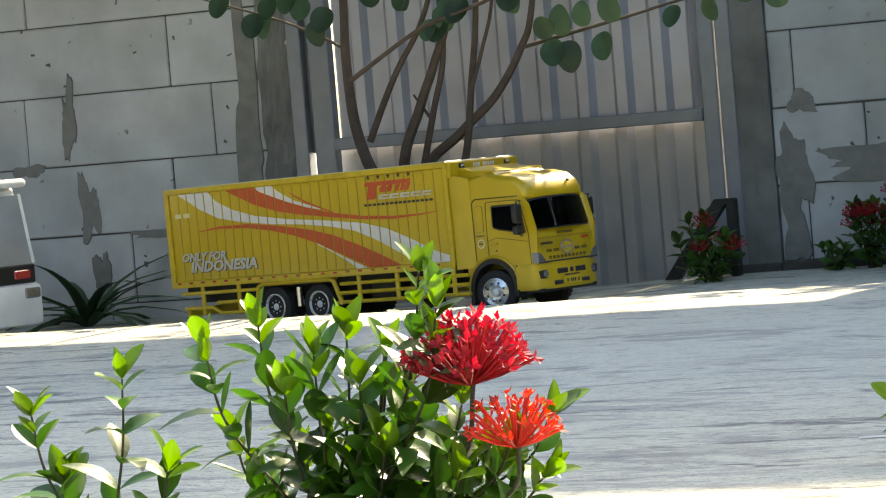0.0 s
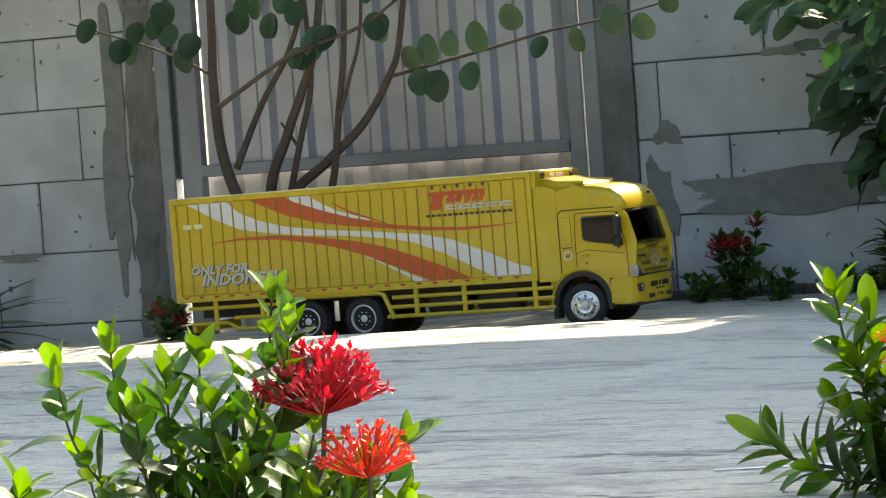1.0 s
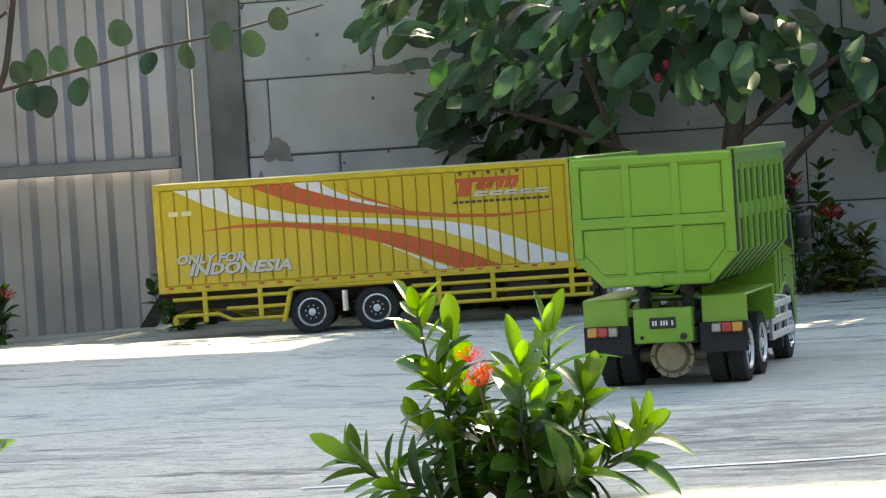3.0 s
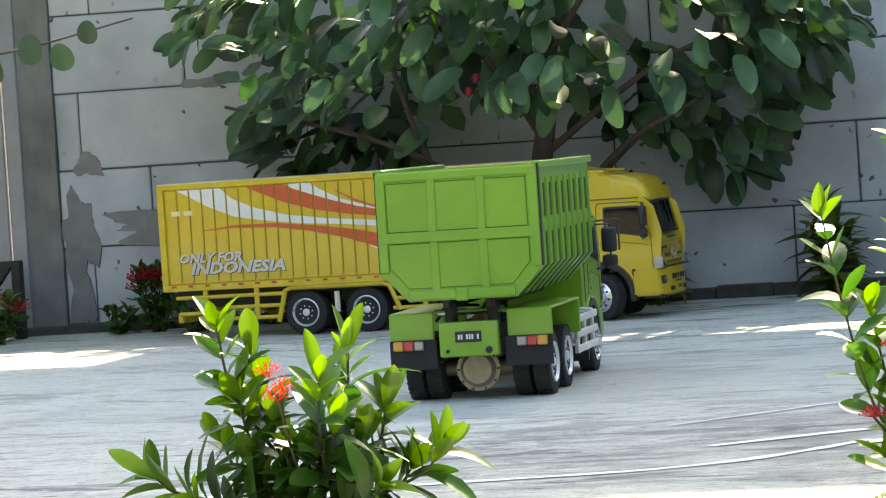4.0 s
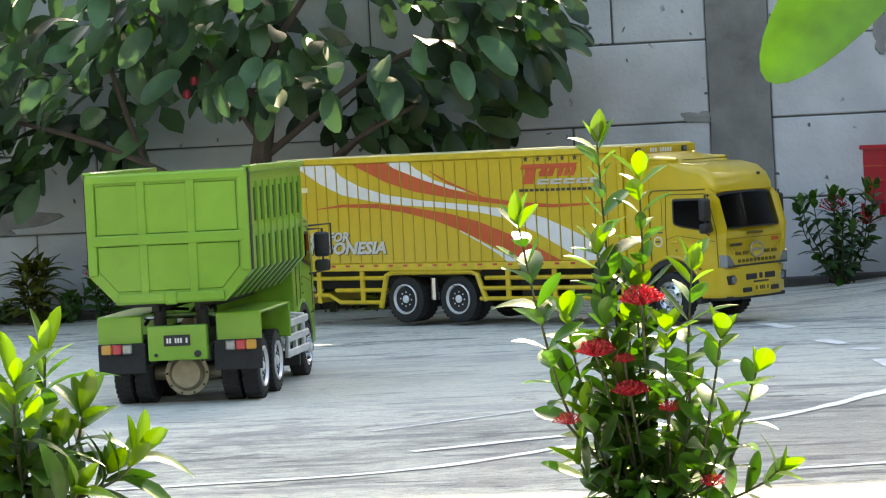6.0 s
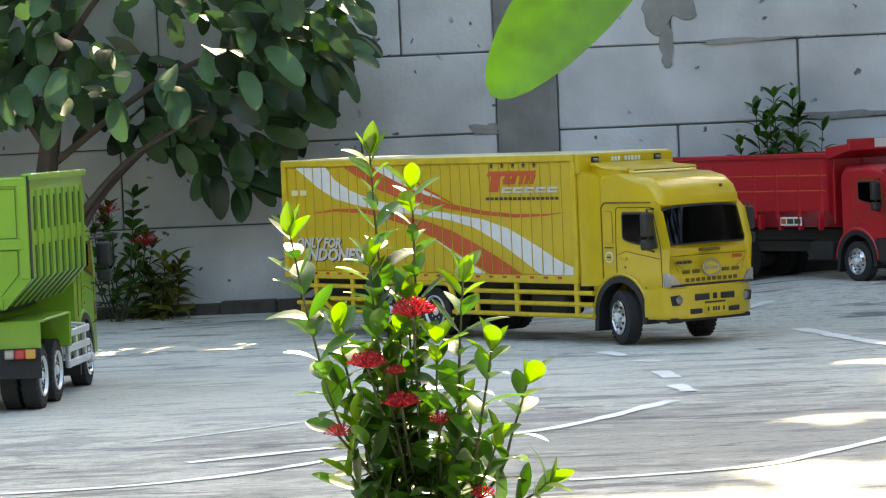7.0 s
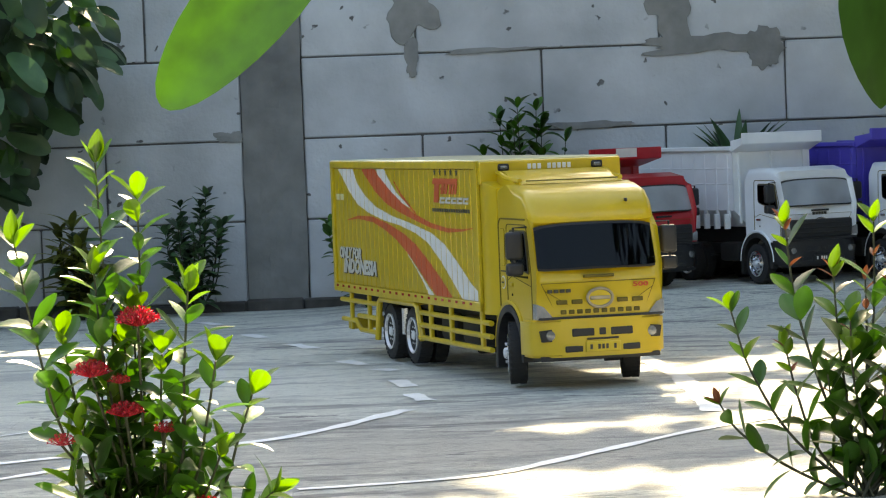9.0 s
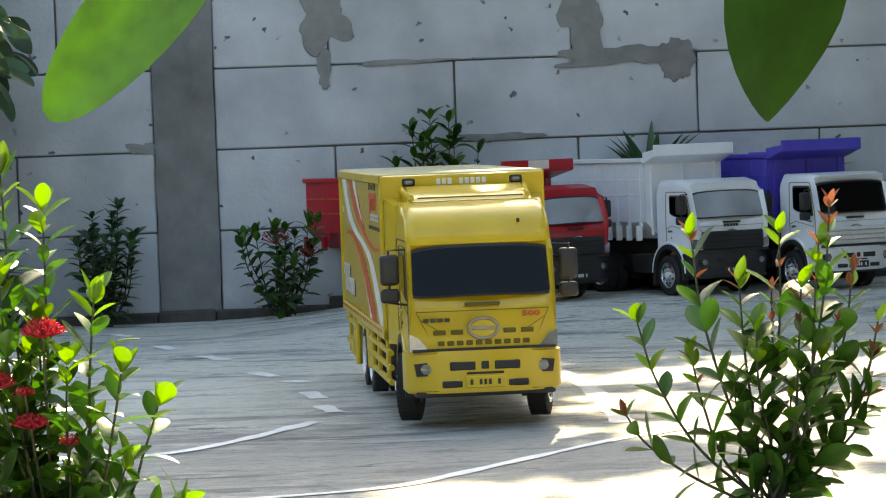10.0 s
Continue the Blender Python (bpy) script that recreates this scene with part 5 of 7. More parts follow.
put_box(q, (gx0 + 0.010, -0.050, 0.076), (gx0 + 0.028, 0.050, 0.134), 0.003, 2)
board = part("rear_board", q, green_paint, gt)
q = bmesh.new()
put_box(q, (gx0 + 0.007, -0.022, 0.100), (gx0 + 0.012, 0.022, 0.118), 0.001)
part("number_plate", q, plate_black, board, "black number plate with unreadable characters")
for k in range(8):
    if k in (2, 6):
        continue
    q = bmesh.new()
    put_box(q, (gx0 + 0.0062, 0.017 - k * 0.0046 - 0.003, 0.105), (gx0 + 0.0072, 0.017 - k * 0.0046, 0.113))
    part("plate_character_bar", q, white_sticker, board)
for y, r in ((-0.034, 0.0058), (0.036, 0.003)):
    q = bmesh.new()
    put_lathe(q, [(-0.004, r * 0.5), (-0.003, r), (0.004, r)], (gx0 + 0.009, y, 0.086), "x", 12)
    part("plug", q, black_plastic, board)
q = bmesh.new()
put_lathe(q, [(-0.024, 0.006), (-0.022, 0.024), (-0.014, 0.030), (-0.010, 0.031), (0.0, 0.034), (0.004, 0.034), (0.03, 0.026)], (gax[0] - 0.028, 0, 0.050), "x", 24)
part("differential", q, cast_metal, gt, "tan cast differential housing", smooth=True)
q = bmesh.new()
put_lathe(q, [(-0.0125, 0.031), (-0.0125, 0.037), (-0.007, 0.037), (-0.007, 0.031)], (gax[0] - 0.028, 0, 0.050), "x", 28)
part("cover_flange", q, cast_metal, gt, "worn tan round cover flange", smooth=True)
for k in range(10):
    q = bmesh.new()
    put_lathe(q, [(-0.0155, 0.0008), (-0.015, 0.0019), (-0.012, 0.0019)], (gax[0] - 0.028, 0.034 * math.cos(k * 0.628), 0.050 + 0.034 * math.sin(k * 0.628)), "x", 6)
    part("cover_bolt", q, chassis_black, gt)
q = bmesh.new()
put_lathe(q, [(-0.085, 0.013), (0.085, 0.013)], (gax[0], 0, 0.050), "y", 12)
part("axle_tube", q, cast_metal, gt, smooth=True)
for s in (-1, 1):
    for z in (0.110, 0.084, 0.058):
        q = bmesh.new()
        put_box(q, (-0.168, s * 0.129 - 0.003, z - 0.0065), (0.030, s * 0.129 + 0.003, z + 0.0065), 0.002)
        part("side_guard", q, silver, gt, "silver side guard bar")
    for x in (-0.145, -0.07, 0.012):
        q = bmesh.new()
        put_tube(q, [(x, s * 0.124, 0.050), (x, s * 0.124, 0.116), (x, s * 0.07, 0.120)], 0.005, 6)
        part("guard_post", q, silver, gt)
    q = bmesh.new()
    put_tube(q, [(0.14, s * 0.12, 0.27), (0.15, s * 0.16, 0.272), (0.15, s * 0.16, 0.215)], 0.002, 5)
    part("mirror_stalk", q, black_plastic, gt)

SMALLER = Matrix.Scale(0.89, 4)
RED_AT = pose(0.525, 7.40, 0.043, 0, 0, -52) @ SMALLER @ pose(-0.103, 0.098, 0)
rt, rx0, _ = dump_truck("red model dump truck with a black grille parked by the wall", RED_AT, red_paint, dark_gap, red_paint, black_plastic, "posts", 0.085, 0.122, 0.138, 0.325, 0.76, PLAIN_ROOF, rear=0.22, cab_half=0.112)
for k, mm in enumerate((red_paint, white_sticker, red_paint)):
    q = bmesh.new()
    put_box(q, (0.096, 0.076 - k * 0.076 - 0.036, 0.343), (0.1005, 0.076 - k * 0.076 + 0.036, 0.366))
    part("guard_stripe", q, mm, rt)
q = bmesh.new()
put_box(q, (-0.17, -0.1335, 0.145), (-0.085, -0.1318, 0.168), 0.001)
st = part("side_sticker", q, white_sticker, rt, "small white sticker with unreadable words")
for xa, xb, mm in ((-0.165, -0.148, red_sticker), (-0.142, -0.118, dark_sticker), (-0.113, -0.09, dark_sticker)):
    q = bmesh.new()
    put_box(q, (xa, -0.1345, 0.150), (xb, -0.1334, 0.163))
    part("sticker_bar", q, mm, st)
WHITE_AT = pose(0.895, 7.43, 0.045, 0, 0, -64) @ SMALLER @ pose(-0.103, 0.098, 0)
wt, wx0, _ = dump_truck("white model dump truck with a black grille parked by the wall", WHITE_AT, white_truck, dark_gap, white_truck, black_plastic, "posts", 0.055, 0.120, 0.145, 0.350, 0.50, PLAIN_ROOF, cab_half=0.110)
BLUE_AT = pose(1.185, 7.44, 0.045, 0, 0, -66) @ SMALLER @ pose(-0.103, 0.098, 0)
bt, bx0, _ = dump_truck("model dump truck with violet blue tub and white cab", BLUE_AT, blue_paint, dark_gap, white_truck, silver, "posts", 0.075, 0.120, 0.145, 0.350, 0.50, SQUARE_ROOF, glass_top=0.278, cab_half=0.110)
for tr_ in (rt, wt, bt):
    q = bmesh.new()
    put_box(q, (0.231, -0.095, 0.118), (0.242, 0.095, 0.165), 0.006, 2)
    part("grille", q, black_plastic if tr_ is not bt else silver, tr_)
    for zz in (0.130, 0.142, 0.154):
        q = bmesh.new()
        put_box(q, (0.240, -0.085, zz - 0.002), (0.2445, 0.085, zz + 0.002), 0.001)
        part("grille_bar", q, chassis_black if tr_ is not bt else chrome, tr_)
for k in range(5):
    q = bmesh.new()
    put_box(q, (0.2295, -0.022 + k * 0.009, 0.176), (0.2335, -0.022 + k * 0.009 + 0.006, 0.183))
    part("maker_bar", q, dark_sticker, wt)


# ---- white bus at the end of the yard ----
def build_bus():
    t = empty("bus", "white model bus with a pale windscreen standing on the yard", "bus", at=pose(-4.575, 7.02, -0.02, 0, 0, -14) @ Matrix.Scale(1.13, 4))
    q = bmesh.new()
    put_prism(q, [(-0.95, 0.05), (-0.95, 0.375), (-0.05, 0.385), (0.02, 0.378), (0.05, 0.36), (0.075, 0.25), (0.085, 0.16), (0.09, 0.07), (0.08, 0.045)], "y", -0.122, 0.122)
    bmesh.ops.bevel(q, geom=[e for e in q.edges if min(e.verts[0].co.z, e.verts[1].co.z) > 0.2], offset=0.016, segments=3, affect="EDGES")
    part("body", q, white_truck, t, smooth=True)
    q = bmesh.new()
    put_prism(q, [(0.058, 0.335), (0.0625, 0.335), (0.0905, 0.178), (0.086, 0.178)], "y", -0.112, 0.112)
    part("windscreen", q, pale_screen, t, "pale reflecting windscreen")
    q = bmesh.new()
    put_box(q, (0.080, -0.118, 0.135), (0.0925, 0.118, 0.178), 0.004, 2)
    part("front_band", q, black_plastic, t, "black band under the windscreen")
    for s in (-1, 1):
        q = bmesh.new()
        put_tube(q, [(0.064, s * 0.113, 0.337), (0.0925, s * 0.113, 0.180)], 0.004, 6)
        part("windscreen_pillar", q, white_truck, t, smooth=True)
    q = bmesh.new()
    put_tube(q, [(0.068, 0.0, 0.332), (0.0935, 0.0, 0.180)], 0.0022, 5)
    part("windscreen_seal", q, black_plastic, t)
    q = bmesh.new()
    put_box(q, (-0.90, -0.1235, 0.20), (0.03, -0.1215, 0.32), 0.001)
    part("side_window", q, cab_dark, t)
    q = bmesh.new()
    put_box(q, (0.03, -0.122, 0.352), (0.085, 0.122, 0.372), 0.008, 2)
    part("visor", q, white_truck, t)
    q = bmesh.new()
    put_box(q, (0.06, -0.125, 0.04), (0.105, 0.125, 0.135), 0.012, 2)
    part("bumper", q, white_truck, t, smooth=True)
    for s in (-1, 1):
        q = bmesh.new()
        put_box(q, (0.085, s * 0.09 - 0.025, 0.10), (0.108, s * 0.09 + 0.025, 0.125), 0.005, 2)
        part("headlight", q, lamp_lens, t)
        q = bmesh.new()
        put_box(q, (0.086, s * 0.075 - 0.026, 0.145), (0.095, s * 0.075 + 0.026, 0.166), 0.003)
        part("marker_lamp", q, red_lens, t)
        for x in (-0.13, -0.72):
            add_wheel(t, x, s * 0.103, 0.052)
    q = bmesh.new()
    put_tube(q, [(0.098, -0.06, 0.168), (0.092, -0.01, 0.20)], 0.002, 5)
    part("wiper", q, silver, t)
    return t


build_bus()

# ---- painted markings on the yard ----
painted_line([(-0.72, 4.62), (-0.555, 4.79), (-0.47, 4.88)], 0.010, "thin worn white curve on the yard")
painted_line([(-0.62, 4.30), (-0.42, 4.43), (-0.304, 4.455), (-0.227, 4.478), (-0.143, 4.548), (-0.058, 4.716), (0.009, 4.891), (0.045, 4.972)], 0.024, "white hand-painted curve on the yard")
painted_line([(-1.35, 3.90), (-0.90, 3.985), (-0.66, 4.03), (-0.565, 4.087), (-0.479, 4.18), (-0.404, 4.29)], 0.020, "white hand-painted edge line on the yard")
painted_line([(-0.10, 3.92), (0.064, 3.956), (0.149, 4.0), (0.25, 4.153), (0.376, 4.341), (0.446, 4.45), (0.60, 4.62)], 0.018, "white hand-painted edge line on the yard")
painted_line([(0.325, 6.5), (0.404, 6.17), (0.484, 5.87), (0.508, 5.43), (0.503, 5.0), (0.495, 4.73)], 0.030, "white hand-painted curve on the yard")
painted_line([(-1.8, 6.9), (-1.152, 7.398), (-1.022, 7.516), (-0.926, 7.622)], 0.022, "white hand-painted edge line on the yard")
for a, c in (((-0.285, 7.023), (-0.242, 6.863)), ((-0.177, 6.591), (-0.128, 6.444)), ((-0.067, 6.065), (-0.026, 5.941)), ((-0.001, 5.829), (0.030, 5.775)),
             ((0.033, 5.549), (0.052, 5.394)), ((0.053, 5.255), (0.076, 5.123)), ((-0.41, 7.516), (-0.359, 7.395)), ((-0.059, 7.85), (0.017, 7.70)), ((0.231, 7.0), (0.30, 7.1))):
    painted_line([a, ((a[0] + c[0]) / 2, (a[1] + c[1]) / 2), c], 0.026, "short white centre dash on the yard")


# ---- foliage ----
leaf_fresh = material("fresh_glossy_leaf", (0.040, 0.112, 0.013), 0.38, vary=0.35, scale=25, island=0.5, translucent=0.22, bump=0.08)
leaf_young = material("young_yellow_leaf", (0.10, 0.195, 0.016), 0.32, vary=0.25, scale=25, island=0.4, translucent=0.28)
leaf_dark = material("dark_matt_leaf", (0.050, 0.108, 0.043), 0.46, vary=0.4, scale=20, island=0.7, translucent=0.16, bump=0.1)
leaf_round = material("grey_green_round_leaf", (0.034, 0.074, 0.036), 0.5, vary=0.4, scale=25, island=0.45, translucent=0.03)
leaf_croton = material("mottled_croton_leaf", (0.13, 0.15, 0.02), 0.42, vary=0.5, scale=60, second=(0.05, 0.06, 0.012), island=0.5, translucent=0.25)
leaf_bronze = material("bronze_young_leaf", (0.15, 0.055, 0.03), 0.42, vary=0.3, scale=40, island=0.3, translucent=0.3)
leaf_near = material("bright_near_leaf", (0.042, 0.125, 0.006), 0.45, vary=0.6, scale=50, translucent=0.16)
# shaded version of the near leaf: shade in a darker green, sheen cut
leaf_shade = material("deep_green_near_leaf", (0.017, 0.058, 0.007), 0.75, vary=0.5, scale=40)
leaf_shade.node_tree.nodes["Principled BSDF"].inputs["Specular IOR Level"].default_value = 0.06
bark = material("brown_grey_bark", (0.10, 0.075, 0.062), 0.85, vary=0.45, scale=35, bump=0.8, bump_scale=90)
green_stem = material("dark_green_stem", (0.045, 0.05, 0.025), 0.6, vary=0.4, scale=60)
petal_red = material("crimson_petal", (0.43, 0.014, 0.032), 0.5, vary=0.3, scale=80, island=0.35, translucent=0.25)
petal_orange = material("scarlet_petal", (0.62, 0.045, 0.026), 0.5, vary=0.3, scale=80, island=0.35, translucent=0.3)


def leaf_data(name, length, width, mat, shape="lance", droop=0.25, fold=0.25, rows=7):
    """One leaf along +x, folded on its midrib and bending down, with thickness at the rib."""
    b = bmesh.new()
    prof = []
    for i in range(rows + 1):
        f = (1 - math.cos(math.pi * i / rows)) / 2
        if shape == "lance":
            w = math.sin(math.pi * min(1, f ** 0.8)) ** 0.8
        elif shape == "round":
            w = math.sqrt(max(0, 1 - (2 * f - 1) ** 2)) * (1.1 - 0.2 * f)
        elif shape == "ellipse":
            w = math.sqrt(max(0, 1 - (2 * f - 1) ** 2)) * (0.92 + 0.12 * f)
        elif shape == "obovate":
            w = math.sin(math.pi * min(1, f ** 1.25)) ** 0.7
        else:
            w = (1 - f ** 2.5) * min(1, 0.5 + f * 3)
        prof.append((f, max(0.012, w)))
    grid = []
    for f, w in prof:
        x = length * f * (1 - 0.15 * droop * f)
        z = -length * droop * f * f
        hw = width / 2 * w
        grid.append([b.verts.new((x, s * hw, z + abs(s) * hw * fold)) for s in (-1, -0.5, 0, 0.5, 1)])
    for r0, r1 in zip(grid, grid[1:]):
        for k in range(4):
            b.faces.new((r0[k], r0[k + 1], r1[k + 1], r1[k]))
    me = bpy.data.meshes.new(name)
    b.to_mesh(me)
    b.free()
    me.materials.append(mat)
    for p in me.polygons:
        p.use_smooth = True
    return me


def leaf_frame(at, direction, up=Vector((0, 0, 1)), twist=0.0, size=1.0):
    x = Vector(direction).normalized()
    y = Vector(up).cross(x)
    y = y.normalized() if y.length > 1e-4 else Vector((0, 1, 0))
    z = x.cross(y)
    m = Matrix((x, y, z)).transposed().to_4x4()
    return Matrix.Translation(at) @ m @ Matrix.Rotation(twist, 4, "X") @ Matrix.Scale(size, 4)


def add_leaf(parent, me, m, name="leaf"):
    o = new(name, me)
    o.parent = parent
    o.matrix_basis = m
    return o


FRESH = [leaf_data("leaf", 0.046, 0.022, leaf_fresh, "obovate", 0.22, 0.25), leaf_data("leaf", 0.042, 0.022, leaf_fresh, "obovate", -0.15, 0.3), leaf_data("leaf", 0.048, 0.022, leaf_fresh, "lance", 0.45, 0.2)]
YOUNG = [leaf_data("leaf", 0.036, 0.017, leaf_young, "lance", -0.1, 0.5), leaf_data("leaf", 0.042, 0.020, leaf_young, "obovate", 0.15, 0.35)]
BRONZE = [leaf_data("leaf", 0.028, 0.010, leaf_bronze, "lance", 0.1, 0.4)]
LANCE = [leaf_data("leaf", 0.072, 0.025, leaf_fresh, "obovate", 0.35, 0.35), leaf_data("leaf", 0.078, 0.026, leaf_fresh, "lance", 0.6, 0.3), leaf_data("leaf", 0.064, 0.026, leaf_fresh, "obovate", 0.1, 0.3)]
LANCE_YOUNG = [leaf_data("leaf", 0.058, 0.022, leaf_young, "obovate", -0.1, 0.45), leaf_data("leaf", 0.062, 0.022, leaf_young, "lance", 0.25, 0.4)]


def leafy_stem(thing, path, leaves, young, rng, spacing=0.022, start=0.15, size=1.0, radius=0.0022, crown=3, whorl=2, fresh_from=0.9):
    """A stem with leaves in crossed pairs, smaller and paler towards the tip."""
    pts = curve_points(path, 8)
    b = bmesh.new()
    put_tube(b, pts, radius, 6, radius * 0.5)
    st = part("stem", b, green_stem, thing, smooth=True)
    total = sum((q - p).length for p, q in zip(pts, pts[1:]))
    d, nxt, turn = 0.0, total * start, rng.uniform(0, 3)
    for p, q in zip(pts, pts[1:]):
        seg = (q - p).length
        while nxt <= d + seg and seg > 0:
            at = p.lerp(q, (nxt - d) / seg)
            ax = (q - p).normalized()
            f = nxt / total
            side = ax.cross(Vector((math.cos(turn), math.sin(turn), 0.1))).normalized()
            for k in range(whorl):
                out = Matrix.Rotation(2 * math.pi * k / whorl + rng.uniform(-0.35, 0.35), 3, ax) @ side
                lift = rng.uniform(0.25, 0.75) + 0.5 * f
                pool = young if f > fresh_from and rng.random() < 0.8 else leaves
                s = size * rng.uniform(0.7, 1.12) * (1.0 if f < 0.85 else 0.82)
                add_leaf(st, rng.choice(pool), leaf_frame(at, out + ax * lift, ax, rng.uniform(-0.5, 0.5), s))
            turn += 1.57 + rng.uniform(-0.3, 0.3)
            nxt += spacing * rng.uniform(0.8, 1.25) * (1.0 if f < 0.8 else 0.75)
        d += seg
    ax = (pts[-1] - pts[-2]).normalized()
    side = ax.cross(Vector((0.3, 1, 0.1))).normalized()
    for k in range(crown):
        out = Matrix.Rotation(2 * math.pi * k / crown + rng.uniform(-0.4, 0.4), 3, ax) @ side
        add_leaf(st, rng.choice(young), leaf_frame(pts[-1], out * rng.uniform(0.35, 0.8) + ax, ax, rng.uniform(-0.4, 0.4), size * rng.uniform(0.7, 1.0)))
    return st, pts


def flower_head(thing, centre, radius, mat, rng, count=70, height=1.0, axis=(0, 0, 1)):
    """A dense head of slender tubes with pointed petals, fanning out of one point."""
    c = Vector(centre)
    base = c - Vector(axis) * radius * 0.9
    h = bmesh.new()
    for i in range(count):
        f = (i + 0.5) / count
        th = math.acos(1 - f * 1.02) * 0.82
        ph = i * 2.39996 + rng.uniform(-0.2, 0.2)
        d = Vector((math.sin(th) * math.cos(ph), math.sin(th) * math.sin(ph), math.cos(th) * height))
        tip = base + d * radius * rng.uniform(1.35, 1.75)
        mid = base.lerp(tip, 0.5) + Vector((0, 0, -radius * 0.06))
        put_tube(h, [base, mid, tip], radius * 0.030, 4, radius * 0.042, caps=False)
        ax = (tip - mid).normalized()
        s = ax.cross(Vector((0.2, 0.3, 1))).normalized()
        for k in range(4):
            o = Matrix.Rotation(math.pi / 2 * k + rng.uniform(-0.3, 0.3), 3, ax) @ s
            w = ax.cross(o) * radius * 0.085
            p1 = tip + o * radius * 0.13 + ax * radius * 0.10
            p2 = tip + o * radius * 0.22 + ax * radius * rng.uniform(0.10, 0.30)
            h.faces.new([h.verts.new(v) for v in (tip, p1 + w, p2, p1 - w)])
    return part("flower_head", h, mat, thing, "crimson flower head of many slender tubes" if mat is petal_red else "scarlet flower head of slender tubes")


def bush(name, label, base, tips, leaves, young, seed, spacing, size=1.0, whorl=2, group="flowering bushes along the yard", start=0.25, lean=0.4, category="bush", radius=0.0022, fresh_from=0.9):
    """Stems rise from one root to their tips."""
    rng = random.Random(seed)
    t = empty(name, label, category, group, Matrix.Translation(base))
    for k, tip in enumerate(tips):
        tp = Vector(tip) - Vector(base)
        a = Vector((rng.uniform(-0.012, 0.012), rng.uniform(-0.012, 0.012), -0.01))
        m1 = Vector((tp.x * lean, tp.y * lean, tp.z * 0.3)) + Vector((rng.uniform(-0.01, 0.01), rng.uniform(-0.01, 0.01), 0))
        m2 = Vector((tp.x * 0.86, tp.y * 0.86, tp.z * 0.68))
        leafy_stem(t, [a, m1, m2, tp], leaves, young, rng, spacing, start, size * rng.uniform(0.9, 1.08), radius=radius, whorl=whorl, fresh_from=fresh_from)
    return t


def depth_spread(rows, y, seed, amount=0.06, shift=0.0):
    r = random.Random(seed)
    return [(x * (1 + k / y), y + k, 0.435 + (z - 0.435) * (1 + k / y)) for (x, z) in rows for k in (r.uniform(-amount, amount) + shift,)]


# crimson-flowered bush in the foreground
b1 = bush("flowering_bush", "leafy green bush with two large crimson flower heads", (-1.60, 2.87, 0),
          depth_spread([(-1.72, .232), (-1.655, .258), (-1.597, .221), (-1.557, .240), (-1.515, .222), (-1.478, .298), (-1.463, .262), (-1.345, .150),
                        (-1.634, .185), (-1.55, .19), (-1.50, .175), (-1.44, .165), (-1.58, .15), (-1.40, .11), (-1.47, .13), (-1.53, .12), (-1.69, .14), (-1.61, .12), (-1.50, .14), (-1.56, .10), (-1.42, .12), (-1.45, .10), (-1.66, .10), (-1.36, .09), (-1.39, .13)], 2.85, 3),
          FRESH, YOUNG, 11, 0.0235, 1.24)
b1o = Vector((-1.60, 2.87, 0))
for c, r, m in (((-1.417, 2.83, 0.222), 0.040, petal_red), ((-1.362, 2.80, 0.154), 0.031, petal_orange), ((-1.537, 2.90, 0.238), 0.006, petal_red)):
    flower_head(b1, Vector(c) - b1o, r, m, random.Random(int(r * 1e4)), 95 if r > 0.035 else (46 if r > 0.01 else 8), 1.0, (0.1, 0, 1))
    q = bmesh.new()
    put_tube(q, curve_points([(0.04, 0, 0.0), (c[0] + 1.60 - 0.02, c[1] - 2.87, c[2] * 0.5), Vector(c) - b1o - Vector((0, 0, r * 0.85))], 6), 0.0024, 6)
    part("flower_stalk", q, green_stem, b1)
bush("flowering_bush", "slender green bush with paired leaves and pink buds", (-1.86, 2.86, 0), depth_spread([(-1.935, .173), (-1.825, .207), (-1.90, .10), (-1.78, .11)], 2.86, 4), FRESH, YOUNG, 12, 0.028, 1.3)
# lance-leaved bush
b2 = bush("lance_leaved_bush", "bush with long glossy green leaves and an orange flower", (-1.00, 3.62, 0),
          depth_spread([(-1.10, .235), (-0.945, .198), (-0.845, .080), (-1.183, .062), (-1.06, .200), (-0.905, .128), (-0.985, .165), (-1.03, .11), (-0.88, .06), (-0.94, .09), (-1.10, .10), (-1.14, .03), (-1.08, .15), (-0.97, .11), (-1.0, .07), (-1.06, .06), (-0.92, .04)], 3.6, 5),
          LANCE, LANCE_YOUNG, 13, 0.0185, 1.08, 2, start=0.3, radius=0.003, fresh_from=0.82)
for k, (dx, dz) in enumerate(((-0.028, .176), (-0.012, .158), (-0.02, .148))):
    flower_head(b2, (dx, -0.075, dz + 0.012), 0.0105, petal_orange, random.Random(k), 16)
q = bmesh.new()
put_tube(q, [(0, 0, 0), (-0.01, -0.05, 0.08), (-0.02, -0.075, 0.16)], 0.002, 5)
part("flower_stalk", q, green_stem, b2)
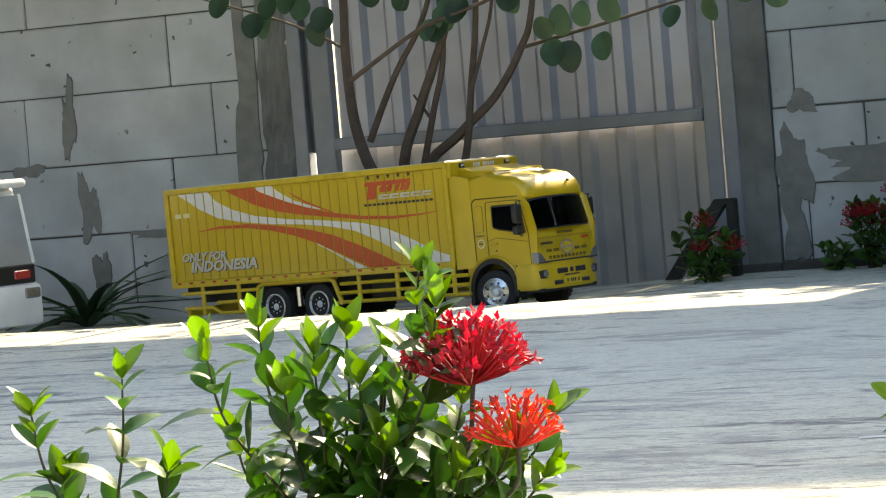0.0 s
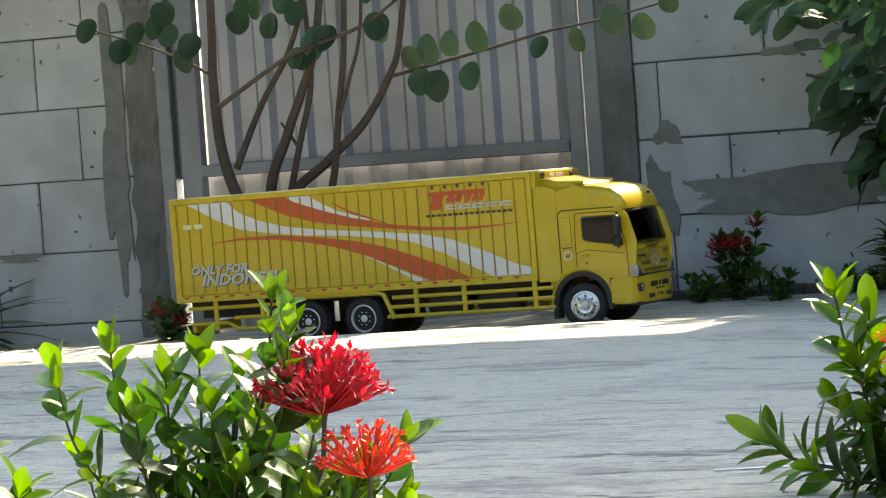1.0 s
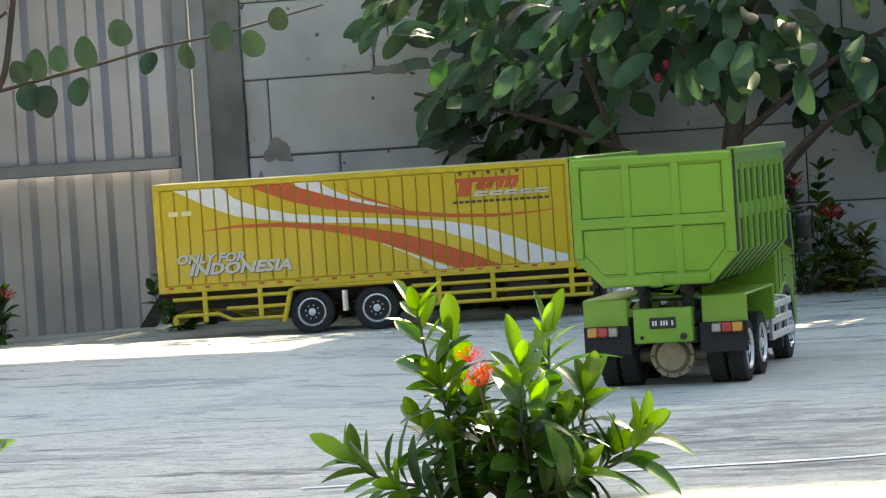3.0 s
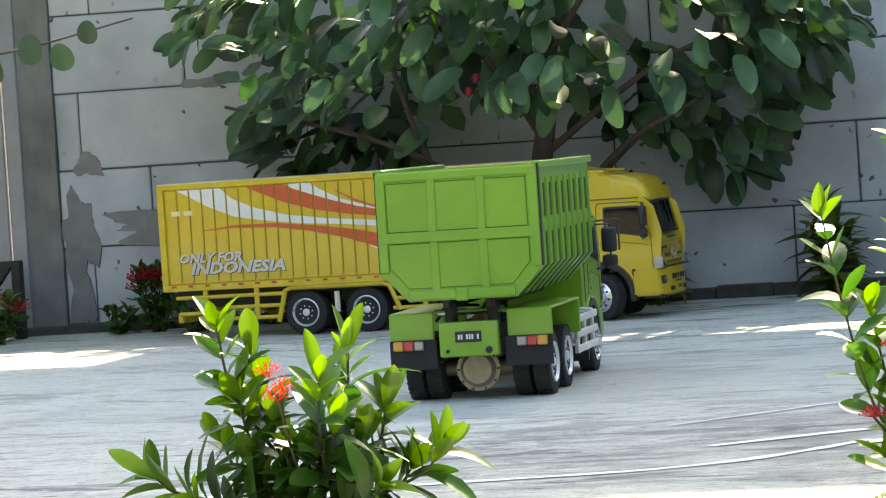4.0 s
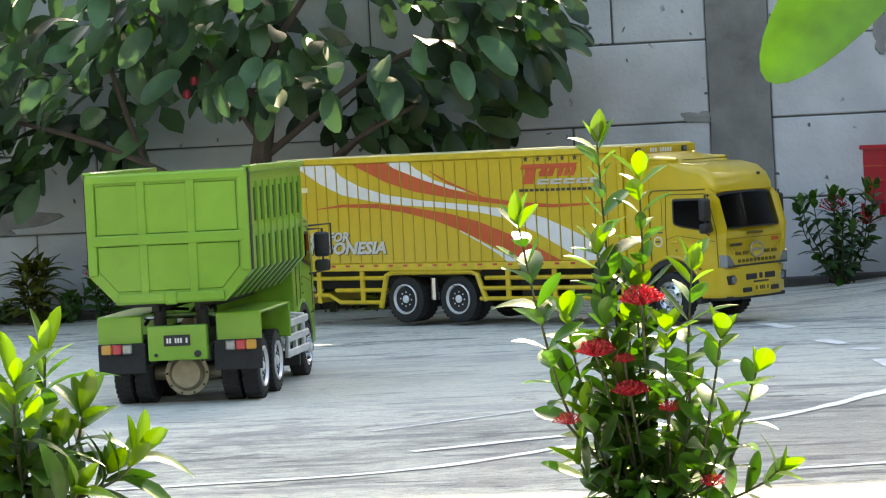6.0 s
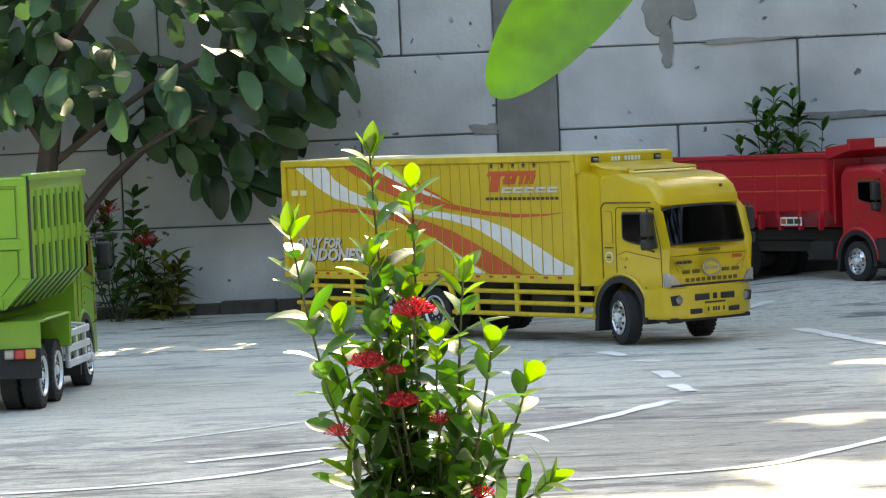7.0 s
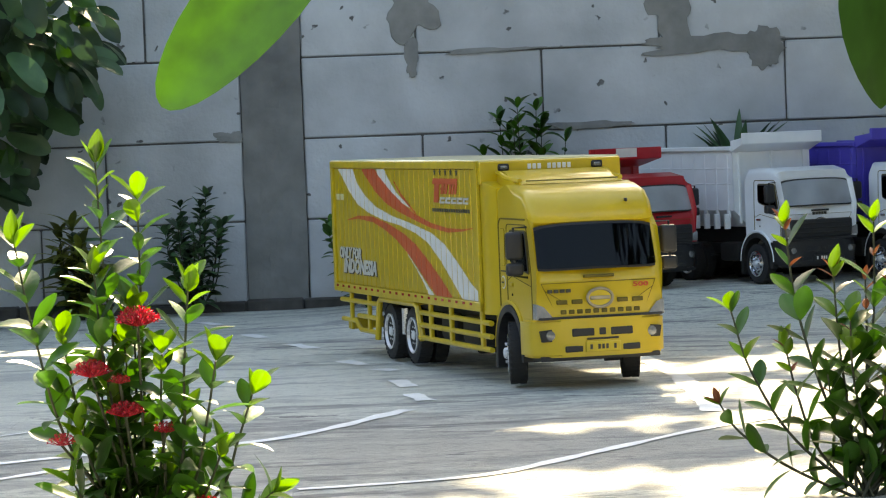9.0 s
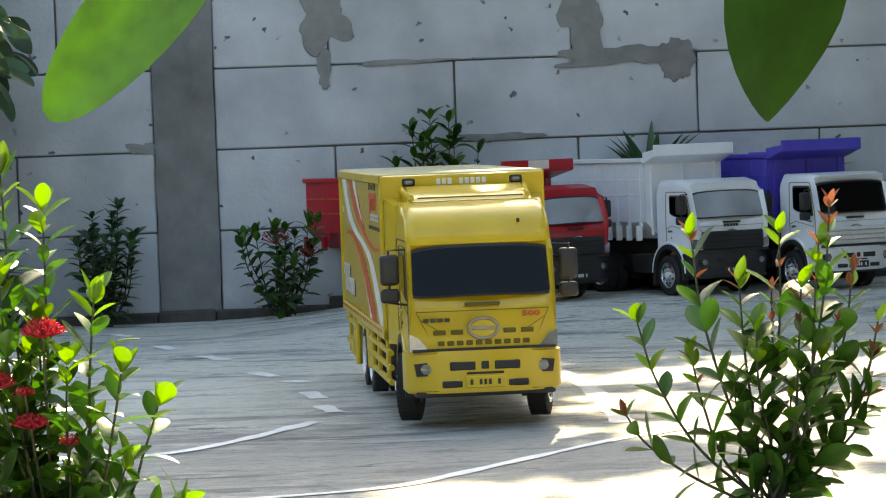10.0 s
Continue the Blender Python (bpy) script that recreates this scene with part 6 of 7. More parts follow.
# tall bush with many small crimson heads
b3 = bush("flowering_bush", "tall narrow bush with small crimson flower heads", (-0.255, 3.52, 0),
          depth_spread([(-0.294, .410), (-0.25, .368), (-0.385, .325), (-0.199, .268), (-0.172, .190), (-0.134, .152), (-0.115, .045), (-0.337, .222), (-0.30, .29), (-0.26, .25), (-0.23, .20), (-0.30, .18), (-0.21, .13), (-0.32, .12), (-0.28, .14), (-0.25, .10), (-0.17, .09), (-0.23, .06), (-0.29, .07), (-0.33, .06), (-0.27, .21)], 3.5, 6, 0.05),
          FRESH, YOUNG, 14, 0.0222, 1.18, start=0.12, lean=0.6)
for k, (x, z, r) in enumerate(((-.253, .246, .016), (-.305, .191, .014), (-.27, .146, .013), (-.228, .124, .009), (-.187, .042, .010), (-.34, .115, .010), (-.275, .178, .008))):
    flower_head(b3, (x + 0.255, -0.045, z), r * 0.92, petal_red, random.Random(40 + k), 80 if r > 0.012 else 40, 0.8)
    q = bmesh.new()
    put_tube(q, [(0.0, 0, 0.0), ((x + 0.255) * 0.6, -0.02, z * 0.5), (x + 0.255, -0.045, z - r * 0.8)], 0.0017, 5)
    part("flower_stalk", q, green_stem, b3)
# airy bush with bronze tips
bush("flowering_bush", "airy bush with glossy leaves and bronze young tips", (0.55, 3.62, 0),
          depth_spread([(.504, .300), (.435, .198), (.417, .086), (.675, .332), (.612, .300), (.561, .240), (.637, .232), (.73, .188), (.66, .285), (.716, .098), (.58, .18), (.55, .12), (.66, .15), (.70, .25), (.62, .10), (.50, .15), (.60, .23), (.68, .19), (.72, .14)], 3.9, 7, 0.06, -0.22),
          [leaf_data("leaf", 0.056, 0.026, leaf_fresh, "obovate", 0.25, 0.25), leaf_data("leaf", 0.050, 0.024, leaf_fresh, "obovate", -0.05, 0.3)], YOUNG + BRONZE + BRONZE, 15, 0.029, 0.97, start=0.15, lean=0.5, fresh_from=0.78)


# near leaves on an overhanging branch
def near_branch():
    t = empty("overhanging_branch", "branch with large bright green leaves over the yard", "branch", at=Matrix.Translation((1.7, 1.55, 0)))
    q = bmesh.new()
    put_tube(q, curve_points([(0, 0, -0.02), (-0.05, 0, 0.5), (-0.35, 0, 0.72), (-1.1, -0.03, 0.66), (-1.66, -0.05, 0.60), (-1.8, -0.05, 0.58)], 8), 0.022, 8, 0.004)
    part("limb", q, bark, t, smooth=True)
    near_me = leaf_data("near_leaf", 0.122, 0.052, leaf_near, "round", 0.06, 0.10, 14)
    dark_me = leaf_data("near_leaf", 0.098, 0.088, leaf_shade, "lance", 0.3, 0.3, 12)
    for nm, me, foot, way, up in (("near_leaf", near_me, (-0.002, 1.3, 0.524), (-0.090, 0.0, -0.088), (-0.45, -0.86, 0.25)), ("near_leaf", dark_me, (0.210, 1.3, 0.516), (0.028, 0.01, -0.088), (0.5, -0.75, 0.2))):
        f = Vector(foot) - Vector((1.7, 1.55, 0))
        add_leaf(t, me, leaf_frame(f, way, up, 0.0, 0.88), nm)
        q = bmesh.new()
        put_tube(q, [f, f + Vector((0.01, 0, 0.04)), (f.x + 0.02, -0.10, 0.612)], 0.0016, 5)
        part("petiole", q, green_stem, t)
    rng = random.Random(77)
    for k in range(60):
        x = rng.uniform(-1.56, -0.2)
        add_leaf(t, near_me, leaf_frame((x, rng.uniform(-0.1, 0.05), 0.66), (rng.uniform(-1, 1), rng.uniform(-0.6, 1), rng.uniform(0.1, 0.9))), "near_leaf")
    return t


near_branch()


# ---- round-leaved tree before the gate ----
def round_tree():
    y0 = 7.50
    base = Vector((-3.495, y0, ground_z(-3.495, y0)))
    t = empty("tree", "thin multi-stemmed tree with sparse round grey-green leaves", "tree", at=Matrix.Translation(base))
    rng = random.Random(5)
    stems = (([(-3.50, 0), (-3.593, .265), (-3.649, .349), (-3.685, .476), (-3.694, .644), (-3.688, .79), (-3.676, 1.25)], .020, .010),
             ([(-3.49, 0), (-3.56, .32), (-3.50, .498), (-3.45, .609), (-3.397, .763), (-3.33, 1.25)], .017, .009),
             ([(-3.65, .42), (-3.60, .52), (-3.553, .603), (-3.48, .713), (-3.436, .852), (-3.40, 1.2)], .010, .006))
    stems += (
             ([(-3.48, 0), (-3.52, .30), (-3.396, .425), (-3.295, .51), (-3.215, .625), (-3.174, .742), (-3.10, 1.2)], .016, .007),
             ([(-3.49, 0), (-3.45, .2), (-3.386, .359), (-3.354, .544), (-3.323, .756), (-3.30, 1.2)], .013, .007),
             ([(-3.52, .30), (-3.47, .48), (-3.43, .62), (-3.43, .78), (-3.45, 1.2)], .010, .006),
             ([(-3.668, .58), (-3.60, .62), (-3.45, .70), (-3.26, .755), (-3.15, .82)], .007, .004),
             ([(-3.352, .52), (-3.31, .63), (-3.27, .77), (-3.25, 1.1)], .006, .004),
             ([(-3.215, .625), (-3.083, .649), (-2.93, .677), (-2.779, .706), (-2.60, .73), (-2.35, .78)], .0055, .002),
             ([(-3.69, .66), (-3.76, .70), (-3.88, .755), (-4.10, .83)], .005, .002),
             ([(-3.48, .47), (-3.52, .53)], .005, .003))
    for pts, r0, r1 in stems:
        q = bmesh.new()
        dy = rng.uniform(-0.03, 0.03)
        put_tube(q, curve_points([(x + 3.495, dy * min(1, z * 3), z - base.z - (0.02 if z == 0 else 0)) for x, z in pts], 6), r0, 8, r1)
        part("limb", q, bark, t, smooth=True)
    rl = [leaf_data("leaf", 0.076, 0.062, leaf_round, "round", 0.25, 0.22, 9), leaf_data("leaf", 0.070, 0.060, leaf_round, "round", -0.15, 0.28, 9)]
    for x, z in ((-3.134, .675), (-3.087, .68), (-3.029, .698), (-2.954, .701), (-3.11, .602), (-3.07, .595), (-2.974, .608), (-2.791, .658), (-2.686, .683), (-3.213, .738), (-3.384, .733),
                 (-3.444, .681), (-3.913, .737), (-4.03, .80), (-3.761, .708), (-3.803, .771), (-2.60, .72), (-2.52, .70), (-2.45, .76), (-3.5, .77), (-2.86, .75), (-3.6, .79), (-3.58, .822), (-3.54, .826), (-3.47, .828), (-3.44, .797), (-3.40, .715), (-3.42, .684), (-3.36, .731), (-3.22, .752),
                 (-3.24, .83), (-3.89, .78), (-3.83, .797), (-3.81, .828), (-3.94, .74), (-3.74, .74), (-3.51, .774)):
        s = -1 if z < 0.66 else 1
        d = Vector((rng.uniform(-0.35, 0.35), -0.25, s * 0.9 if z > 0.6 and x > -3.2 else -0.9))
        f = Vector((x + 3.495, -0.02, z - base.z)) - d.normalized() * 0.038
        add_leaf(t, rng.choice(rl), leaf_frame(f, d, (rng.uniform(-0.3, 0.3), -1, 0.2), rng.uniform(-0.3, 0.3), rng.uniform(0.85, 1.1)))
    # high crown, over the gate
    q = bmesh.new()
    for k in range(2700):
        x, y, z = rng.uniform(-4.95, -2.1), rng.uniform(6.2, 7.85), rng.uniform(1.40, 1.85)
        z += max(0, (y - 7.7)) * 0.5
        d = Vector((rng.uniform(-1, 1), rng.uniform(-1, 1), rng.uniform(-0.7, 0.3))).normalized()
        s = d.cross(Vector((rng.uniform(-0.3, 0.3), rng.uniform(-0.3, 0.3), 1))).normalized()
        c = Vector((x + 3.495, y - y0, z - base.z))
        L, W = rng.uniform(0.07, 0.10), rng.uniform(0.032, 0.045)
        q.faces.new([q.verts.new(c + v) for v in (Vector(), d * L * 0.3 + s * W, d * L * 0.75 + s * W * 0.8, d * L, d * L * 0.75 - s * W * 0.8, d * L * 0.3 - s * W)])
    # unseen leaves added to the left to cut sky light on wall_1
    for k in range(1500):
        c = Vector((rng.uniform(-7.2, -4.3) + 3.495, rng.uniform(4.8, 7.8) - y0, rng.uniform(1.5, 2.1) - base.z))
        d = Vector((rng.uniform(-1, 1), rng.uniform(-1, 1), rng.uniform(-0.5, 0.3))).normalized()
        s = d.cross(Vector((rng.uniform(-0.3, 0.3), rng.uniform(-0.3, 0.3), 1))).normalized()
        L, W = rng.uniform(0.10, 0.15), rng.uniform(0.045, 0.06)
        q.faces.new([q.verts.new(c + v) for v in (Vector(), d * L * 0.3 + s * W, d * L * 0.75 + s * W * 0.8, d * L, d * L * 0.75 - s * W * 0.8, d * L * 0.3 - s * W)])
    tagged(part("crown", q, leaf_round, t), kind="stuff")
    for k in range(16):
        a = rng.uniform(0, 6.28)
        r = rng.uniform(0.5, 1.5)
        q = bmesh.new()
        put_tube(q, curve_points([(rng.uniform(-0.2, 0.25), 0, 1.15), (math.cos(a) * r * 0.5, -0.35 + math.sin(a) * r * 0.3, 1.45), (math.cos(a) * r, -0.7 + math.sin(a) * r * 0.7, 1.62)], 5), 0.009, 6, 0.003)
        part("limb", q, bark, t)
    return t


round_tree()


# ---- dark broad-leaved tree by the wall ----
def dark_tree():
    base = Vector((-1.405, 7.70, ground_z(-1.405, 7.70)))
    t = empty("tree", "dense low tree with large dark green leaves and red fruits", "tree", at=Matrix.Translation(base))
    rng = random.Random(8)
    limbs = [([(0, 0, -0.02), (0.0, 0, 0.30), (0.03, 0, 0.55), (0.02, 0.02, 1.0), (0.0, 0, 1.9)], 0.032, 0.015)]
    for tip in ((-0.28, -0.05, 0.40), (-0.75, -0.1, 0.55), (-0.55, 0.1, 0.85), (0.42, -0.1, 0.50), (0.62, 0.0, 0.70), (0.35, -0.2, 0.9), (-0.2, -0.25, 0.75), (-0.4, 0.1, 1.4), (0.4, 0.05, 1.5), (0.1, -0.3, 1.7)):
        z0 = max(0.12, tip[2] - 0.32)
        limbs.append(([(0.01, 0, z0), (tip[0] * 0.5, tip[1] * 0.5, z0 + (tip[2] - z0) * 0.65), tip], 0.010, 0.004))
    limbs.append(([(-0.02, 0, 0.0), (-0.18, 0, 0.2), (-0.28, -0.03, 0.42), (-0.36, -0.05, 0.7)], 0.011, 0.006))
    limbs.append(([(0.02, 0, 0.1), (0.13, 0, 0.3), (0.30, -0.03, 0.46)], 0.014, 0.006))
    for pts, r0, r1 in limbs:
        q = bmesh.new()
        put_tube(q, curve_points(pts, 6), r0, 9, r1)
        part("limb", q, bark, t, smooth=True)
    big = [leaf_data("leaf", 0.112, 0.056, leaf_dark, "ellipse", 0.35, 0.20, 8), leaf_data("leaf", 0.125, 0.060, leaf_dark, "ellipse", 0.25, 0.22, 8),
           leaf_data("leaf", 0.100, 0.050, leaf_dark, "ellipse", 0.55, 0.28, 8), leaf_data("leaf", 0.115, 0.054, leaf_dark, "obovate", 0.1, 0.30, 8)]
    pale = leaf_data("leaf", 0.09, 0.045, leaf_fresh, "obovate", 0.2, 0.3, 8)

    def low_edge(x):
        """Underside of the crown across its width."""
        return 0.40 + 0.05 * math.sin(x * 9 + 1.0) + 0.06 * math.exp(-((x + 0.25) / 0.18) ** 2) + 0.02 * math.sin(x * 23) - 0.17 * math.exp(-((x + 0.62) / 0.2) ** 2) - 0.09 * math.exp(-((x - 0.50) / 0.2) ** 2)
    spots = []
    while len(spots) < 640:
        x, z = rng.uniform(-0.82, 0.76), rng.uniform(0.22, 0.92)
        edge = abs(x + 0.07) / 0.82
        lo = low_edge(x) + 0.05 + 0.16 * max(0, edge - 0.72) * 3
        if z < lo or (edge > 0.9 and z > 0.75 and rng.random() < 0.6):
            continue
        if noise.noise(Vector((x * 4.5, z * 4.5, 2.2))) < -0.2:
            continue
        spots.append((x, rng.uniform(-0.40 if z > 0.52 else 0.0, 0.14) * math.sqrt(max(0.1, 1 - edge * edge * 0.8)), z))
    for x, y, z in spots:
        out = Vector((x * 1.0 + rng.uniform(-0.5, 0.5), y - 0.35 + rng.uniform(-0.4, 0.3), rng.uniform(-1.1, 0.30)))
        # extra pale leaves at the upper right put the sunlit look into colour
        me = pale if (rng.random() < 0.05 or (z > 0.7 and x > 0.35 and rng.random() < 0.3)) else rng.choice(big)
        add_leaf(t, me, leaf_frame((x, y, z), out, (rng.uniform(-0.5, 0.5), -0.55, 0.9), rng.uniform(-0.6, 0.6), rng.uniform(0.75, 1.1)))
    q = bmesh.new()
    for k in range(420):
        a, r = rng.uniform(0, 6.28), math.sqrt(rng.random())
        z = rng.uniform(0.8, 1.5)
        w = 0.85 if z < 1.8 else 0.85 * (2.9 - z) / 1.1
        if math.cos(a) * r < -0.25 and z > 0.9:
            continue
        c = Vector((-0.05 + math.cos(a) * r * w, -0.12 + math.sin(a) * r * 0.42, z))
        d = Vector((math.cos(a) + rng.uniform(-0.6, 0.6), math.sin(a) + rng.uniform(-0.6, 0.6), rng.uniform(-0.9, 0.3))).normalized()
        s = d.cross(Vector((rng.uniform(-0.4, 0.4), 0, 1))).normalized()
        L, W = rng.uniform(0.09, 0.14), rng.uniform(0.026, 0.038)
        q.faces.new([q.verts.new(c + v) for v in (Vector(), d * L * 0.35 + s * W, d * L * 0.7 + s * W * 0.8, d * L, d * L * 0.7 - s * W * 0.8, d * L * 0.35 - s * W)])
    for k in range(200):
        x, z = rng.uniform(-0.8, 0.66), rng.uniform(0.42, 0.98)
        if z < low_edge(x) + 0.09:
            continue
        c = Vector((x, rng.uniform(-0.05, 0.3), z))
        d = Vector((rng.uniform(-1, 1), rng.uniform(-0.6, 0.3), rng.uniform(-0.9, 0.2))).normalized()
        s = d.cross(Vector((rng.uniform(-0.3, 0.3), -0.6, 0.6))).normalized()
        L, W = rng.uniform(0.08, 0.12), rng.uniform(0.024, 0.032)
        q.faces.new([q.verts.new(c + v) for v in (Vector(), d * L * 0.35 + s * W, d * L * 0.7 + s * W * 0.8, d * L, d * L * 0.7 - s * W * 0.8, d * L * 0.35 - s * W)])
    tagged(part("crown", q, leaf_dark, t), kind="stuff")
    for x, y, z in ((-0.105, -0.30, 0.545), (-0.09, -0.28, 0.575)):
        q = bmesh.new()
        put_lathe(q, [(-0.011, 0.002), (-0.008, 0.008), (0.0, 0.010), (0.008, 0.007), (0.011, 0.002)], (x, y, z), "z", 12)
        part("fruit", q, petal_red, t, "small dark red fruit", smooth=True)
    return t


dark_tree()


# ---- unseen tree added behind the wall, whose crown shades the yard ----
def shade_tree():
    base = Vector((1.4, 9.0, ground_z(1.4, 9.0)))
    t = empty("tree", "unseen tree added behind the wall, its crown dappling the yard", "tree", at=Matrix.Translation(base))
    rng = random.Random(31)
    q = bmesh.new()
    put_tube(q, curve_points([(0, 0, -0.05), (0.03, -0.05, 0.8), (0.0, -0.2, 1.5), (0.0, -0.5, 2.0)], 6), 0.07, 10, 0.035)
    part("trunk", q, bark, t, smooth=True)
    for k in range(14):
        a = 2 * math.pi * k / 14
        q = bmesh.new()
        put_tube(q, curve_points([(0, -0.3, 1.5), (math.cos(a) * 0.8, -1.0 + math.sin(a) * 0.5, 1.85), (math.cos(a) * 1.1, -1.4 + math.sin(a) * 1.0, 2.1)], 5), 0.022, 6, 0.004)
        part("limb", q, bark, t)
    q = bmesh.new()
    made = 0
    while made < 1700:
        x, y, z = rng.uniform(0.45, 2.6), rng.uniform(5.9, 8.6), rng.uniform(1.75, 2.3)
        # leaf gaps are placed by where their sun patches land on the ground
        gx, gy = x - z * 0.16, y - z * 1.29
        gap = noise.noise(Vector((gx * 1.0 + gy * 0.5, gy * 4.2, 4.0)))
        if gap > (-0.20 if gx > 0.42 else -0.08 if gy < 4.2 else 0.32):
            continue
        d = Vector((rng.uniform(-1, 1), rng.uniform(-1, 1), rng.uniform(-0.6, 0.3))).normalized()
        s = d.cross(Vector((rng.uniform(-0.4, 0.4), rng.uniform(-0.4, 0.4), 1))).normalized()
        c = Vector((x, y, z)) - base
        L, W = rng.uniform(0.08, 0.13), rng.uniform(0.03, 0.045)
        q.faces.new([q.verts.new(c + v) for v in (Vector(), d * L * 0.3 + s * W, d * L * 0.75 + s * W * 0.8, d * L, d * L * 0.75 - s * W * 0.8, d * L * 0.3 - s * W)])
        made += 1
    # extra unseen leaves added to take sky and bounced light off the right wall
    for k in range(3000):
        c = Vector((rng.uniform(1.55, 4.1), rng.uniform(2.8, 8.6), rng.uniform(1.8, 2.5))) - base
        d = Vector((rng.uniform(-1, 1), rng.uniform(-1, 1), rng.uniform(-0.5, 0.3))).normalized()
        s = d.cross(Vector((rng.uniform(-0.4, 0.4), rng.uniform(-0.4, 0.4), 1))).normalized()
        L, W = rng.uniform(0.11, 0.17), rng.uniform(0.045, 0.06)
        q.faces.new([q.verts.new(c + v) for v in (Vector(), d * L * 0.3 + s * W, d * L * 0.75 + s * W * 0.8, d * L, d * L * 0.75 - s * W * 0.8, d * L * 0.3 - s * W)])
    tagged(part("crown", q, leaf_round, t), kind="stuff")
    return t


shade_tree()


# ---- small plants along the wall ----
def strap_plant(name, label, base, n, length, width, mat, seed, arch=0.7, upright=0.4, category="plant"):
    rng = random.Random(seed)
    t = empty(name, label, category, "plants along the wall", Matrix.Translation(base))
    for k in range(n):
        a = 2 * math.pi * k / n + rng.uniform(-0.3, 0.3)
        up = upright + rng.uniform(0, 0.9)
        me = leaf_data("leaf", length * rng.uniform(0.75, 1.1), width * rng.uniform(0.8, 1.15), mat, "strap", arch * rng.uniform(0.5, 1.2) * (1.2 - 0.5 * min(1, up)), 0.35, 9)
        add_leaf(t, me, leaf_frame((math.cos(a) * 0.008, math.sin(a) * 0.008, -0.005), (math.cos(a), math.sin(a) * 0.8, up * 1.6), (0, 0, 1), rng.uniform(-0.2, 0.2)))
    return t


def wall_shrub(label, base, height, spread, stems, leaves, young, seed, flowers=0, fmat=None, spacing=0.022, size=1.0):
    rng = random.Random(seed)
    tips = [(base[0] + spread * math.cos(2.4 * k) * rng.uniform(0.2, 1), base[1] + min(0.06, spread * 0.6) * math.sin(2.4 * k), base[2] + height * rng.uniform(0.55, 1.0)) for k in range(stems)]
    t = bush("shrub", label, base, tips, leaves, young, seed, spacing, size, group="plants along the wall", start=0.2, lean=0.5, category="shrub")
    for k in range(flowers):
        tip = Vector(tips[k % stems]) - Vector(base)
        flower_head(t, tip + Vector((0, -0.01, 0.004)), rng.uniform(0.012, 0.024), fmat or petal_red, rng, 22)
    return t


def gz(x, y):
    return ground_z(x, y)


strap_plant("lily_plant", "dark green lily with long arching strap leaves", (-4.66, 7.75, gz(-4.66, 7.75)), 24, 0.36, 0.034, leaf_dark, 21, 1.9, 0.50)
wall_shrub("low shrub with red flowers before the gate post", (-2.80, 7.62, gz(-2.80, 7.62)), 0.155, 0.075, 9, FRESH, FRESH, 22, 4, petal_red, 0.02, 1.0)
wall_shrub("low shrub with clustered red flowers by the wall", (-2.43, 7.82, gz(-2.43, 7.82)), 0.20, 0.07, 8, FRESH, FRESH, 23, 8, petal_red, 0.02, 1.0)
DARK_LONG = [leaf_data("leaf", 0.085, 0.024, leaf_dark, "lance", 0.7, 0.25)]
CROTON = [leaf_data("leaf", 0.075, 0.022, leaf_croton, "lance", 0.5, 0.25), leaf_data("leaf", 0.085, 0.024, leaf_croton, "lance", 0.8, 0.25), leaf_data("leaf", 0.065, 0.022, leaf_croton, "obovate", 0.2, 0.25)]
wall_shrub("yellow-green mottled croton by the wall", (-2.02, 7.84, gz(-2.02, 7.84)), 0.15, 0.06, 6, CROTON, CROTON, 24, 0, None, 0.014, 1.0)
wall_shrub("shrub with a few red flowers by the wall", (-1.83, 7.84, gz(-1.83, 7.84)), 0.19, 0.05, 6, FRESH, FRESH, 25, 3)
wall_shrub("tall leafy shrub with red flowers by the wall", (-1.26, 7.80, gz(-1.26, 7.80)), 0.31, 0.10, 9, [LANCE[0], FRESH[0], LANCE[2]], FRESH, 26, 3, petal_red, 0.026, 0.95)
wall_shrub("yellow-green mottled croton by the wall", (-1.14, 7.84, gz(-1.14, 7.84)), 0.15, 0.05, 5, CROTON, CROTON, 27, 0, None, 0.014, 1.0)
wall_shrub("dark bronze and yellow croton by the wall", (-0.715, 7.82, gz(-0.715, 7.82)), 0.22, 0.09, 8, CROTON + DARK_LONG, CROTON, 28, 0, None, 0.016, 1.1)
DARK_SMALL = [leaf_data("leaf", 0.042, 0.020, leaf_dark, "obovate", 0.3, 0.25), leaf_data("leaf", 0.05, 0.02, leaf_dark, "lance", 0.4, 0.25)]
wall_shrub("dark upright shrub by the concrete column", (-0.44, 7.83, gz(-0.44, 7.83)), 0.29, 0.10, 15, DARK_SMALL, DARK_SMALL, 29, 0, petal_red, 0.02, 1.0)
wall_shrub("green shrub with a pink-red flower by the wall", (-0.01, 7.80, gz(-0.01, 7.80)), 0.23, 0.10, 13, DARK_SMALL + FRESH[:1], FRESH, 30, 2, petal_red, 0.022, 1.0)
wall_shrub("leafy green shrub behind the red truck", (0.39, 7.86, gz(0.39, 7.86)), 0.43, 0.13, 15, [LANCE[0], LANCE[2]], LANCE, 31, 0, None, 0.03, 0.85)
strap_plant("dracaena", "spiky dark green plant behind the white truck", (0.90, 7.88, gz(0.9, 7.88) + 0.24), 15, 0.18, 0.034, leaf_dark, 32, 0.35, 0.8)
strap_plant("dracaena", "small spiky plant behind the white truck", (0.79, 7.88, gz(0.79, 7.88) + 0.24), 12, 0.11, 0.024, leaf_dark, 33, 0.4, 0.5)
strap_plant("dracaena", "spiky bronze-green plant behind the blue truck", (1.285, 7.88, gz(1.285, 7.88) + 0.24), 26, 0.13, 0.024, leaf_croton, 34, 0.5, 0.4)
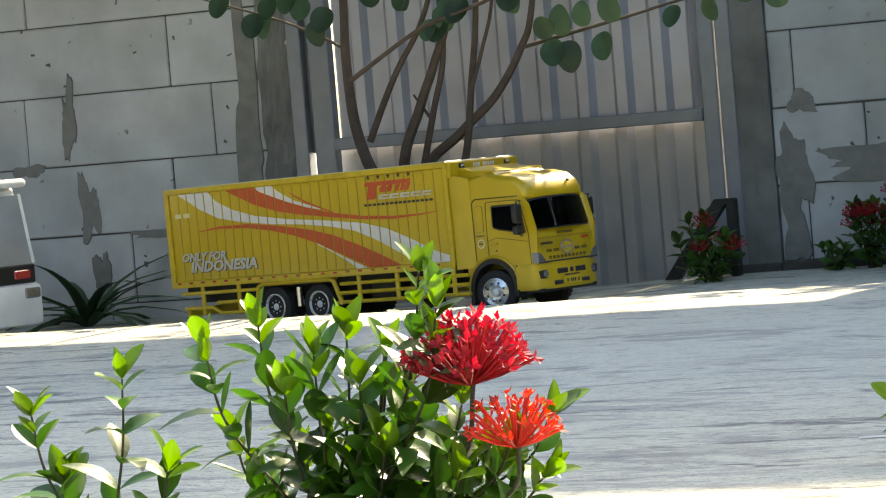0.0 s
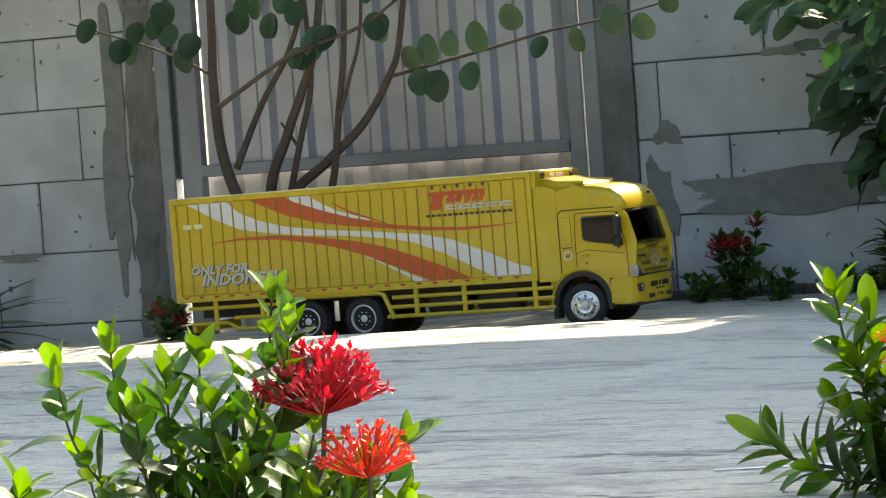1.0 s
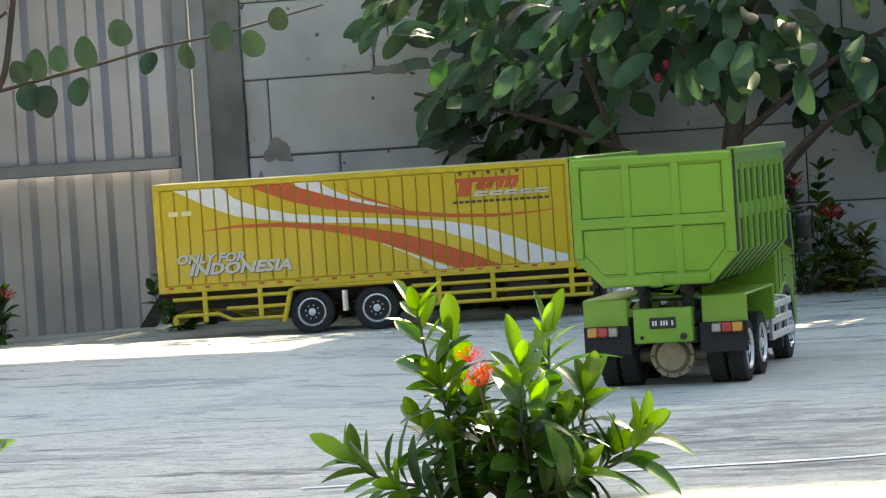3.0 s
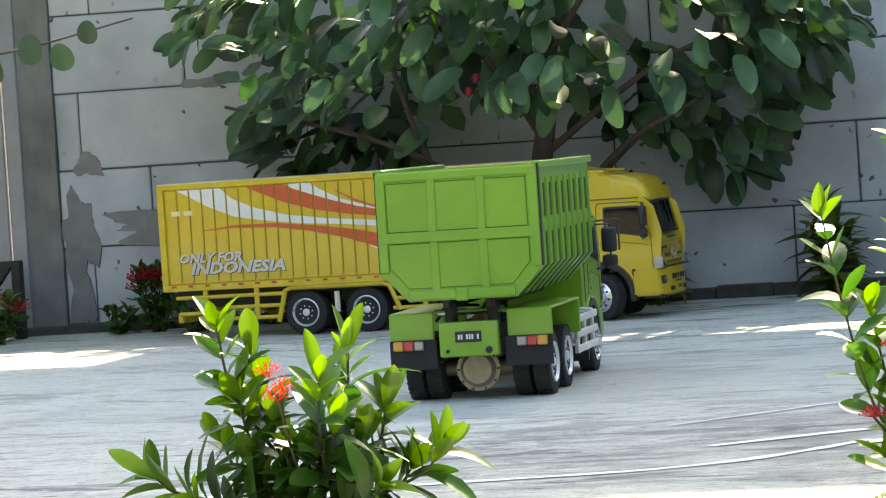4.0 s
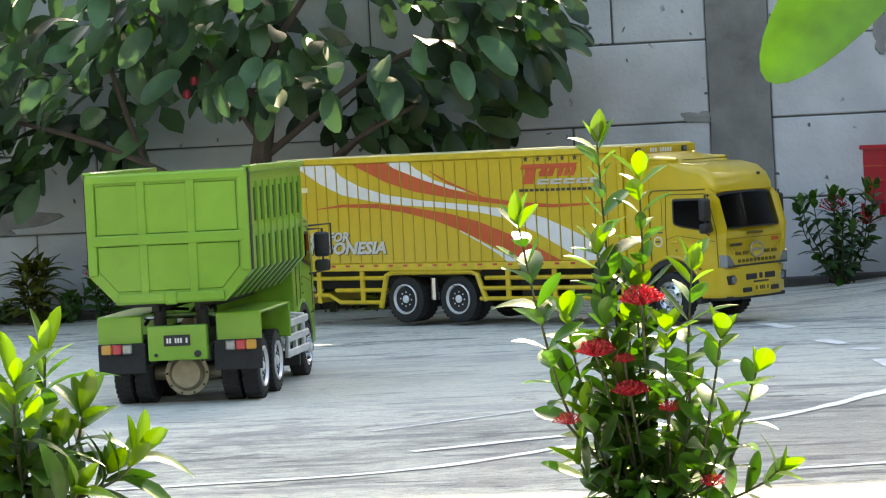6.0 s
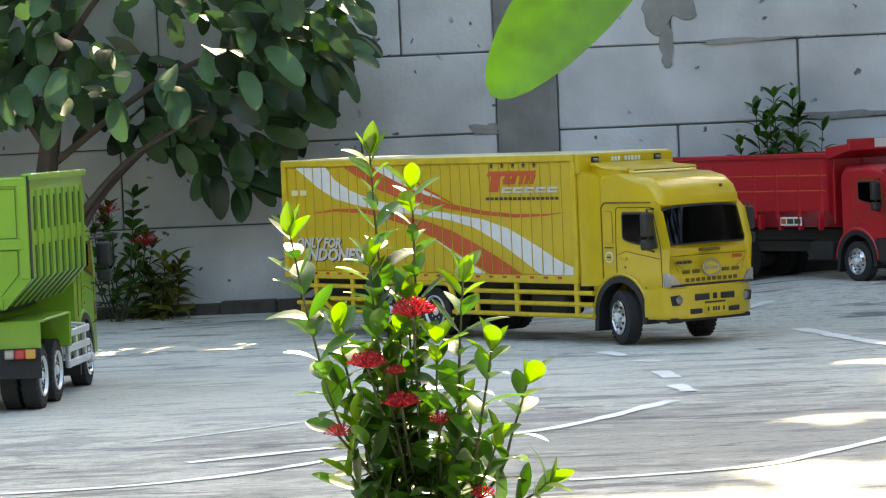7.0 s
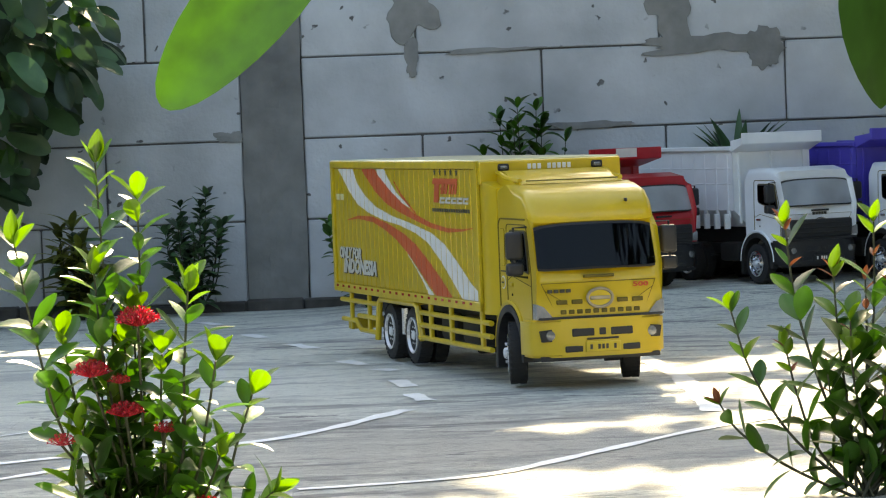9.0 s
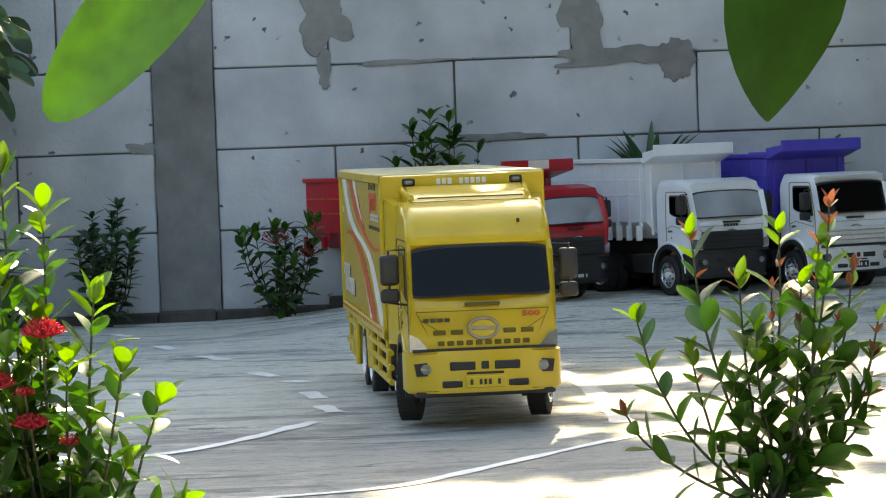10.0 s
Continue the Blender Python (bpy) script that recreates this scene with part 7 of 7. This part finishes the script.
for x in (0.90, 0.79, 1.285):
    q = bmesh.new()
    put_tube(q, [(x, 7.88, gz(x, 7.88) - 0.01), (x + 0.005, 7.88, gz(x, 7.88) + 0.25)], 0.008, 7, 0.006)
    for o in bpy.data.objects:
        if o.name.startswith("dracaena") and o.type == "EMPTY" and abs(o.location.x - x) < 0.01:
            for v in q.verts:
                v.co -= o.location
            part("stem", q, bark, o)
            break
wall_shrub("low weedy shrub at the foot of the wall", (-2.30, 7.70, gz(-2.30, 7.70)), 0.06, 0.07, 6, FRESH, FRESH, 35, 0, None, 0.02, 0.9)

wall_shrub("low shrub with a red flower before the gate", (-3.31, 7.64, gz(-3.31, 7.64)), 0.13, 0.06, 7, FRESH, FRESH, 36, 2, petal_red, 0.02, 0.95)
wall_shrub("low shrub with bright red flowers beside the gate", (-3.99, 7.74, gz(-3.99, 7.74)), 0.10, 0.06, 7, FRESH, FRESH, 37, 4, petal_red, 0.02, 0.95)
for x, y, h, seed in ((-2.84, 7.76, 0.07, 38), (-2.52, 7.80, 0.06, 39), (-1.93, 7.86, 0.07, 40), (-2.14, 7.88, 0.05, 41)):
    wall_shrub("low green weeds at the foot of the wall", (x, y, gz(x, y)), h, 0.08, 7, FRESH, FRESH, seed, 0, None, 0.018, 0.8)


# ---- movement ----
# time, place, height, heading and pitch of the box truck
DRIVE = [(0, -3.172, 7.110, -18.2, -0.0116, -1.25), (0.5, -2.921, 7.106, -11.9, -0.0071, -1.08), (1, -2.658, 7.135, -5.1, -0.0034, -0.70), (1.5, -2.411, 7.204, 2.7, -0.0025, -0.2),
         (2, -2.197, 7.300, 10.0, -0.0016, -0.05), (2.5, -1.971, 7.396, 14.0, 0.0, -0.1), (3.0, -1.742, 7.430, 12.4, 0.001, -0.15), (4.5, -1.067, 7.247, -18.5, 0.0055, -0.05), (5.0, -0.860, 7.105, -26.1, 0.008, 0.0),
         (6.5, -0.182, 6.632, -38.8, 0.007, 0.2), (7, -0.016, 6.385, -48.2, 0.003, 0.3), (7.5, 0.100, 6.144, -56.6, 0.002, 0.1), (8, 0.191, 5.927, -62.4, 0.0035, -0.1), (8.5, 0.266, 5.694, -67.9, 0.004, -0.1),
         (9, 0.301, 5.445, -74.7, 0.005, 0.0), (9.5, 0.306, 5.199, -81.5, 0.006, 0.0), (10, 0.281, 4.965, -87.2, 0.006, 0.05)]


def drive_at(t):
    for a, b in zip(DRIVE, DRIVE[1:]):
        if t <= b[0]:
            k = (t - a[0]) / (b[0] - a[0])
            return [a[i] + (b[i] - a[i]) * k for i in (1, 2, 3)]
    return list(DRIVE[-1][1:4])


def motions():
    walk(box_truck, [(t, pose(x, y, z, 0, p, h)) for t, x, y, h, z, p in DRIVE])
    steps = [i * 3 / 30 for i in range(101)]
    rolled, turn, rows = 0.0, [], []
    for i, t in enumerate(steps):
        t = min(t, 10.0)
        x, y, h = drive_at(t)
        if i:
            rolled += math.hypot(x - last[0], y - last[1])
        last = (x, y)
        xa, ya, ha = drive_at(max(0, t - 0.4))
        xb, yb, hb = drive_at(min(10, t + 0.4))
        ds = max(0.05, math.hypot(xb - xa, yb - ya))
        steer = max(-26, min(26, math.degrees(math.atan(0.62 * radians(hb - ha) / ds))))
        rows.append((t, math.degrees(rolled / 0.052), steer))
    for wh, s in box_wheels["front"]:
        walk(wh, [(t, pose(0.103, s * 0.098, 0.052, 0, 0, steer + (0 if s < 0 else 180)) @ pose(0, 0, 0, 0, -s * a, 0)) for t, a, steer in rows])
    for wh, s, x in box_wheels["rear"]:
        walk(wh, [(t, pose(x, s * 0.102, 0.052, 0, 0, 0 if s < 0 else 180) @ pose(0, 0, 0, 0, -s * a, 0)) for t, a, steer in rows])


motions()
